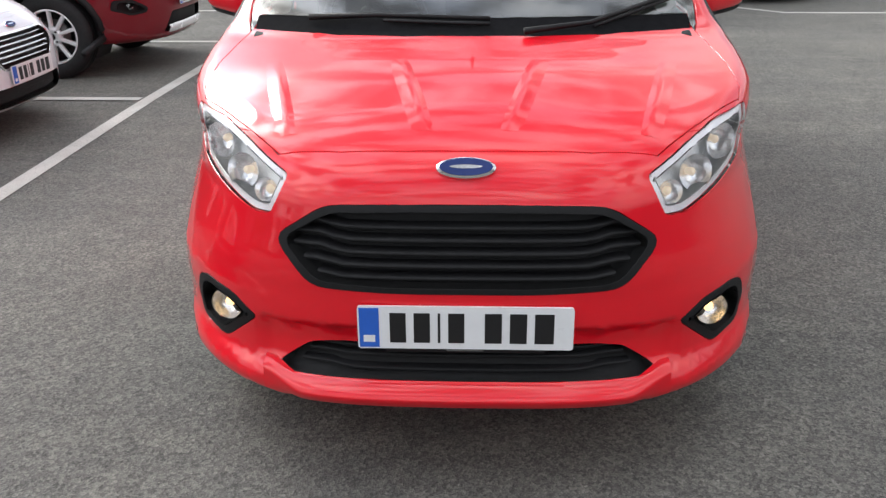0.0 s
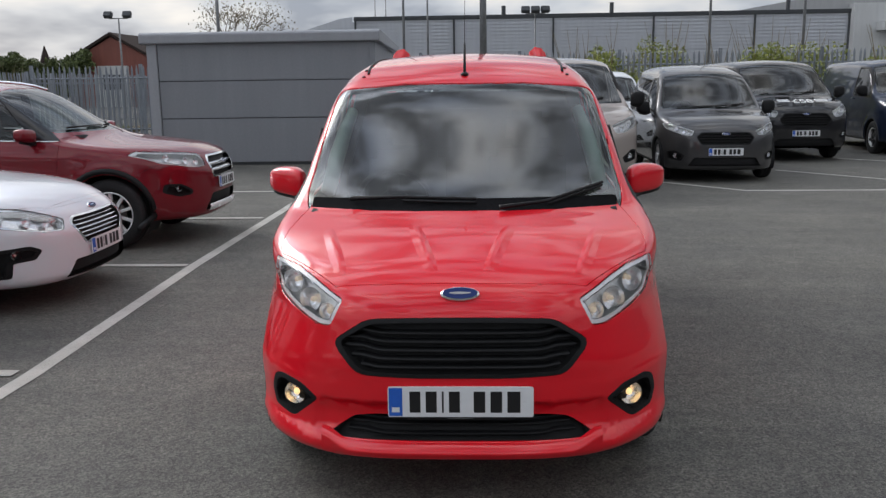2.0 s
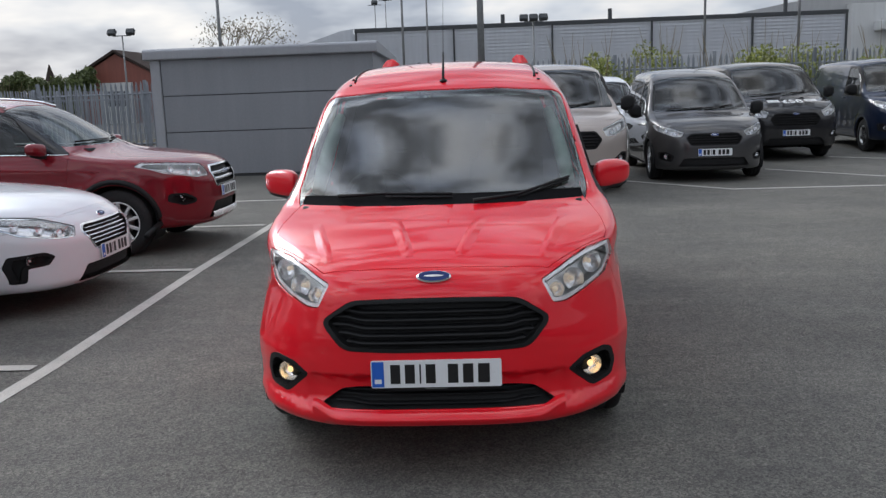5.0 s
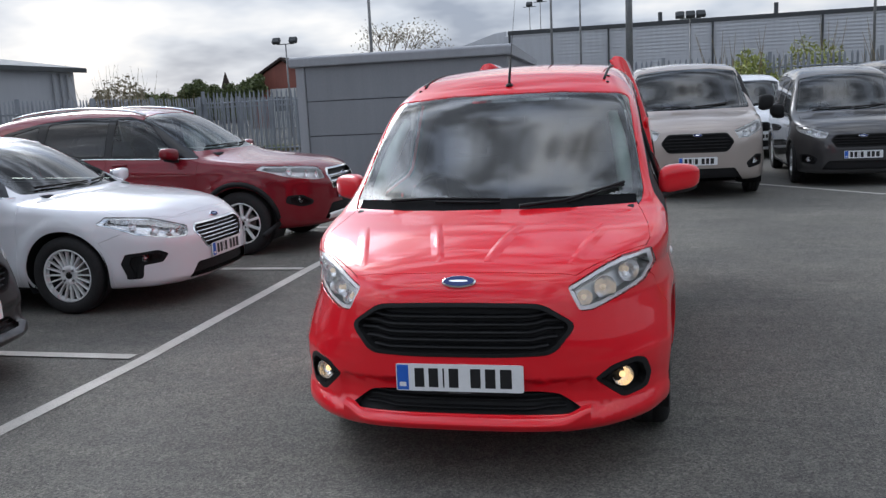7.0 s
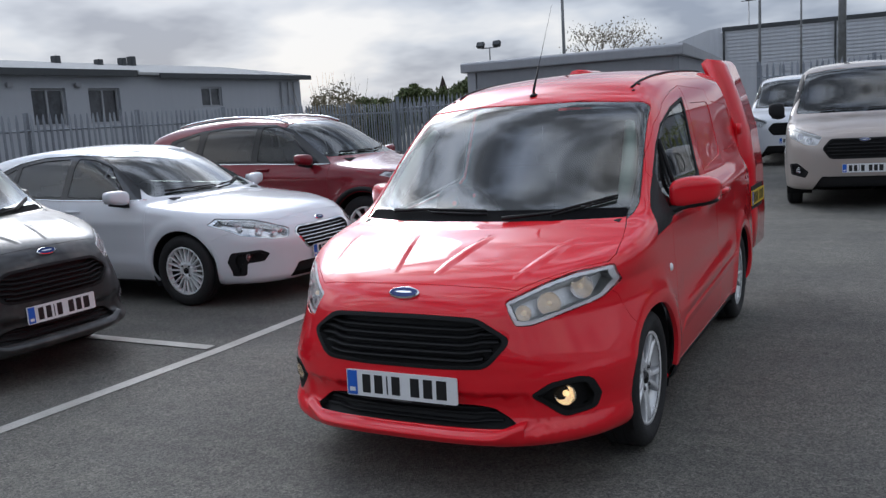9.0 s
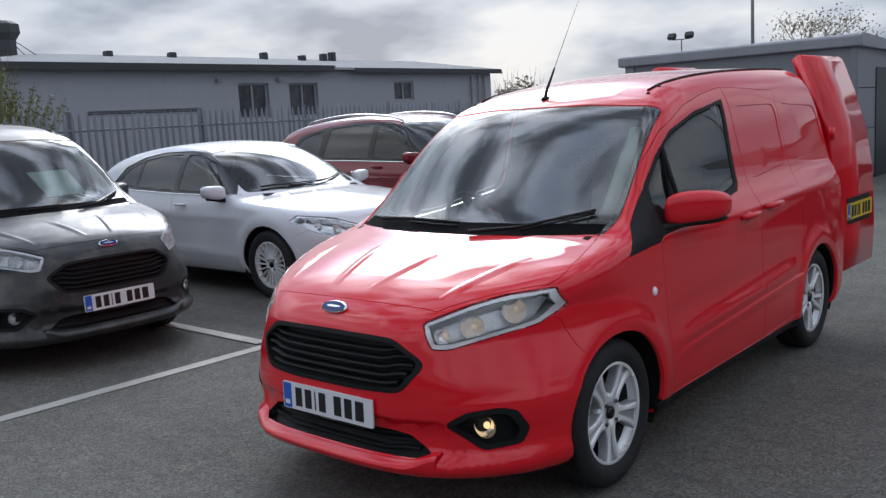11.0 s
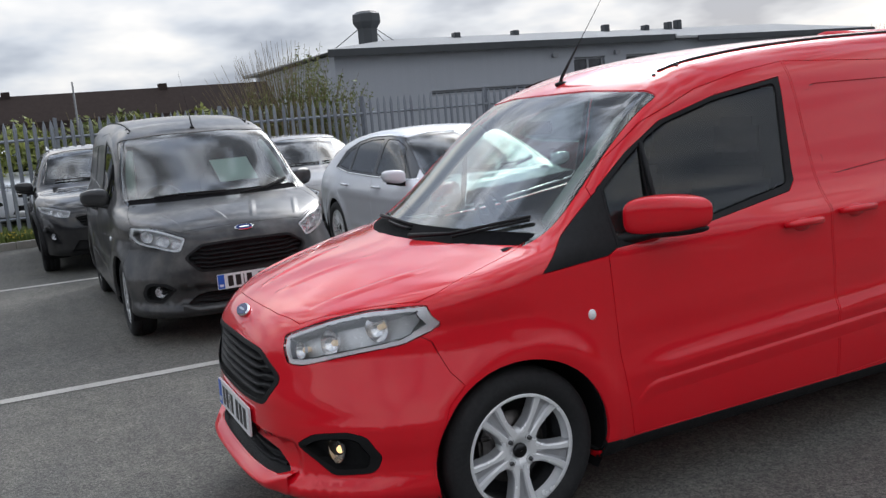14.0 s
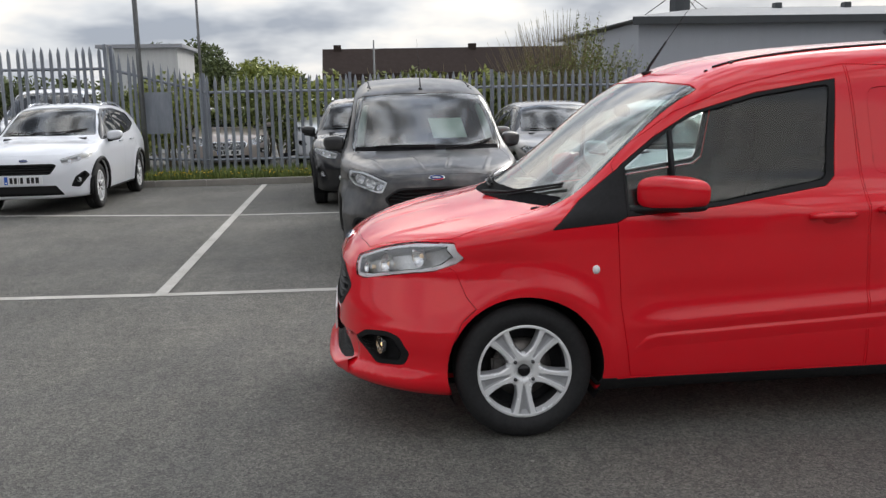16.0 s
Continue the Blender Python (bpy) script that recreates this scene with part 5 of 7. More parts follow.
FOCUS = car_like("car", length=4.37, height=1.46,
    top=[(-0.2, 0.55), (0.0, 0.63), (0.10, 0.70), (0.30, 0.80), (0.60, 0.865), (1.0, 0.915), (1.20, 0.94), (1.30, 0.985), (2.05, 1.36), (2.30, 1.425), (2.75, 1.45), (3.3, 1.41), (3.7, 1.33), (4.2, 1.06), (4.5, 0.92)],
    side=[(0.0, 0.74), (0.2, 0.83), (0.32, 0.885), (0.5, 0.90), (0.68, 0.905), (0.82, 0.895), (0.92, 0.865), (1.05, 0.805), (1.25, 0.715), (1.40, 0.63), (1.5, 0.55)],
    plan=[(0, 0.93), (0.4, 0.97), (0.9, 1.0), (3.4, 1.0), (4.4, 0.93)], front=[(0.1, 0.16), (0.2, 0.07), (0.26, 0.035), (0.40, 0.03), (0.55, 0.03), (0.65, 0.06), (0.75, 0.13), (0.9, 0.32)],
    rear=[(0.1, 4.2), (0.4, 4.35), (0.7, 4.37), (1.0, 4.33), (1.5, 4.1)], hubs=(0.98, 3.66), arch=0.360, wheel="multi", tyre=0.318, rim=0.215, track=0.872,
    screen=rounded([(-0.71, 0.96), (0.71, 0.96), (0.585, 1.335), (0.3, 1.375), (-0.3, 1.375), (-0.585, 1.335)], 0.04),
    windows=[("window", rounded([(1.62, 0.965), (2.42, 0.985), (2.40, 1.335), (2.20, 1.32), (1.98, 1.245)], 0.03), SIDE_GLASS), ("rear_side_window", rounded([(2.50, 0.987), (3.20, 1.01), (3.17, 1.285), (2.85, 1.33), (2.49, 1.338)], 0.03), TINT_GLASS),
             ("quarter_window", rounded([(3.26, 1.015), (3.62, 1.06), (3.42, 1.205), (3.23, 1.27)], 0.02), TINT_GLASS)],
    blacks=[("window_surround", [(1.49, 0.948), (2.45, 0.958), (3.25, 0.985), (3.72, 1.04), (3.50, 1.22), (3.20, 1.315), (2.85, 1.36), (2.40, 1.365), (2.15, 1.34), (1.93, 1.255), (1.62, 1.05)])], black_mat=GLOSS_BLACK,
    lamp=rounded([(0.43, 0.648), (0.49, 0.575), (0.62, 0.576), (0.78, 0.622), (0.868, 0.725), (0.815, 0.778), (0.62, 0.742)], 0.012), bezel_mat=CHROME, lamp_back=REFLECTOR, bowls=((0.56, 0.640, 0.034), (0.66, 0.668, 0.040), (0.76, 0.705, 0.036)),
    grille=rounded([(-0.36, 0.655), (-0.42, 0.60), (-0.30, 0.445), (0.30, 0.445), (0.42, 0.60), (0.36, 0.655)], 0.03), grille_in=rounded([(-0.345, 0.642), (-0.40, 0.598), (-0.29, 0.458), (0.29, 0.458), (0.40, 0.598), (0.345, 0.642)], 0.025), grille_mat=CHROME,
    slats=[(0.49, 0.29, 0.012, 0), (0.525, 0.32, 0.012, 0), (0.56, 0.345, 0.012, 0), (0.595, 0.37, 0.012, 0), (0.625, 0.34, 0.010, 0)], slat_mat=CHROME,
    lower=rounded([(-0.50, 0.225), (0.50, 0.225), (0.42, 0.345), (-0.42, 0.345)], 0.02), fog=rounded([(0.645, 0.455), (0.680, 0.392), (0.768, 0.380), (0.772, 0.272), (0.815, 0.272), (0.838, 0.400), (0.826, 0.476), (0.700, 0.492)], 0.012), fog_at=(0.752, 0.434, 0.046),
    bonnet=bonnet_poly(0.20, 0.76, 1.24, 0.30), bonnet_z=0.62,
    doors=[("front_door", [(1.42, 0.27), (2.40, 0.24), (2.46, 0.50), (2.46, 1.375), (2.15, 1.36), (1.90, 1.27), (1.50, 1.02), (1.36, 0.90)]), ("rear_door", [(2.47, 0.24), (3.22, 0.27), (3.30, 0.55), (3.50, 0.78), (3.30, 1.30), (2.90, 1.37), (2.47, 1.375)])],
    bumper=[(-0.2, 0.1), (0.58, 0.1), (0.58, 0.45), (0.66, 0.58), (0.50, 0.64), (0.25, 0.72), (-0.2, 0.74)], creases=[(0.74, 1.2, 4.3, 0.02, 0.012, 0.05), (0.38, 1.3, 3.2, 0.02, 0.012, 0.05)], bright=[(1.46, 0.944), (1.9, 0.948), (2.45, 0.955), (3.25, 0.982), (3.72, 1.037), (3.72, 1.043), (3.50, 1.223), (3.20, 1.319), (2.85, 1.364), (2.40, 1.369), (2.15, 1.344)], sill=[(1.25, 0.1), (1.25, 0.215), (3.25, 0.215), (3.25, 0.1)])

KUGA = car_like("suv", cladding=True, length=4.53, height=1.68,
    top=[(-0.2, 0.70), (0.0, 0.83), (0.08, 0.90), (0.20, 0.955), (0.5, 1.01), (0.95, 1.065), (1.15, 1.10), (1.28, 1.15), (2.05, 1.565), (2.3, 1.62), (2.9, 1.655), (3.6, 1.62), (4.1, 1.52), (4.35, 1.25), (4.6, 0.95)],
    side=[(0.0, 0.78), (0.25, 0.86), (0.4, 0.90), (0.6, 0.915), (0.85, 0.91), (1.0, 0.885), (1.12, 0.835), (1.3, 0.77), (1.5, 0.68), (1.65, 0.58)],
    plan=[(0, 0.94), (0.4, 0.97), (0.9, 1.0), (3.4, 1.0), (4.5, 0.92)], front=[(0.15, 0.18), (0.28, 0.08), (0.38, 0.045), (0.55, 0.03), (0.75, 0.035), (0.88, 0.07), (0.98, 0.18)],
    rear=[(0.1, 4.35), (0.5, 4.5), (0.9, 4.52), (1.2, 4.46), (1.7, 4.2)], hubs=(0.93, 3.62), arch=0.392, tyre=0.348, rim=0.225, track=0.878, floor=0.27,
    screen=rounded([(-0.74, 1.14), (0.74, 1.14), (0.62, 1.53), (0.3, 1.575), (-0.3, 1.575), (-0.62, 1.53)], 0.04),
    windows=[("window", rounded([(1.66, 1.10), (2.45, 1.12), (2.44, 1.53), (2.2, 1.515), (2.0, 1.44)], 0.03), SIDE_GLASS), ("rear_side_window", rounded([(2.54, 1.122), (3.35, 1.14), (3.30, 1.50), (2.9, 1.535), (2.53, 1.535)], 0.03), DARK_GLASS), ("quarter_window", rounded([(3.45, 1.15), (4.02, 1.22), (3.80, 1.40), (3.42, 1.485)], 0.03), DARK_GLASS)],
    blacks=[("window_surround", [(1.38, 1.065), (2.5, 1.095), (3.4, 1.115), (4.12, 1.20), (3.88, 1.42), (3.4, 1.52), (2.9, 1.56), (2.3, 1.55), (1.98, 1.465), (1.55, 1.18)])], black_mat=GLOSS_BLACK,
    lamp=rounded([(0.42, 0.910), (0.44, 0.785), (0.60, 0.780), (0.80, 0.835), (0.87, 0.925), (0.82, 0.960), (0.64, 0.940)], 0.012), bezel_mat=LAMP_WHITE, bowls=((0.52, 0.845, 0.036), (0.62, 0.862, 0.040), (0.74, 0.895, 0.040)),
    grille=rounded([(-0.34, 0.885), (-0.40, 0.82), (-0.34, 0.655), (0.34, 0.655), (0.40, 0.82), (0.34, 0.885)], 0.03), grille_in=rounded([(-0.32, 0.868), (-0.375, 0.815), (-0.325, 0.675), (0.325, 0.675), (0.375, 0.815), (0.32, 0.868)], 0.02), grille_mat=CHROME,
    slats=[(0.73, 0.33, 0.040, 0), (0.80, 0.36, 0.034, 0)], slat_mat=CHROME,
    lower=rounded([(-0.48, 0.335), (0.48, 0.335), (0.38, 0.50), (-0.38, 0.50)], 0.02), fog=rounded([(0.62, 0.56), (0.63, 0.52), (0.72, 0.50), (0.81, 0.55), (0.80, 0.63), (0.71, 0.63)], 0.02), fog_at=(0.72, 0.585, 0.040),
    bonnet=bonnet_poly(0.14, 0.77, 1.22, 0.30), bonnet_z=0.85,
    doors=[("front_door", [(1.45, 0.34), (2.42, 0.32), (2.50, 0.55), (2.50, 1.575), (2.2, 1.565), (1.95, 1.48), (1.55, 1.20), (1.38, 1.05)]), ("rear_door", [(2.51, 0.32), (3.15, 0.36), (3.28, 0.62), (3.42, 0.80), (3.40, 1.53), (2.9, 1.575), (2.51, 1.578)])],
    bumper=[(-0.2, 0.1), (0.55, 0.1), (0.55, 0.55), (0.66, 0.72), (0.45, 0.84), (0.2, 0.92), (-0.2, 0.94)], creases=[(0.90, 1.2, 4.3, 0.03, 0.012, 0.05)], bright=[(1.40, 1.062), (1.9, 1.072), (2.5, 1.090), (3.4, 1.110), (4.08, 1.190)], skid=(0.335, 0.395, 0.43), sill=[(1.2, 0.1), (1.2, 0.31), (3.3, 0.31), (3.3, 0.1)])

CUSTOM = car_like("van", length=4.95, height=1.98, wide=1.10,
    top=[(-0.2, 0.72), (0.0, 0.92), (0.08, 1.02), (0.18, 1.085), (0.5, 1.165), (0.80, 1.215), (0.92, 1.27), (1.70, 1.845), (1.90, 1.905), (2.4, 1.95), (3.2, 1.965), (5.0, 1.94)],
    side=[(0.0, 0.88), (0.3, 0.955), (0.5, 0.975), (0.9, 0.975), (1.15, 0.955), (1.3, 0.925), (1.6, 0.86), (1.85, 0.79), (2.0, 0.72)],
    plan=[(0, 0.94), (0.4, 0.97), (0.9, 1.0), (4.2, 1.0), (5, 0.97)], front=[(0.15, 0.16), (0.25, 0.07), (0.40, 0.03), (0.6, 0.03), (0.8, 0.04), (0.95, 0.085), (1.08, 0.20)], rear=[(0.1, 4.85), (0.5, 4.94), (1.2, 4.94), (2.0, 4.85)], nose=(0.05, 0.42),
    hubs=(1.0, 3.93), arch=0.385, tyre=0.338, rim=0.20, track=0.935, floor=0.26, sweep=0.24, wheel="five",
    screen=rounded([(-0.86, 1.24), (0.86, 1.24), (0.74, 1.80), (0.4, 1.845), (-0.4, 1.845), (-0.74, 1.80)], 0.05),
    windows=[("window", rounded([(1.20, 1.16), (1.75, 1.17), (2.28, 1.20), (2.28, 1.76), (1.85, 1.75), (1.55, 1.58)], 0.04), SIDE_GLASS)], blacks=[("window_frame", [(1.12, 1.13), (2.32, 1.17), (2.32, 1.80), (1.82, 1.79), (1.50, 1.61)])],
    lamp=rounded([(0.50, 0.955), (0.56, 0.845), (0.70, 0.85), (0.90, 0.945), (0.93, 1.06), (0.84, 1.075)], 0.02), bezel_mat=LAMP_WHITE, bowls=((0.66, 0.91, 0.042), (0.78, 0.965, 0.042)),
    grille=rounded([(-0.50, 0.80), (-0.40, 0.665), (0.40, 0.665), (0.50, 0.80), (0.40, 0.925), (-0.40, 0.925)], 0.04), grille_in=rounded([(-0.475, 0.80), (-0.385, 0.685), (0.385, 0.685), (0.475, 0.80), (0.385, 0.905), (-0.385, 0.905)], 0.03),
    slats=[(0.72, 0.40, 0.016, 0), (0.765, 0.44, 0.016, 0), (0.81, 0.45, 0.016, 0), (0.855, 0.42, 0.016, 0)],
    lower=rounded([(-0.62, 0.26), (0.62, 0.26), (0.50, 0.44), (-0.50, 0.44)], 0.02), fog=rounded([(0.66, 0.50), (0.70, 0.42), (0.88, 0.46), (0.90, 0.60), (0.80, 0.61)], 0.02), fog_at=(0.79, 0.52, 0.038),
    bonnet=bonnet_poly(0.20, 0.82, 0.84, 0.24), bonnet_z=0.92,
    doors=[("front_door", [(1.12, 0.95), (1.38, 0.75), (1.40, 0.34), (2.38, 0.34), (2.38, 1.84), (1.82, 1.83), (1.50, 1.65), (1.10, 1.30)])], bumper=[(-0.2, 0.1), (0.58, 0.1), (0.58, 0.5), (0.66, 0.70), (0.55, 0.86), (0.25, 1.0), (-0.2, 1.02)], sill=[(1.35, 0.1), (1.35, 0.30), (3.55, 0.30), (3.55, 0.1)])

CONNECT = car_like("van", length=4.42, height=1.84,
    top=[(-0.2, 0.62), (0.0, 0.78), (0.08, 0.85), (0.2, 0.92), (0.5, 1.00), (0.92, 1.08), (1.05, 1.14), (1.78, 1.66), (2.0, 1.73), (2.5, 1.80), (3.2, 1.83), (4.4, 1.80)],
    side=[(0.0, 0.80), (0.25, 0.875), (0.45, 0.90), (0.8, 0.905), (1.0, 0.885), (1.12, 0.85), (1.4, 0.78), (1.65, 0.70), (1.8, 0.63)], plan=[(0, 0.93), (0.4, 0.97), (0.9, 1.0), (3.8, 1.0), (4.5, 0.96)],
    front=[(0.1, 0.16), (0.2, 0.06), (0.3, 0.03), (0.5, 0.03), (0.68, 0.045), (0.8, 0.09), (0.95, 0.22)], rear=[(0.1, 4.32), (0.5, 4.42), (1.2, 4.42), (1.8, 4.32)], hubs=(0.90, 3.56), arch=0.362, tyre=0.325, track=0.87,
    screen=rounded([(-0.78, 1.10), (0.78, 1.10), (0.66, 1.62), (0.35, 1.665), (-0.35, 1.665), (-0.66, 1.62)], 0.05),
    windows=[("window", rounded([(1.40, 1.06), (2.30, 1.10), (2.30, 1.58), (2.0, 1.57), (1.75, 1.44)], 0.04), SIDE_GLASS), ("rear_side_window", rounded([(2.50, 1.11), (3.20, 1.12), (3.20, 1.58), (2.50, 1.58)], 0.04), DARK_GLASS)], blacks=[("window_frame", [(1.25, 1.03), (2.33, 1.075), (2.33, 1.61), (1.97, 1.60), (1.70, 1.46)])],
    lamp=rounded([(0.46, 0.80), (0.50, 0.725), (0.62, 0.73), (0.83, 0.81), (0.86, 0.90), (0.78, 0.905)], 0.015), bezel_mat=LAMP_WHITE, bowls=((0.60, 0.78, 0.034), (0.71, 0.825, 0.034)),
    grille=rounded([(-0.44, 0.70), (-0.36, 0.585), (0.36, 0.585), (0.44, 0.70), (0.36, 0.775), (-0.36, 0.775)], 0.03), grille_in=rounded([(-0.42, 0.70), (-0.35, 0.60), (0.35, 0.60), (0.42, 0.70), (0.35, 0.76), (-0.35, 0.76)], 0.03), slats=[(0.64, 0.36, 0.014, 0), (0.68, 0.39, 0.014, 0), (0.72, 0.38, 0.014, 0)],
    lower=rounded([(-0.55, 0.26), (0.55, 0.26), (0.46, 0.39), (-0.46, 0.39)], 0.02), fog=rounded([(0.60, 0.42), (0.64, 0.33), (0.80, 0.36), (0.82, 0.47), (0.72, 0.49)], 0.02), fog_at=(0.72, 0.41, 0.036),
    bonnet=bonnet_poly(0.18, 0.77, 0.98, 0.30), bonnet_z=0.78, doors=[("front_door", [(1.28, 0.92), (1.32, 0.26), (2.40, 0.26), (2.40, 1.66), (2.0, 1.65), (1.70, 1.52), (1.28, 1.16)])], bumper=[(-0.2, 0.1), (0.56, 0.1), (0.56, 0.45), (0.64, 0.62), (0.50, 0.72), (0.22, 0.84), (-0.2, 0.86)], sill=[(1.22, 0.1), (1.22, 0.25), (3.22, 0.25), (3.22, 0.1)])

FIESTA = car_like("car", cladding=True, length=4.05, height=1.49,
    top=[(-0.2, 0.55), (0.0, 0.68), (0.08, 0.76), (0.25, 0.85), (0.6, 0.925), (0.95, 0.97), (1.08, 1.02), (1.82, 1.41), (2.1, 1.465), (2.6, 1.485), (3.2, 1.45), (3.55, 1.38), (3.85, 1.10), (4.2, 0.85)],
    side=[(0.0, 0.74), (0.22, 0.82), (0.4, 0.85), (0.6, 0.862), (0.8, 0.86), (0.93, 0.83), (1.05, 0.78), (1.25, 0.70), (1.42, 0.61), (1.5, 0.55)], plan=[(0, 0.93), (0.4, 0.97), (0.9, 1.0), (3.2, 1.0), (4.1, 0.93)],
    front=[(0.1, 0.17), (0.22, 0.06), (0.3, 0.03), (0.5, 0.03), (0.66, 0.05), (0.76, 0.10), (0.9, 0.27)], rear=[(0.1, 3.92), (0.4, 4.03), (0.75, 4.05), (1.0, 4.0), (1.5, 3.75)], hubs=(0.82, 3.31), arch=0.355, tyre=0.318, rim=0.218, track=0.828, floor=0.21,
    screen=rounded([(-0.70, 1.02), (0.70, 1.02), (0.57, 1.38), (0.3, 1.42), (-0.3, 1.42), (-0.57, 1.38)], 0.04),
    windows=[("window", rounded([(1.42, 0.99), (2.25, 1.01), (2.23, 1.37), (2.0, 1.36), (1.80, 1.29)], 0.03), SIDE_GLASS), ("rear_side_window", rounded([(2.34, 1.012), (3.02, 1.06), (3.0, 1.32), (2.7, 1.37), (2.33, 1.375)], 0.03), DARK_GLASS), ("quarter_window", rounded([(3.08, 1.08), (3.42, 1.16), (3.25, 1.29), (3.06, 1.32)], 0.02), DARK_GLASS)],
    blacks=[("window_surround", [(1.20, 0.955), (2.3, 0.985), (3.05, 1.035), (3.5, 1.14), (3.3, 1.31), (3.0, 1.355), (2.6, 1.40), (2.0, 1.39), (1.76, 1.31), (1.35, 1.05)])], black_mat=GLOSS_BLACK,
    lamp=rounded([(0.47, 0.735), (0.50, 0.665), (0.62, 0.672), (0.80, 0.735), (0.82, 0.80), (0.70, 0.79)], 0.012), bezel_mat=LAMP_WHITE, bowls=((0.60, 0.715, 0.028), (0.70, 0.745, 0.028)),
    grille=rounded([(-0.44, 0.66), (-0.36, 0.54), (0.36, 0.54), (0.44, 0.66), (0.38, 0.68), (-0.38, 0.68)], 0.03), grille_in=rounded([(-0.425, 0.655), (-0.35, 0.552), (0.35, 0.552), (0.425, 0.655), (0.37, 0.668), (-0.37, 0.668)], 0.02), grille_mat=GLOSS_BLACK, slats=[(0.58, 0.37, 0.012, 0), (0.615, 0.40, 0.012, 0), (0.645, 0.40, 0.010, 0)],
    lower=rounded([(-0.52, 0.26), (0.52, 0.26), (0.42, 0.39), (-0.42, 0.39)], 0.02), fog=rounded([(0.60, 0.37), (0.70, 0.35), (0.80, 0.50), (0.76, 0.57), (0.66, 0.50)], 0.02), fog_at=(0.70, 0.45, 0.034),
    bonnet=bonnet_poly(0.17, 0.72, 1.02, 0.30), bonnet_z=0.70, doors=[("front_door", [(1.24, 0.28), (2.25, 0.26), (2.30, 0.5), (2.30, 1.41), (2.0, 1.405), (1.72, 1.33), (1.32, 1.06), (1.20, 0.92)]), ("rear_door", [(2.31, 0.26), (2.90, 0.29), (3.0, 0.55), (3.15, 0.72), (3.05, 1.37), (2.7, 1.405), (2.31, 1.412)])],
    bumper=[(-0.2, 0.1), (0.48, 0.1), (0.48, 0.45), (0.56, 0.60), (0.42, 0.68), (0.2, 0.78), (-0.2, 0.80)], sill=[(1.12, 0.1), (1.12, 0.25), (3.0, 0.25), (3.0, 0.1)])


def dressed(spec, paint, tag, m, plate_z, badge_z, mirror, dash_z, screen_y, rails=False, wipers=True, van=False):
    """A vehicle with its shell, plate, badge, mirrors, handles, wipers and seats."""
    v, sh = base_vehicle(spec, 0.047, paint, tag, m)
    near = (-0.2, 2.6)
    p, n = sh.on(0, plate_z, "front", near)
    number_plate(v, p + Vector((0, -0.012, 0)), (0, -1, 0.02), BARS, PLATE_WHITE)
    p, n = sh.on(0, badge_z, "front", near)
    oval_badge(v, p + n * 0.003, n, 0.062, 0.025)
    mx, my, mz = mirror
    for s in (1, -1):
        mirror_pod(v, (s * mx, my, mz), s, PLASTIC if van else paint, (s * (mx - 0.10), my - 0.05, mz - 0.07), (0.11, 0.07, 0.12 if van else 0.072))
        for d, poly in spec["doors"]:
            ye = max(q[0] for q in poly) - 0.17
            if d == "rear_door":
                ye = max(q[0] for q in poly if q[1] > 0.7) - 0.28
            z = dash_z - 0.10
            p, n = sh.on(ye, z, "side", (s * 1.2, 0.2))
            part("door_handle", tube([p + Vector((0, -0.09, 0)), p + Vector((s * 0.03, -0.06, 0.004)), p + Vector((s * 0.03, 0.06, 0.006)), p + Vector((0, 0.09, 0.004))], [0.011, 0.013, 0.013, 0.011], 8), paint, v, "", True)
        if rails:
            pts = []
            for t in np.linspace(0, 1, 14):
                y = 2.15 + 1.75 * t
                q, n = sh.on(s * (0.545 - 0.03 * t), float(y), "top", (2.2, 1.0))
                pts.append(q + n * (0.045 * math.sin(math.pi * min(max(t, 0.02), 0.98)) ** 0.35))
            part("roof_rail", tube(pts, 0.014, 8), CHROME, v, "silver roof rail", True)
    sc = spec["screen"]
    zlo = min(q[1] for q in sc)
    if wipers:
        wiper(v, sh, [(0.05, zlo + 0.03), (0.25, zlo + 0.04), (0.55, zlo + 0.075)], near)
        wiper(v, sh, [(-0.55, zlo + 0.03), (-0.30, zlo + 0.035), (0.0, zlo + 0.035)], near)
    w = 0.62
    part("dashboard", prism(rounded([(screen_y, dash_z - 0.4), (screen_y + 0.55, dash_z - 0.4), (screen_y + 0.55, dash_z - 0.08), (screen_y + 0.35, dash_z), (screen_y, dash_z - 0.01)], 0.04), "x", -w, w, None, 0.02), LINER, v, "dark dashboard", True)
    steering_wheel(v, -0.36, screen_y + 0.68, dash_z - 0.03)
    for s in (1, -1):
        seat(v, s * 0.36, screen_y + 0.90, dash_z - 0.50)
    for s in (1, -1) if "bright" in spec else ():
        pts = []
        for a, b in zip(spec["bright"], spec["bright"][1:]):
            for t in np.linspace(0, 1, 6)[:-1]:
                q, n = sh.on(a[0] + (b[0] - a[0]) * float(t), a[1] + (b[1] - a[1]) * float(t), "side", (s * 1.2, 0.2))
                pts.append(q + n * 0.002)
        part("window_trim", tube(pts, 0.007, 6), CHROME, v, "thin chrome window trim", True)
    if "skid" in spec:
        z0, z1, half = spec["skid"]
        bm = bmesh.new()
        rows = []
        for x in np.linspace(-half, half, 21):
            k = 1 - 0.5 * max(0, abs(x) / half - 0.75)
            rows.append([bm.verts.new(sh.on(float(x), z0 + (z1 - z0) * t * k, "front", near)[0] + Vector((0, -d, 0))) for t, d in ((-0.25, -0.002), (0.0, 0.014), (0.75, 0.018), (1.0, 0.002))])
        for a, b in zip(rows, rows[1:]):
            for i in range(3):
                bm.faces.new((a[i], b[i], b[i + 1], a[i + 1]))
        part("skid_plate", bm, ALLOY, v, "silver skid plate under the bumper", True)
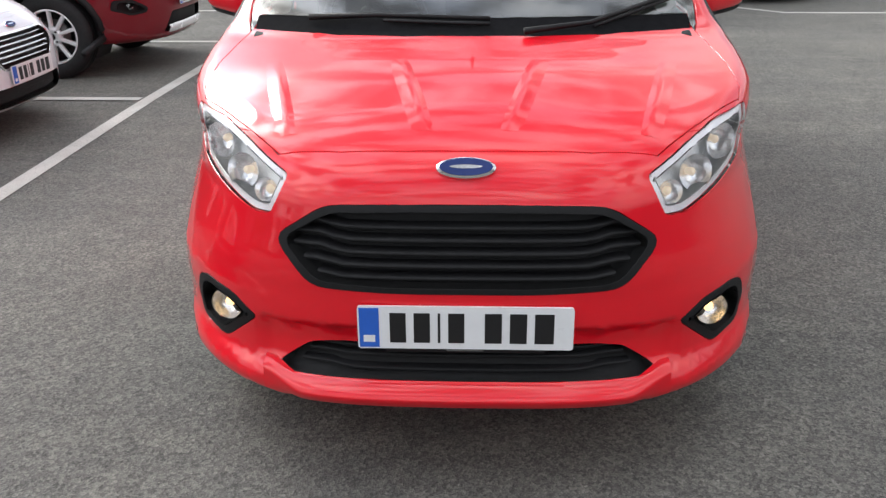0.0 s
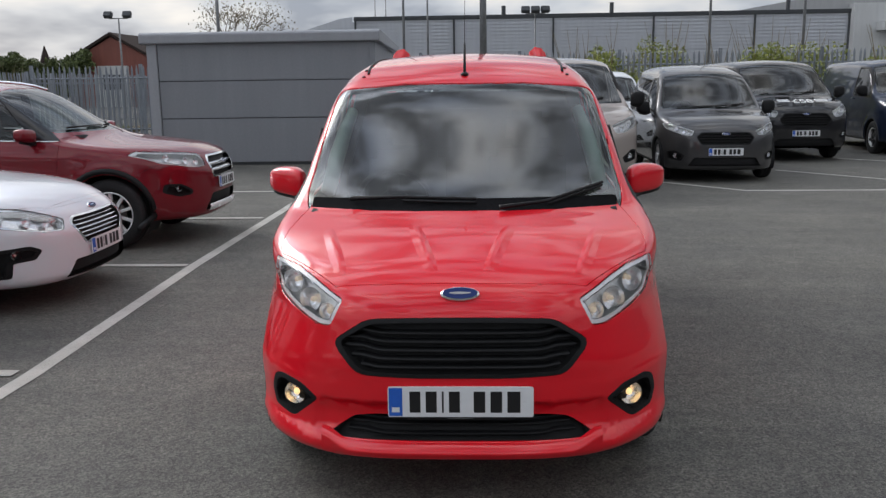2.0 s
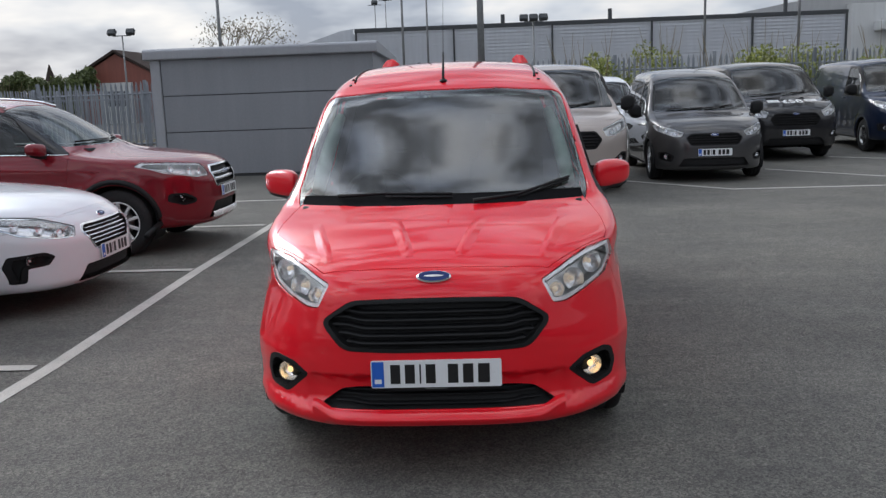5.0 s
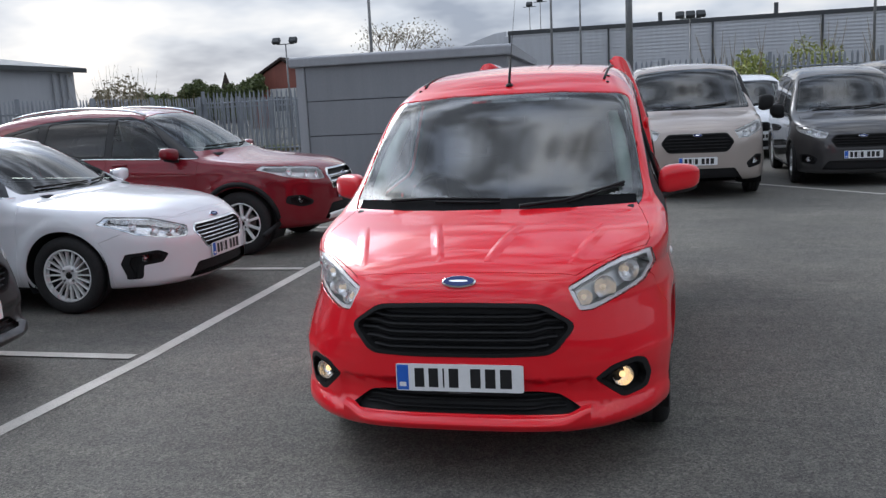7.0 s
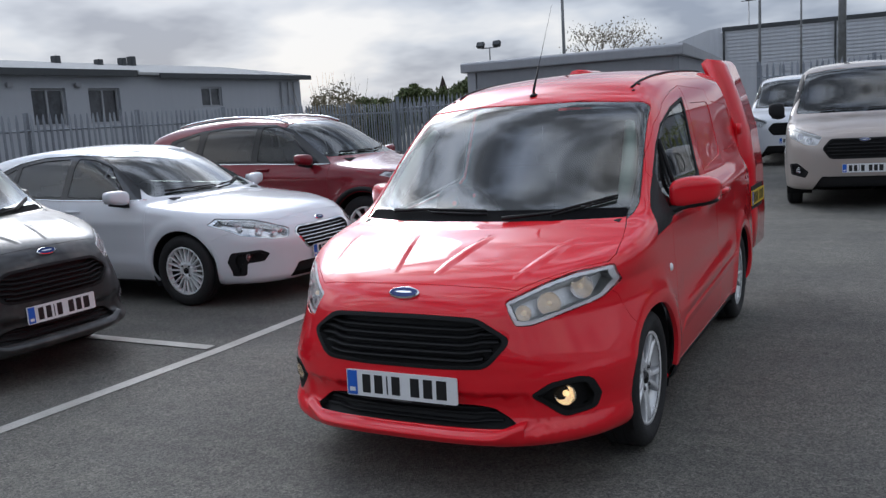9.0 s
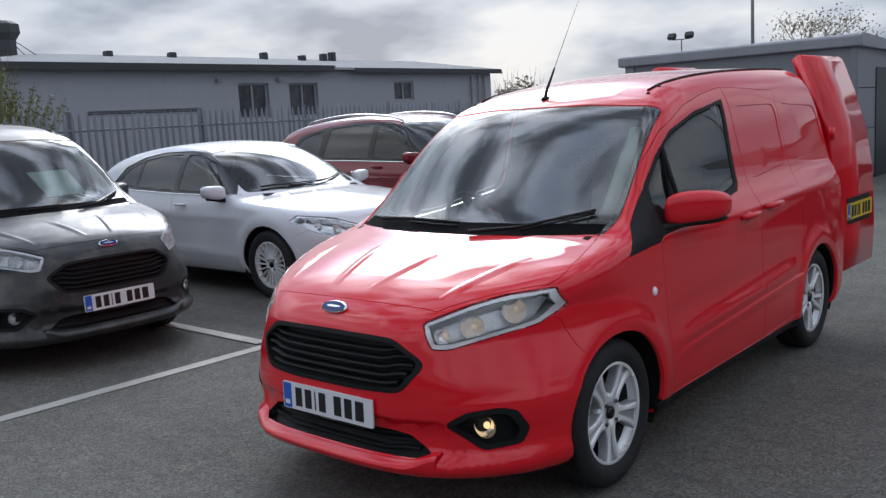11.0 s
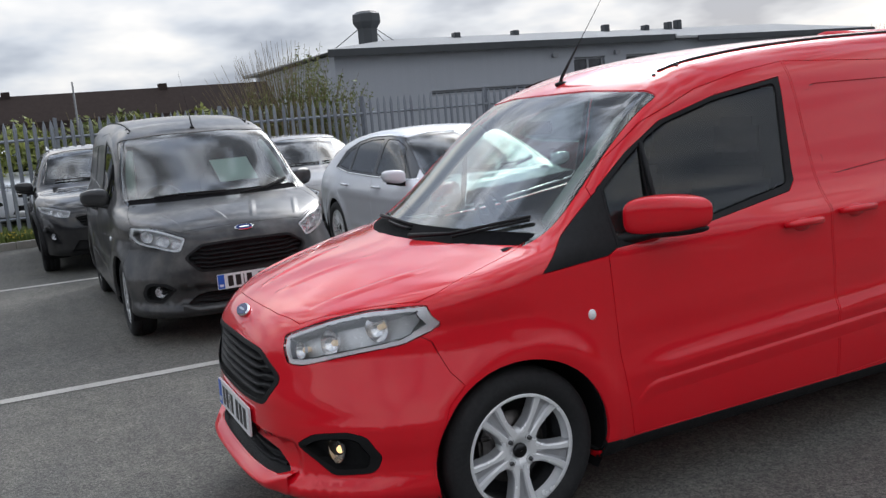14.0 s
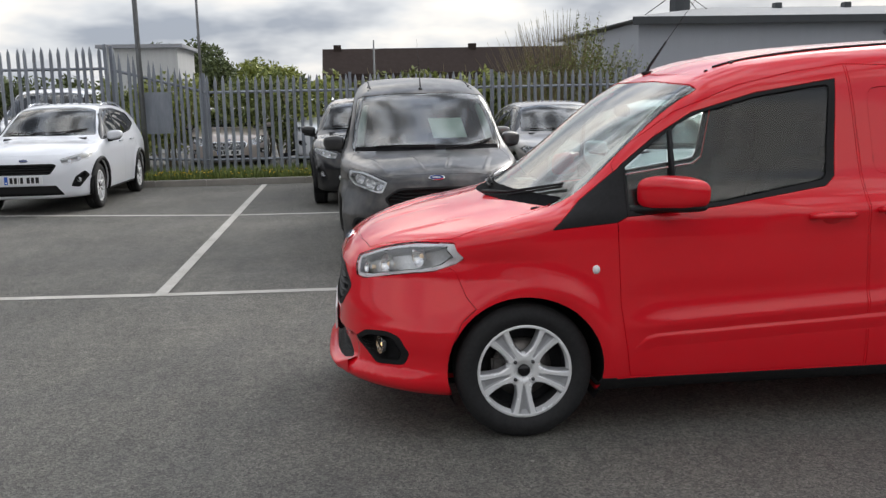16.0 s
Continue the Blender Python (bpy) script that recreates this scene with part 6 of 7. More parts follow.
    if "cladding" in spec:
        for hy in spec["hubs"]:
            for s in (1, -1):
                pts = []
                for t in np.linspace(-0.25, math.pi + 0.25, 22):
                    q, n = sh.on(hy + (spec["arch"] + 0.028) * math.cos(t), max(0.24, spec["arch"] * 0.93 + (spec["arch"] + 0.024) * math.sin(t)), "side", (s * 1.2, 0.2))
                    pts.append(q + n * 0.002)
                part("arch_cladding", tube(pts, 0.030, 6), PLASTIC, v, "black plastic wheel arch trim", True)
    if van:
        part("bulkhead", prism([(-0.72, 0.3), (0.72, 0.3), (0.72, dash_z + 0.1), (0.60, spec["height"] - 0.2), (-0.60, spec["height"] - 0.2), (-0.72, dash_z + 0.1)], "y", screen_y + 1.62, screen_y + 1.66), LINER, v)
    else:
        part("rear_seat", box(-0.58, 0.58, screen_y + 1.75, screen_y + 1.95, dash_z - 0.5, dash_z + 0.12, 0.06), SEAT_CLOTH, v, "", True)
    return v, sh


def repainted(ob, m, old, paint, label, deep=True):
    """A copy of a vehicle in another paint."""
    c = copy_thing(ob, m)
    for o in (c, *c.children_recursive):
        if o.type == "MESH" and o.data.materials and o.data.materials[0] == old:
            o.material_slots[0].link = "OBJECT"
            o.material_slots[0].material = paint
    c["label"] = label
    return c


def facing(x, y, turn):
    """The pose of a vehicle whose nose is at x, y; turn 0 looks along -y, 90 along +x."""
    return pose(x, y, 0, 0, 0, turn)


van_grey, _ = courier("van", GREY_PAINT, ("dusty dark grey compact van with price card", "van", "parked vehicles"), facing(-3.005, 2.735, 90), False, False, 0.041, True)
focus, _ = dressed(FOCUS, WHITE_PAINT, ("white five-door hatchback with multi-spoke alloys", "car", "parked vehicles"), facing(-2.80, 5.50, 90), 0.415, 0.685, (0.97, 1.62, 0.985), 0.95, 1.28)
kuga, _ = dressed(KUGA, MAROON, ("dark red metallic SUV with silver roof rails", "car", "parked vehicles"), facing(-2.60, 8.13, 90), 0.60, 0.80, (0.98, 1.66, 1.13), 1.12, 1.25, rails=True)
fiesta, _ = dressed(FIESTA, WHITE_PAINT, ("white crossover hatchback with black grille", "car", "parked vehicles"), facing(-8.28, -2.60, 90) @ Matrix.Diagonal((1.0, 0.97, 1.055, 1.0)), 0.47, 0.72, (0.93, 1.48, 1.01), 1.0, 1.08, rails=True)
custom, _ = dressed(CUSTOM, SILVER_PAINT, ("champagne silver panel van with black grille", "van", "parked vehicles"), facing(1.45, 11.22, 3), 0.545, 0.90, (1.12, 1.28, 1.30), 1.22, 0.95, van=True)
connect, _ = dressed(CONNECT, CHARCOAL, ("charcoal grey compact crew van", "van", "parked vehicles"), facing(3.84, 12.42, -1.5), 0.48, 0.745, (1.03, 1.52, 1.12), 1.10, 1.08, van=True)
black_van = repainted(custom, facing(6.25, 15.75, 2), SILVER_PAINT, BLACK_PAINT, "black panel van with white lettering on its bonnet")


def lettering(parent, text, c, size, mat, tilt):
    cu = bpy.data.curves.new("lettering", "FONT")
    cu.body, cu.size, cu.align_x, cu.extrude = text, size, "CENTER", 0.003
    tmp = bpy.data.objects.new("lettering", cu)
    me = bpy.data.meshes.new_from_object(tmp)
    bpy.data.objects.remove(tmp)
    me.materials.append(mat)
    o = new("lettering", me)
    o.parent = parent
    o.matrix_basis = pose(*c, tilt, 0, 0)
    return o


lettering(black_van, "\u00a358", (0.0, 0.215, 1.112), 0.27, PLATE_WHITE, 17)
for x in (-0.36, 0.36):
    for z in (0.0, 0.05, 0.10):
        o = part("lettering_bar", box(x - 0.11, x + 0.11, 0, 0.03, 0, 0.006), PLATE_WHITE, black_van)
        o.matrix_basis = pose(0, 0.25 + z, 1.128 + z * 0.29, 17, 0, 0)
repainted(custom, facing(9.15, 16.55, -4), SILVER_PAINT, BLUE_PAINT, "navy blue panel van in the far row")
repainted(custom, facing(-0.15, 18.9, 2), SILVER_PAINT, WHITE_PAINT, "white panel van with black grille")
repainted(connect, facing(3.05, 18.2, 0), CHARCOAL, WHITE_PAINT, "white compact van parked in the back row")
repainted(fiesta, facing(-7.95, 2.27, 90), WHITE_PAINT, BLACK_PAINT, "black hatchback parked behind the grey van")
repainted(focus, facing(-8.15, 5.45, 90), WHITE_PAINT, MOND_PAINT, "stone grey car parked in the second row")
repainted(focus, facing(-15.6, -0.75, 96), WHITE_PAINT, SILVER_PAINT, "silver car parked beyond the fence")
repainted(kuga, facing(-15.7, 1.6, 92), MAROON, WHITE_PAINT, "white SUV parked beyond the fence")
repainted(custom, facing(-15.4, -5.0, 90), SILVER_PAINT, WHITE_PAINT, "white panel van parked beyond the fence")
repainted(focus, facing(-15.8, 24.0, 70), WHITE_PAINT, WHITE_PAINT, "white car parked beyond the fence")


# ---- ground and markings ----
def slab(name, bm, mat, label, category, kind="structure"):
    me = bpy.data.meshes.new(name)
    bm.to_mesh(me)
    bm.free()
    me.materials.append(mat)
    return tagged(new(name, me), label, category, "", kind)


bm = bmesh.new()
bmesh.ops.create_grid(bm, x_segments=1, y_segments=1, size=400)
slab("ground", bm, ASPHALT, "dark grey worn asphalt car park surface", "ground")


def line_strip(pts, w=0.10, lift=0.004):
    """A painted line of even width through points on the ground."""
    bm = bmesh.new()
    rows = []
    for i, p in enumerate(pts):
        a, b = Vector(pts[max(i - 1, 0)]), Vector(pts[min(i + 1, len(pts) - 1)])
        d = (b - a).normalized()
        n = Vector((-d.y, d.x)) * w / 2
        rows.append([bm.verts.new((p[0] + n.x, p[1] + n.y, lift)), bm.verts.new((p[0] - n.x, p[1] - n.y, lift))])
    for a, b in zip(rows, rows[1:]):
        bm.faces.new((a[0], a[1], b[1], b[0]))
    bmesh.ops.recalc_face_normals(bm, faces=bm.faces)
    for f in bm.faces:
        if f.normal.z < 0:
            f.normal_flip()
    return slab("parking_line", bm, ROADPAINT, "worn white painted parking bay line", "line")


line_strip([(-3.05, -6.0), (-2.66, -0.81), (-2.56, 0.44), (-2.43, 3.5), (-2.47, 6.45), (-2.43, 9.57), (-2.40, 13.2)], 0.105)
for y0, y1, x1 in ((0.44, 0.36, -12.05), (3.52, 3.60, -7.6), (6.46, 6.56, -7.6), (9.23, 9.30, -7.6), (11.85, 11.92, -7.4)):
    line_strip([(-2.53, y0), (x1, y1)], 0.10, 0.008)
line_strip([(-8.9, -5.5), (-8.33, -2.93), (-7.56, 0.41), (-7.35, 3.6), (-7.4, 11.9)], 0.10)
line_strip([(2.0, 13.75), (2.56, 13.1), (3.87, 11.51), (6.24, 11.41), (13.0, 11.2)], 0.10)
line_strip([(5.22, 14.31), (6.68, 12.36), (7.35, 11.45)], 0.10, 0.008)
line_strip([(7.15, 16.47), (8.14, 15.51), (10.2, 13.4)], 0.10)

# ---- kerb, verge and palisade fence ----
kerb = thing("kerb", "weathered concrete kerb along the verge", "kerb", "", "structure")
stone = box(-0.07, 0.07, -0.456, 0.456, -0.07, 0.07, 0.012)
me_k = bpy.data.meshes.new("kerb_stone")
stone.to_mesh(me_k); stone.free(); me_k.materials.append(KERBSTONE)
for k in range(30):
    o = new("kerb_stone", me_k)
    o.location = (-12.19, -9 + 0.46 + k * 0.92, 0.045)
    o.parent = kerb
slab("verge", box(-14.6, -12.262, -9, 46, -0.05, 0.10), SOIL, "grass verge soil behind the kerb", "ground")


def blades(name, n, area, h, mat, label, seed, z=0.10):
    """Grass as many bent blades in one mesh."""
    rnd = np.random.default_rng(seed)
    vs, fs = [], []
    for i in range(n):
        x, y = rnd.uniform(area[0], area[1]), rnd.uniform(area[2], area[3])
        a, hh, w = rnd.uniform(0, 6.283), h * rnd.uniform(0.4, 1.25), rnd.uniform(0.006, 0.013)
        dx, dy = math.cos(a), math.sin(a)
        l = rnd.uniform(0.1, 0.55) * hh
        b = len(vs)
        vs += [(x - dy * w, y + dx * w, z), (x + dy * w, y - dx * w, z), (x + dy * w * 0.6 + dx * l * 0.4, y - dx * w * 0.6 + dy * l * 0.4, z + hh * 0.6), (x - dy * w * 0.6 + dx * l * 0.4, y + dx * w * 0.6 + dy * l * 0.4, z + hh * 0.6), (x + dx * l, y + dy * l, z + hh)]
        fs += [(b, b + 1, b + 2, b + 3), (b + 3, b + 2, b + 4)]
    me = bpy.data.meshes.new(name)
    me.from_pydata(vs, [], fs)
    me.materials.append(mat)
    return tagged(new(name, me), label, "grass", "", "stuff")


blades("grass", 26000, (-14.2, -12.27, -4.5, 8.0), 0.15, GRASS, "rough green spring grass with dandelions on the verge", 3)
blades("grass", 9000, (-14.2, -12.27, 8.0, 30.0), 0.16, GRASS, "rough green grass along the fence foot", 4)
rnd = np.random.default_rng(8)
bm = bmesh.new()
for k in range(230):
    c = (rnd.uniform(-13.1, -12.4), rnd.choice([rnd.uniform(-2.5, 3.0), rnd.normal(1.2, 0.6), rnd.normal(-1.4, 0.4)]), 0.10 + rnd.uniform(0.05, 0.13))
    bmesh.ops.create_icosphere(bm, subdivisions=1, radius=rnd.uniform(0.014, 0.024), matrix=Matrix.LocRotScale(c, None, (1, 1, 0.5)))
slab("dandelion_flowers", bm, DANDELION, "yellow dandelion heads in the grass", "flower", "stuff")


def pale_mesh(name, h, w=0.066):
    """A palisade pale: folded section with a pointed, splayed head."""
    bm = bmesh.new()
    prof = [(-w / 2, 0.0), (-w / 4, 0.018), (w / 4, 0.018), (w / 2, 0.0)]
    rows = []
    for z, k in ((0.0, 1.0), (h - 0.13, 1.0), (h - 0.06, 0.62), (h, 0.06)):
        rows.append([bm.verts.new((p[1] - (0.012 if z > h - 0.07 else 0), p[0] * k, z)) for p in prof] + [bm.verts.new((p[1] - 0.005, p[0] * k, z)) for p in prof[::-1]])
    for a, b in zip(rows, rows[1:]):
        for i in range(8):
            bm.faces.new((a[i], a[(i + 1) % 8], b[(i + 1) % 8], b[i]))
    bmesh.ops.recalc_face_normals(bm, faces=bm.faces)
    me = bpy.data.meshes.new(name)
    bm.to_mesh(me); bm.free(); me.materials.append(GALV)
    return me


def palisade(p0, p1, h0, h1, z, spacing, label, singles=300, skip=0):
    """A run of palisade fence from p0 to p1, its height going from h0 to h1."""
    f = thing("palisade_fence", label, "fence", "palisade fences", "structure")
    a, b = Vector(p0), Vector(p1)
    d = b - a
    n = int(d.length / spacing)
    turn = math.atan2(d.y, d.x) - math.pi / 2
    base = pale_mesh("pale", 1.0) if h0 != h1 else pale_mesh("pale", h0)
    rnd = np.random.default_rng(int(abs(a.x * 7 + a.y * 13)) + 1)
    joined = []
    for k in range(n):
        t = (k + 0.5) / n
        q = a + d * t
        h = h0 + (h1 - h0) * t
        m = Matrix.LocRotScale((q.x, q.y, z), Euler((rnd.normal(0, 0.006), rnd.normal(0, 0.006), turn)), (1, 1, h if h0 != h1 else 1 + rnd.normal(0, 0.003)))
        if k < singles:
            o = new("pale", base)
            o.matrix_basis = m
            o.parent = f
        else:
            joined.append(m)
    if joined:
        bm = bmesh.new()
        for m in joined:
            k0 = len(bm.verts)
            bm.from_mesh(base)
            bm.verts.ensure_lookup_table()
            bmesh.ops.transform(bm, matrix=m, verts=bm.verts[k0:])
        o = part("pale_run", bm, GALV, f)
        o["kind"] = "stuff"
    nx = Vector((d.y, -d.x)).normalized() * -0.03
    for frac in (0.16, 0.84):
        bm = bmesh.new()
        za, zb = z + h0 * frac, z + h1 * frac
        q0, q1 = a + nx, b + nx
        tube([(q0.x, q0.y, za), (q1.x, q1.y, zb)], 0.028, 4, bm)
        part("rail", bm, GALV, f)
    posts = max(2, int(d.length / 2.75) + 1)
    for k in range(posts):
        q = a + d * (k / (posts - 1)) + nx * 2.6
        h = h0 + (h1 - h0) * k / (posts - 1)
        part("post", box(q.x - 0.05, q.x + 0.05, q.y - 0.03, q.y + 0.03, 0, z + h * 1.02, 0.004), GALV, f)
    return f


palisade((-13.3, -0.85), (-13.3, 45.0), 1.95, 1.95, 0.09, 0.152, "grey galvanised steel palisade fence on the verge", 300)
palisade((-13.25, -2.55), (-13.3, -0.85), 2.50, 1.97, 0.09, 0.118, "close-set stretch of palisade fence stepping down")
palisade((-13.0, -9.0), (-13.0, -2.6), 2.52, 2.52, 0.09, 0.152, "tall grey palisade fence behind the white hatchback")
palisade((-1.6, 24.8), (30.0, 24.8), 2.40, 2.40, 0.0, 0.155, "grey palisade fence behind the row of vans", 200)
palisade((-13.2, 24.8), (-6.6, 24.8), 2.2, 2.2, 0.0, 0.155, "grey palisade fence beside the shed")
slab("fence_sheet", box(-13.22, -13.20, -2.05, -1.45, 0.95, 1.75), GALV, "grey metal sheet fixed to the fence", "panel", "structure")

# ---- the grey panelled shed ----
shed = thing("shed", "grey flat-roofed shed with horizontal cladding panels", "shed", "", "", pose(-4.2, 16.35, 0))
part("shed_core", box(-2.22, 2.22, 0.03, 4.0, 0, 2.36), DARK_TRIM, shed)
for z0, z1 in ((0.06, 0.93), (0.945, 1.665), (1.68, 2.40)):
    part("cladding_panel", box(-2.06, 2.14, 0.0, 0.05, z0, z1, 0.008), SHED_GREY, shed)
    part("cladding_panel", box(2.20, 2.25, 0.1, 3.95, z0, z1, 0.008), SHED_GREY, shed)
part("corner_post", box(-2.27, -2.07, -0.03, 0.12, 0, 2.42, 0.012), SHED_TRIM, shed)
part("corner_post", box(2.14, 2.26, -0.02, 0.10, 0, 2.42, 0.012), SHED_GREY, shed)
bm = prism(rounded([(-0.12, 2.40), (4.15, 2.30), (4.15, 2.44), (0.25, 2.62), (-0.05, 2.62), (-0.12, 2.58)], 0.03), "x", -2.38, 2.36, None, 0.01)
part("roof", bm, SHED_TRIM, shed, "pale grey folded roof edge")
part("door_frame", box(2.245, 2.27, 1.2, 2.6, 0.0, 2.05, 0.01), DARK_TRIM, shed)

# ---- the long low building beyond the fence ----
bld = thing("long_building", "long single-storey grey rendered building with felt roof", "building", "", "", Matrix.Translation((2.2, -0.55, 1.535)) @ Matrix.Scale(1.735, 4) @ pose(-24.2, 0.55, -1.535))


def opening_wall(y0, y1, z1, holes, x=0.0):
    """A wall along y with windows cut through it, as one mesh of blocks."""
    bm = bmesh.new()
    ys = sorted({y0, y1, *[h[0] for h in holes], *[h[1] for h in holes]})
    for a, b in zip(ys, ys[1:]):
        hs = [h for h in holes if h[0] <= a and h[1] >= b]
        z = 0.0
        for h in sorted(hs, key=lambda q: q[2]):
            box(x - 0.25, x, a, b, z, h[2], 0, bm)
            z = h[3]
        box(x - 0.25, x, a, b, z, z1, 0, bm)
    bmesh.ops.remove_doubles(bm, verts=bm.verts, dist=1e-4)
    return bm


# two windows, then a long thin louvre strip filled with the same dark pane
HOLES_A = [(17.9, 19.19, 1.95, 3.15), (20.1, 21.45, 1.95, 3.15), (12.5, 16.4, 2.20, 2.37)]
HOLES_B = [(25.56, 26.73, 2.42, 3.20)]
part("wall", opening_wall(9.4, 22.0, 3.66, HOLES_A), RENDER_GREY, bld)
part("wall", opening_wall(22.0, 32.0, 3.58, HOLES_B, -0.04), RENDER_GREY, bld)
part("end_wall", box(-9.0, -0.26, 31.75, 32.0, 0, 3.55), RENDER_GREY, bld)
part("end_wall", box(-9.0, -0.26, 9.4, 9.65, 0, 3.62), RENDER_GREY, bld)
bm = prism([(0.35, 3.67), (0.35, 3.75), (-5.0, 4.50), (-10.0, 3.8), (-10.0, 3.7)], "y", 9.1, 22.1)
for q in bm.verts:
    if q.co.y < 10 and q.co.z > 4.2:
        q.co.y = 13.5
part("roof", bm, ROOF_FELT, bld, "grey felt roof")
part("roof", prism([(0.30, 3.60), (0.30, 3.68), (-5.0, 4.48), (-10.0, 3.7), (-10.0, 3.6)], "y", 22.1, 32.4), ROOF_FELT, bld, "grey felt roof")
part("fascia", box(0.35, 0.39, 9.1, 22.0, 3.52, 3.74, 0.01), DARK_TRIM, bld, "dark fascia board")
part("fascia", box(0.30, 0.34, 23.1, 32.4, 3.48, 3.67, 0.01), DARK_TRIM, bld, "dark fascia board")
for y0, y1, z0, z1 in HOLES_A + HOLES_B:
    w = part("window", box(-0.20, -0.17, y0, y1, z0, z1), DARK_WINDOW, bld, "dark window or louvre pane")
    for a, b, c, d in ((y0, y0 + 0.07, z0, z1), (y1 - 0.07, y1, z0, z1), (y0 + 0.07, y1 - 0.07, z1 - 0.07, z1), (y0 + 0.07, y1 - 0.07, z0, z0 + 0.07)):
        part("window_frame", box(-0.17, -0.12, a, b, c, d), SHED_TRIM, w)
    if y1 - y0 < 2:
        part("window_frame", box(-0.17, -0.12, (y0 + y1) / 2 - 0.035, (y0 + y1) / 2 + 0.035, z0 + 0.07, z1 - 0.07), SHED_TRIM, w)
for y in (19.55, 17.0, 30.5, 31.0, 31.4):
    part("wall_lamp" if y < 22 else "downpipe", box(0.0, 0.14, y, y + 0.22, 3.18, 3.32, 0.02) if y < 22 else tube([(0.06, y, 0), (0.06, y, 3.4)], 0.05, 8), SHED_TRIM, bld)
stack = part("flue", tube([(-4.0, 12.15, 4.1), (-4.0, 12.15, 4.78)], 0.36, 8), DARK_TRIM, bld, "dark octagonal metal flue")
part("flue_cowl", tube([(-4.0, 12.15, 4.78), (-4.0, 12.15, 5.0), (-4.0, 12.15, 5.26), (-4.0, 12.15, 5.36)], [0.37, 0.52, 0.50, 0.32], 8), DARK_TRIM, stack)
for dy in (-1.3, 1.3, 0.8):
    part("guy_wire", tube([(-4.0, 12.15, 5.0), (-4.0, 12.15 + dy, 4.12)], 0.015, 4), DARK_TRIM, stack)
for y, h in ((15.5, 0.15), (18.0, 0.15), (22.2, 0.28), (24.2, 0.15), (25.4, 0.3), (25.9, 0.42)):
    part("roof_vent", box(-4.2, -3.9, y, y + 0.24, 4.25, 4.45 + h * 0.6, 0.02), DARK_TRIM, bld)

# ---- far buildings ----
wh = thing("warehouse", "long grey corrugated metal warehouse", "building", "", "", pose(0, 58, 0))
bm = bmesh.new()
for k in range(26):
    z = k * 0.22
    box(-8.0, 24.0, -0.06, 0.0, z + 0.03, z + 0.17, 0.02, bm)
o = part("cladding_ribs", bm, WAREHOUSE, wh)
o["kind"] = "stuff"
part("wall", box(-8.0, 24.0, 0.0, 0.3, 0, 5.72), WAREHOUSE, wh)
part("parapet", box(-8.1, 24.1, -0.14, 0.3, 5.66, 5.92, 0.02), DARK_TRIM, wh)
part("side_wall", prism([(0.0, 0.0), (18.0, 0.0), (18.0, 4.6), (9.0, 6.6), (0.0, 5.6)], "x", -8.3, -8.0), WAREHOUSE, wh)
part("gable", prism([(-11.5, 0), (-8.35, 0), (-8.35, 6.0), (-9.2, 5.9), (-11.5, 5.2)], "y", 1.0, 1.3), WAREHOUSE, wh)
for x in (-8.0, -1.5, 5.0, 11.5, 18.0, 24.0):
    part("downpipe", box(x - 0.06, x + 0.06, -0.16, -0.07, 0, 5.7), DARK_TRIM, wh)
for x, h in ((1.8, 0.7), (9.0, 0.8), (20.6, 1.0)):
    part("roof_vent", tube([(x, 1.5, 5.8), (x, 1.5, 5.9 + h)], 0.14, 8), DARK_TRIM, wh)
hall = thing("white_hall", "pale grey clad hall with curved roof behind", "building", "", "", pose(0, 62, 0))
part("wall", box(26.0, 60.0, 0, 10, 0, 6.6), WHITE_CLAD, hall)
part("roof", prism([(16.0, 5.9), (22.0, 6.9), (27.0, 7.6), (60.0, 7.6), (60.0, 6.5), (16.0, 5.6)], "y", 1.0, 12.0), ROOF_FELT, hall)
part("door", box(29.0, 36.0, -0.05, 0.02, 0, 4.6), DARK_TRIM, hall)
part("canopy", box(27.5, 60.0, -1.4, 0.0, 4.7, 5.3, 0.03), WHITE_CLAD, hall)

house = thing("brick_house", "red brick house with tiled gable roof", "building", "", "", pose(-29.0, 70, 0))
part("wall", prism([(-3.6, 0), (2.6, 0), (2.6, 3.9), (-0.5, 5.6), (-3.6, 3.9)], "y", 0, 8), BRICK_RED, house)
part("roof", prism([(-4.0, 3.75), (-0.5, 5.72), (3.0, 3.75), (3.0, 3.95), (-0.5, 5.95), (-4.0, 3.95)], "y", -0.3, 8.2), TILE_ROOF, house)
part("bay", box(-1.6, 0.8, -0.5, 0.0, 0, 3.3, 0.02), WHITE_CLAD, house)
w = part("window", box(-1.2, 0.4, -0.56, -0.5, 1.4, 2.6), DARK_WINDOW, house)
terrace = thing("terrace", "long low dark-roofed brick terrace", "building", "", "", pose(-42.0, 0, 0))
part("wall", box(-6.0, 0.0, 1.0, 14.0, 0, 2.9), TILE_ROOF, terrace)
part("roof", prism([(0.4, 2.3), (-2.4, 4.30), (-5.2, 2.3), (-5.2, 2.1), (0.4, 2.1)], "y", 0.6, 14.3), TILE_ROOF, terrace)
for y in (1.2, 8.6):
    part("chimney", box(-2.7, -2.2, y, y + 0.4, 4.1, 4.5), TILE_ROOF, terrace)
pale = thing("pale_cabin", "pale low cabin beyond the fence", "building", "", "", pose(-24.0, -4.4, 0))
part("wall", box(-3.0, 0.0, -1.1, 1.1, 0, 3.25), WHITE_CLAD, pale)
part("roof", box(-3.2, 0.2, -1.3, 1.3, 3.25, 3.36), SHED_TRIM, pale)


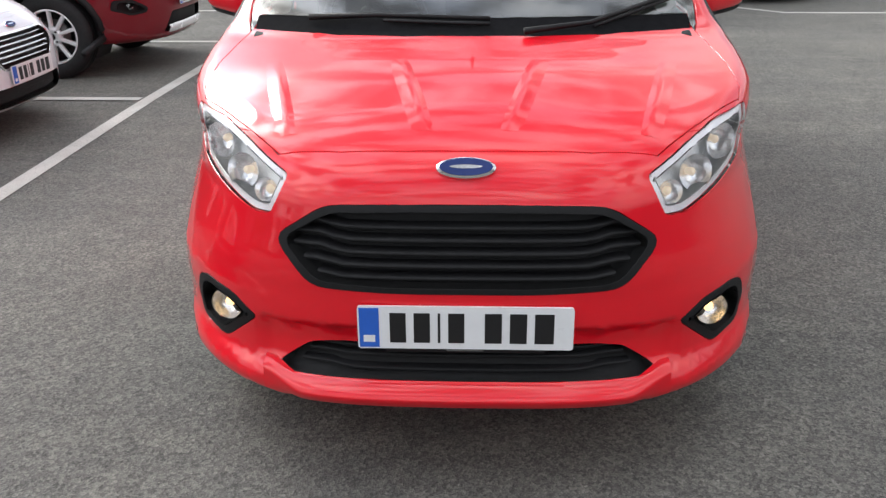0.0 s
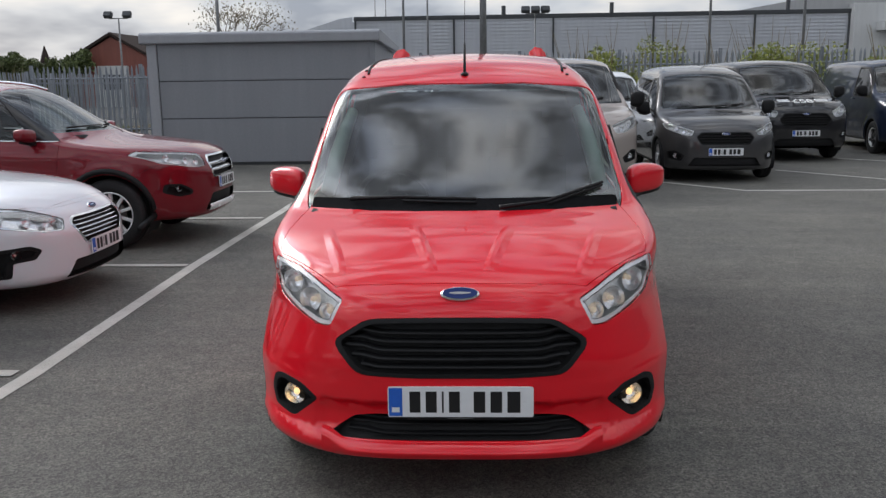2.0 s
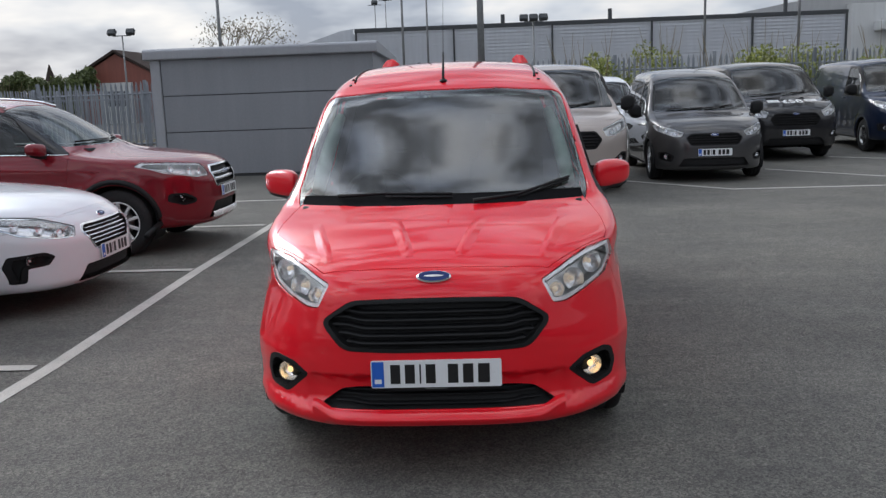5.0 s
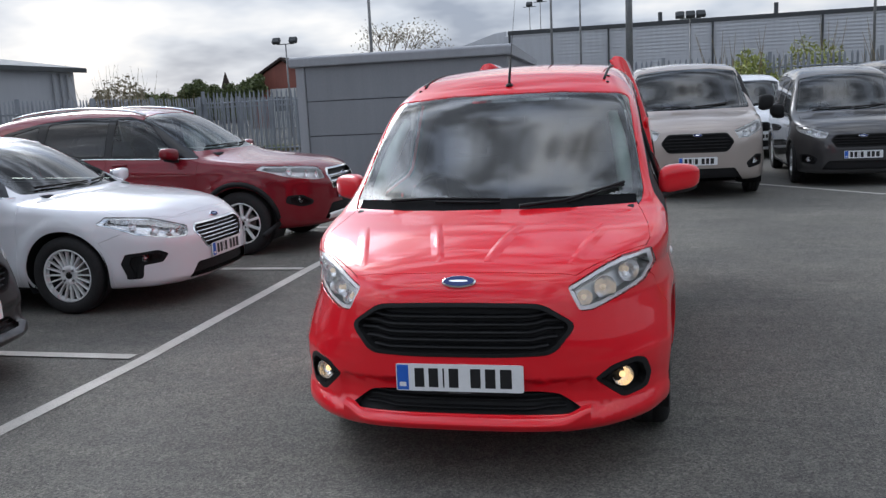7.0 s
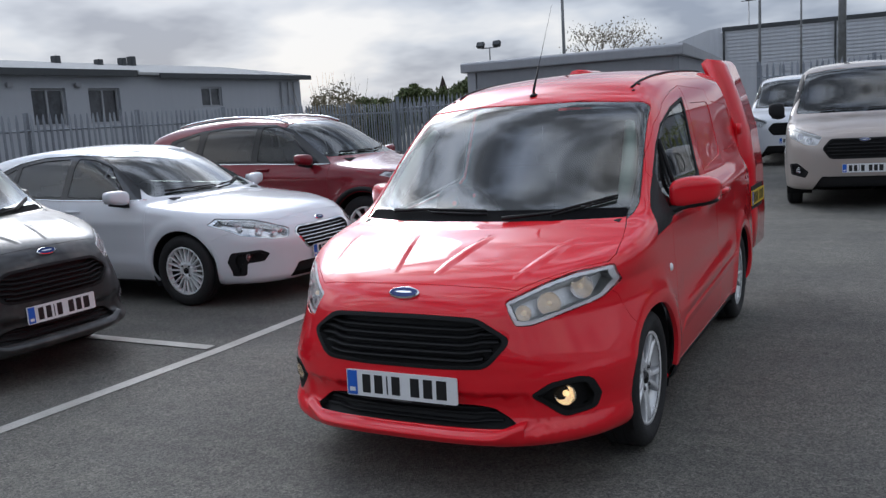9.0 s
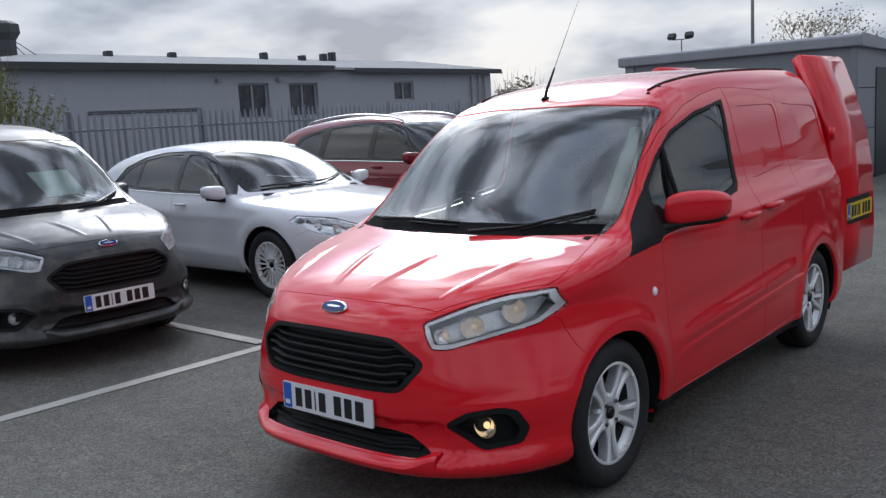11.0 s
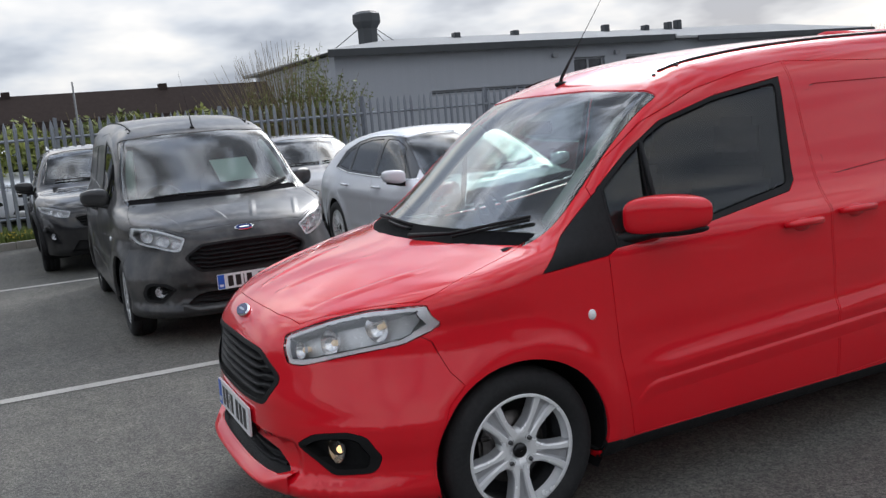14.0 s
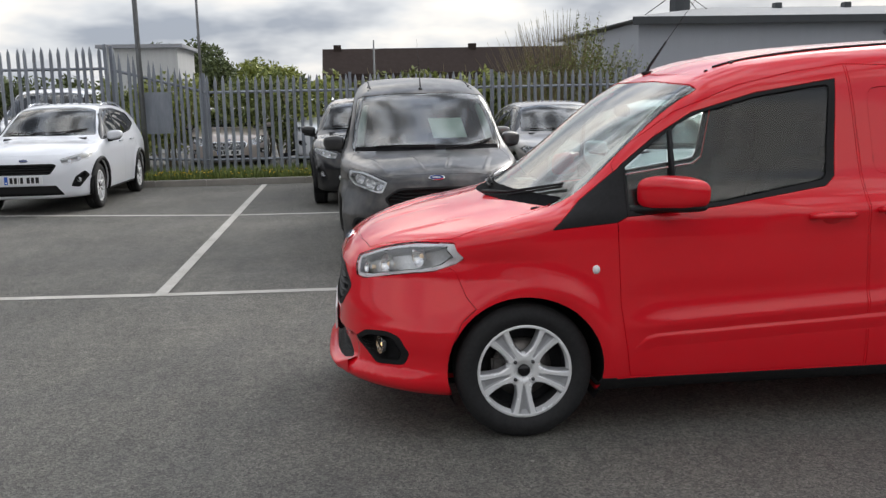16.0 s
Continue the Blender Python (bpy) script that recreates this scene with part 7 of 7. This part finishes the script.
# ---- unseen plain walls closing the yard, added for what paint and glass reflect ----
showroom = thing("showroom", "plain grey wall added out of view for reflections", "building", "", "structure")
part("wall", box(19.0, 19.4, -16.0, 22.0, 0, 4.6), RENDER_GREY, showroom)
part("plinth", box(18.9, 18.995, -16.0, 22.0, 0, 2.6), DARK_WINDOW, showroom)
part("wall", box(-13.0, 19.0, -16.4, -16.0, 0, 4.2), RENDER_GREY, showroom)
part("plinth", box(-13.0, 18.8, -15.995, -15.9, 0, 2.4), DARK_WINDOW, showroom)


# ---- posts ----
def lamp_post(x, y, h, heads, r=0.06, label="tall grey steel lamp post"):
    p = thing("lamp_post", label, "lamp post", "lamp posts", "", pose(x, y, 0))
    part("pole", tube([(0, 0, 0), (0, 0, h * 0.5), (0, 0, h)], [r, r * 0.85, r * 0.6], 10), POLE_STEEL, p, "", True)
    if heads:
        part("crossbar", tube([(-0.5, 0, h), (0.5, 0, h)], 0.03, 6), POLE_STEEL, p)
    for k in range(heads):
        dx = (k - (heads - 1) / 2) * (1.0 / max(1, heads - 1)) if heads > 1 else 0
        b = box(-0.22, 0.22, -0.12, 0.12, -0.16, 0.16, 0.03)
        b.transform(pose(dx, -0.1, h + 0.18, -35, 0, 8 * (k - 0.5)))
        part("floodlight", b, DARK_TRIM, p, "dark floodlight head")
    return p


lamp_post(-18.6, 45.0, 5.1, 2)
lamp_post(3.0, 45.0, 5.0, 3)
lamp_post(0.25, 30.0, 9.5, 0, 0.14, "thick grey steel post")
lamp_post(-3.0, 36.0, 9.0, 0, 0.06)
lamp_post(-2.9, 52.0, 10.0, 0, 0.07)
lamp_post(8.0, 30.0, 9.0, 0, 0.05)
lamp_post(12.6, 34.0, 9.5, 0, 0.06)
lamp_post(-6.8, 66.0, 8.5, 1, 0.05)
lamp_post(-7.6, 66.0, 8.2, 1, 0.05)
lamp_post(-9.0, 30.0, 7.5, 0, 0.07)
lamp_post(-13.05, -1.98, 7.5, 0, 0.055)
lamp_post(-16.2, -1.35, 6.5, 0, 0.035)
lamp_post(-16.6, 2.6, 2.9, 0, 0.03, "thin grey post beyond the fence")


# ---- planting ----
def leaf_cloud(blobs, n, size, seed, flat=1.0):
    """Many small leaves scattered through uneven blobs: vertices and faces."""
    rnd = np.random.default_rng(seed)
    w = np.array([b[3] * b[4] * b[5] for b in blobs]) ** 0.67
    idx = rnd.choice(len(blobs), n, p=w / w.sum())
    vs, fs = [], []
    for i in idx:
        cx, cy, cz, rx, ry, rz = blobs[i]
        d = rnd.normal(size=3)
        d /= np.linalg.norm(d)
        r = rnd.uniform(0.35, 1.08) ** 0.6
        c = np.array((cx + d[0] * rx * r, cy + d[1] * ry * r, cz + d[2] * rz * r))
        if c[2] < 0.05:
            continue
        u = rnd.normal(size=3)
        u /= np.linalg.norm(u)
        v = np.cross(u, rnd.normal(size=3))
        v /= max(np.linalg.norm(v), 1e-6)
        s = size * rnd.uniform(0.55, 1.3)
        b = len(vs)
        vs += [tuple(c - u * s), tuple(c + v * s * 0.45), tuple(c + u * s), tuple(c - v * s * 0.45)]
        fs.append((b, b + 1, b + 2, b + 3))
    return vs, fs


def mesh_part(name, vs, fs, mat, parent, label=""):
    me = bpy.data.meshes.new(name)
    me.from_pydata(vs, [], fs)
    me.materials.append(mat)
    o = new(name, me)
    o.parent = parent
    return tagged(o, label)


def shrub(x, y, w, d, h, mat, n, size, seed, label, twigs=14, twig_mat=TWIG, z0=0.0, name="shrub"):
    """A shrub: stems that fan out and a ragged cloud of leaves."""
    rnd = np.random.default_rng(seed)
    s = thing(name, label, "shrub" if name == "shrub" else "hedge", "", "", pose(x, y, z0))
    bm = bmesh.new()
    for k in range(twigs):
        a, l = rnd.uniform(0, 6.283), rnd.uniform(0.5, 1.0)
        b0 = (rnd.uniform(-0.3, 0.3) * w, rnd.uniform(-0.3, 0.3) * d, 0)
        tip = (b0[0] * 1.3 + math.cos(a) * w * 0.30 * l, b0[1] * 1.3 + math.sin(a) * d * 0.30 * l, h * rnd.uniform(0.75, 1.0 if name == "hedge" else 1.1))
        mid = ((b0[0] + tip[0]) / 2 + rnd.normal(0, 0.08), (b0[1] + tip[1]) / 2 + rnd.normal(0, 0.08), tip[2] * 0.5)
        tube([b0, mid, tip], [0.025, 0.014, 0.004], 5, bm, False)
    part("brushwood", bm, twig_mat, s)
    blobs = []
    for k in range(max(6, int(w * d * 2))):
        bx, by = rnd.uniform(-0.42, 0.42) * w, rnd.uniform(-0.4, 0.4) * d
        bh = h * (rnd.uniform(0.82, 1.0) if name == "hedge" else rnd.uniform(0.45, 0.92)) * (1 - 0.5 * (bx / w) ** 2)
        blobs.append((bx, by, bh * 0.6, w * rnd.uniform(0.10, 0.22) + 0.12, d * rnd.uniform(0.15, 0.3) + 0.1, bh * 0.42))
    mesh_part("foliage", *leaf_cloud(blobs, n, size, seed + 1), mat, s)
    return s


def tree(x, y, h, spread, mat, n, size, seed, label, bare=False):
    """A tree: tapered trunk, forking limbs and a crown of many small leaves, or bare twigs."""
    rnd = np.random.default_rng(seed)
    t = thing("tree", label, "tree", "", "", pose(x, y, 0))
    bm = bmesh.new()
    tube([(0, 0, 0), (0.05, 0.02, h * 0.25), (0.0, 0.05, h * 0.45)], [h * 0.03, h * 0.022, h * 0.016], 8, bm)
    tips = []

    def grow_limb(p, d, l, r, depth):
        q = p + d * l
        tube([p, p.lerp(q, 0.5) + Vector(rnd.normal(0, l * 0.06, 3)), q], [r, r * 0.75, r * 0.5], 5, bm, False)
        tips.append(q)
        if depth:
            for _ in range(3 if depth > 1 else 4):
                nd = (d + Vector(rnd.normal(0, 0.55, 3))).normalized()
                nd.z = abs(nd.z) * 0.8 + 0.15
                grow_limb(q, nd.normalized(), l * rnd.uniform(0.55, 0.8), r * 0.5, depth - 1)
    for k in range(5):
        a = k * 1.257 + rnd.uniform(-0.4, 0.4)
        grow_limb(Vector((0, 0.04, h * rnd.uniform(0.3, 0.45))), Vector((math.cos(a) * spread, math.sin(a) * spread, rnd.uniform(0.7, 1.3))).normalized(), h * 0.22, h * 0.011, 3 if bare else 2)
    part("trunk", bm, BARK, t)
    if n:
        blobs = [(q.x, q.y, q.z, h * 0.10, h * 0.10, h * 0.08) for q in tips]
        mesh_part("crown", *leaf_cloud(blobs, n, size, seed + 5), mat, t)
    return t


# hedge and trees beyond the fence, willow bush, planting behind the vans
for k, (y, h) in enumerate(((-3.6, 2.2), (-2.0, 2.3), (-0.3, 2.4), (1.5, 2.3), (3.2, 2.35), (4.8, 2.4), (6.6, 2.3))):
    shrub(-17.6 + 0.2 * (k % 2), y, 1.2, 2.2, h, LEAF_LIGHT if k % 2 else LEAF_MID, 4200, 0.075, 20 + k, "rough green hedge beyond the fence", 8, TWIG, 0, "hedge")
def willow(x, y, seed):
    """A willow bush: very many thin upright stems with small leaves along their upper part."""
    rnd = np.random.default_rng(seed)
    w = thing("willow_bush", "willow bush of thin upright stems with young leaves", "shrub", "", "", pose(x, y, 0))
    bm = bmesh.new()
    vs, fs = [], []
    for k in range(300):
        t = rnd.uniform(-1, 1)
        b0 = np.array((rnd.normal(0, 0.25), t * 0.75 + 0.25, 0.0))
        h = 3.55 * rnd.uniform(0.72, 1.0) * (1 - 0.26 * t * t) - (0.25 if t > 0.4 else 0)
        tip = np.array((b0[0] * 1.6 + rnd.normal(0, 0.25), b0[1] + t * 0.95 + rnd.normal(0, 0.16), h))
        mid = (b0 * 0.55 + tip * 0.45) + np.array((rnd.normal(0, 0.05), -0.12 * t, 0.1))
        tube([tuple(b0), tuple(mid), tuple(tip)], [0.012, 0.008, 0.003], 4, bm, False)
        dense = 46 if t > 0.05 else 16
        for j in range(dense):
            f = rnd.uniform(0.30, 1.0 if t > 0.1 else 0.8)
            c = (b0 * (1 - f) ** 2 + 2 * mid * f * (1 - f) + tip * f * f) + rnd.normal(0, 0.035, 3)
            u = rnd.normal(size=3) + np.array((0, 0, 0.8))
            u /= np.linalg.norm(u)
            v = np.cross(u, rnd.normal(size=3))
            v /= max(np.linalg.norm(v), 1e-6)
            q = 0.040 * rnd.uniform(0.6, 1.3)
            n = len(vs)
            vs += [tuple(c - u * q), tuple(c + v * q * 0.4), tuple(c + u * q), tuple(c - v * q * 0.4)]
            fs.append((n, n + 1, n + 2, n + 3))
    part("brushwood", bm, TWIG, w)
    mesh_part("foliage", vs, fs, LEAF_MID, w)


willow(-15.9, 6.75, 41)
tree(-31.0, -4.2, 4.6, 0.9, LEAF_DARK, 7000, 0.10, 51, "round dark green tree beyond the fence")
tree(-33.0, -1.8, 3.8, 0.9, LEAF_LIGHT, 4000, 0.10, 52, "small light green tree beyond the fence")
tree(-16.5, 60.0, 8.0, 0.8, LEAF_PALE, 900, 0.10, 53, "nearly bare tree behind the shed", True)
for k, (x, y, h, w, mat) in enumerate(((-26.2, 40.0, 4.0, 4.2, LEAF_PALE), (-28.0, 42.0, 3.0, 3.0, LEAF_DARK), (-23.8, 41.0, 2.8, 3.0, LEAF_DARK))):
    shrub(x, y, w, 2.5, h, mat, 3200, 0.13, 60 + k, ("pale blossoming bush behind the fence", "dark green bush behind the fence", "dark green bush behind the fence")[k], 30)
for k, (x, y, h) in enumerate(((-40.3, 75, 5.2), (-32.2, 69, 5.2), (-44.0, 76, 4.2), (-36.5, 74, 3.8), (-47.5, 78, 4.6), (-42.5, 80, 5.2))):
    tree(x, y, h, 1.0, LEAF_DARK, 3600, 0.17, 70 + k, "rounded dark green tree in the distance")
spire = thing("church_spire", "dark pointed spire far behind the trees", "spire", "", "", pose(-54.8, 110, 0))
part("tower", box(-1.0, 1.0, -1.0, 1.0, 0, 3.6), TILE_ROOF, spire)
part("spire_roof", tube([(0, 0, 3.6), (0, 0, 6.9)], [1.1, 0.05], 8), TILE_ROOF, spire)
for k, (x, w, h) in enumerate(((3.4, 2.4, 2.9), (5.3, 2.8, 3.1), (7.4, 3.0, 3.0), (9.6, 3.2, 3.0), (12.0, 3.0, 2.9), (14.8, 3.2, 2.8), (17.6, 3.4, 3.0), (21.0, 4.0, 3.0), (25.0, 4.0, 2.9), (-7.6, 1.6, 2.0))):
    shrub(x, 25.6 if k % 2 else 24.2, w, 1.6, h, LEAF_LIGHT, int(2200 * w), 0.06, 90 + k, "leafy yellow-green bush by the fence", 16)
for k in range(5):
    shrub(-60 + k * 3.2, 95 + 2 * k, 8.0, 4.0, 3.4, LEAF_DARK, 1800, 0.30, 120 + k, "far dark hedge line", 4, BARK, 0, "hedge")
for k in range(6):
    shrub(-58, -26 + k * 7.0, 4.0, 9.0, 3.2 + 0.5 * (k % 2), LEAF_DARK if k % 2 else LEAF_LIGHT, 2200, 0.26, 130 + k, "far hedge beyond the houses", 4, BARK, 0, "hedge")
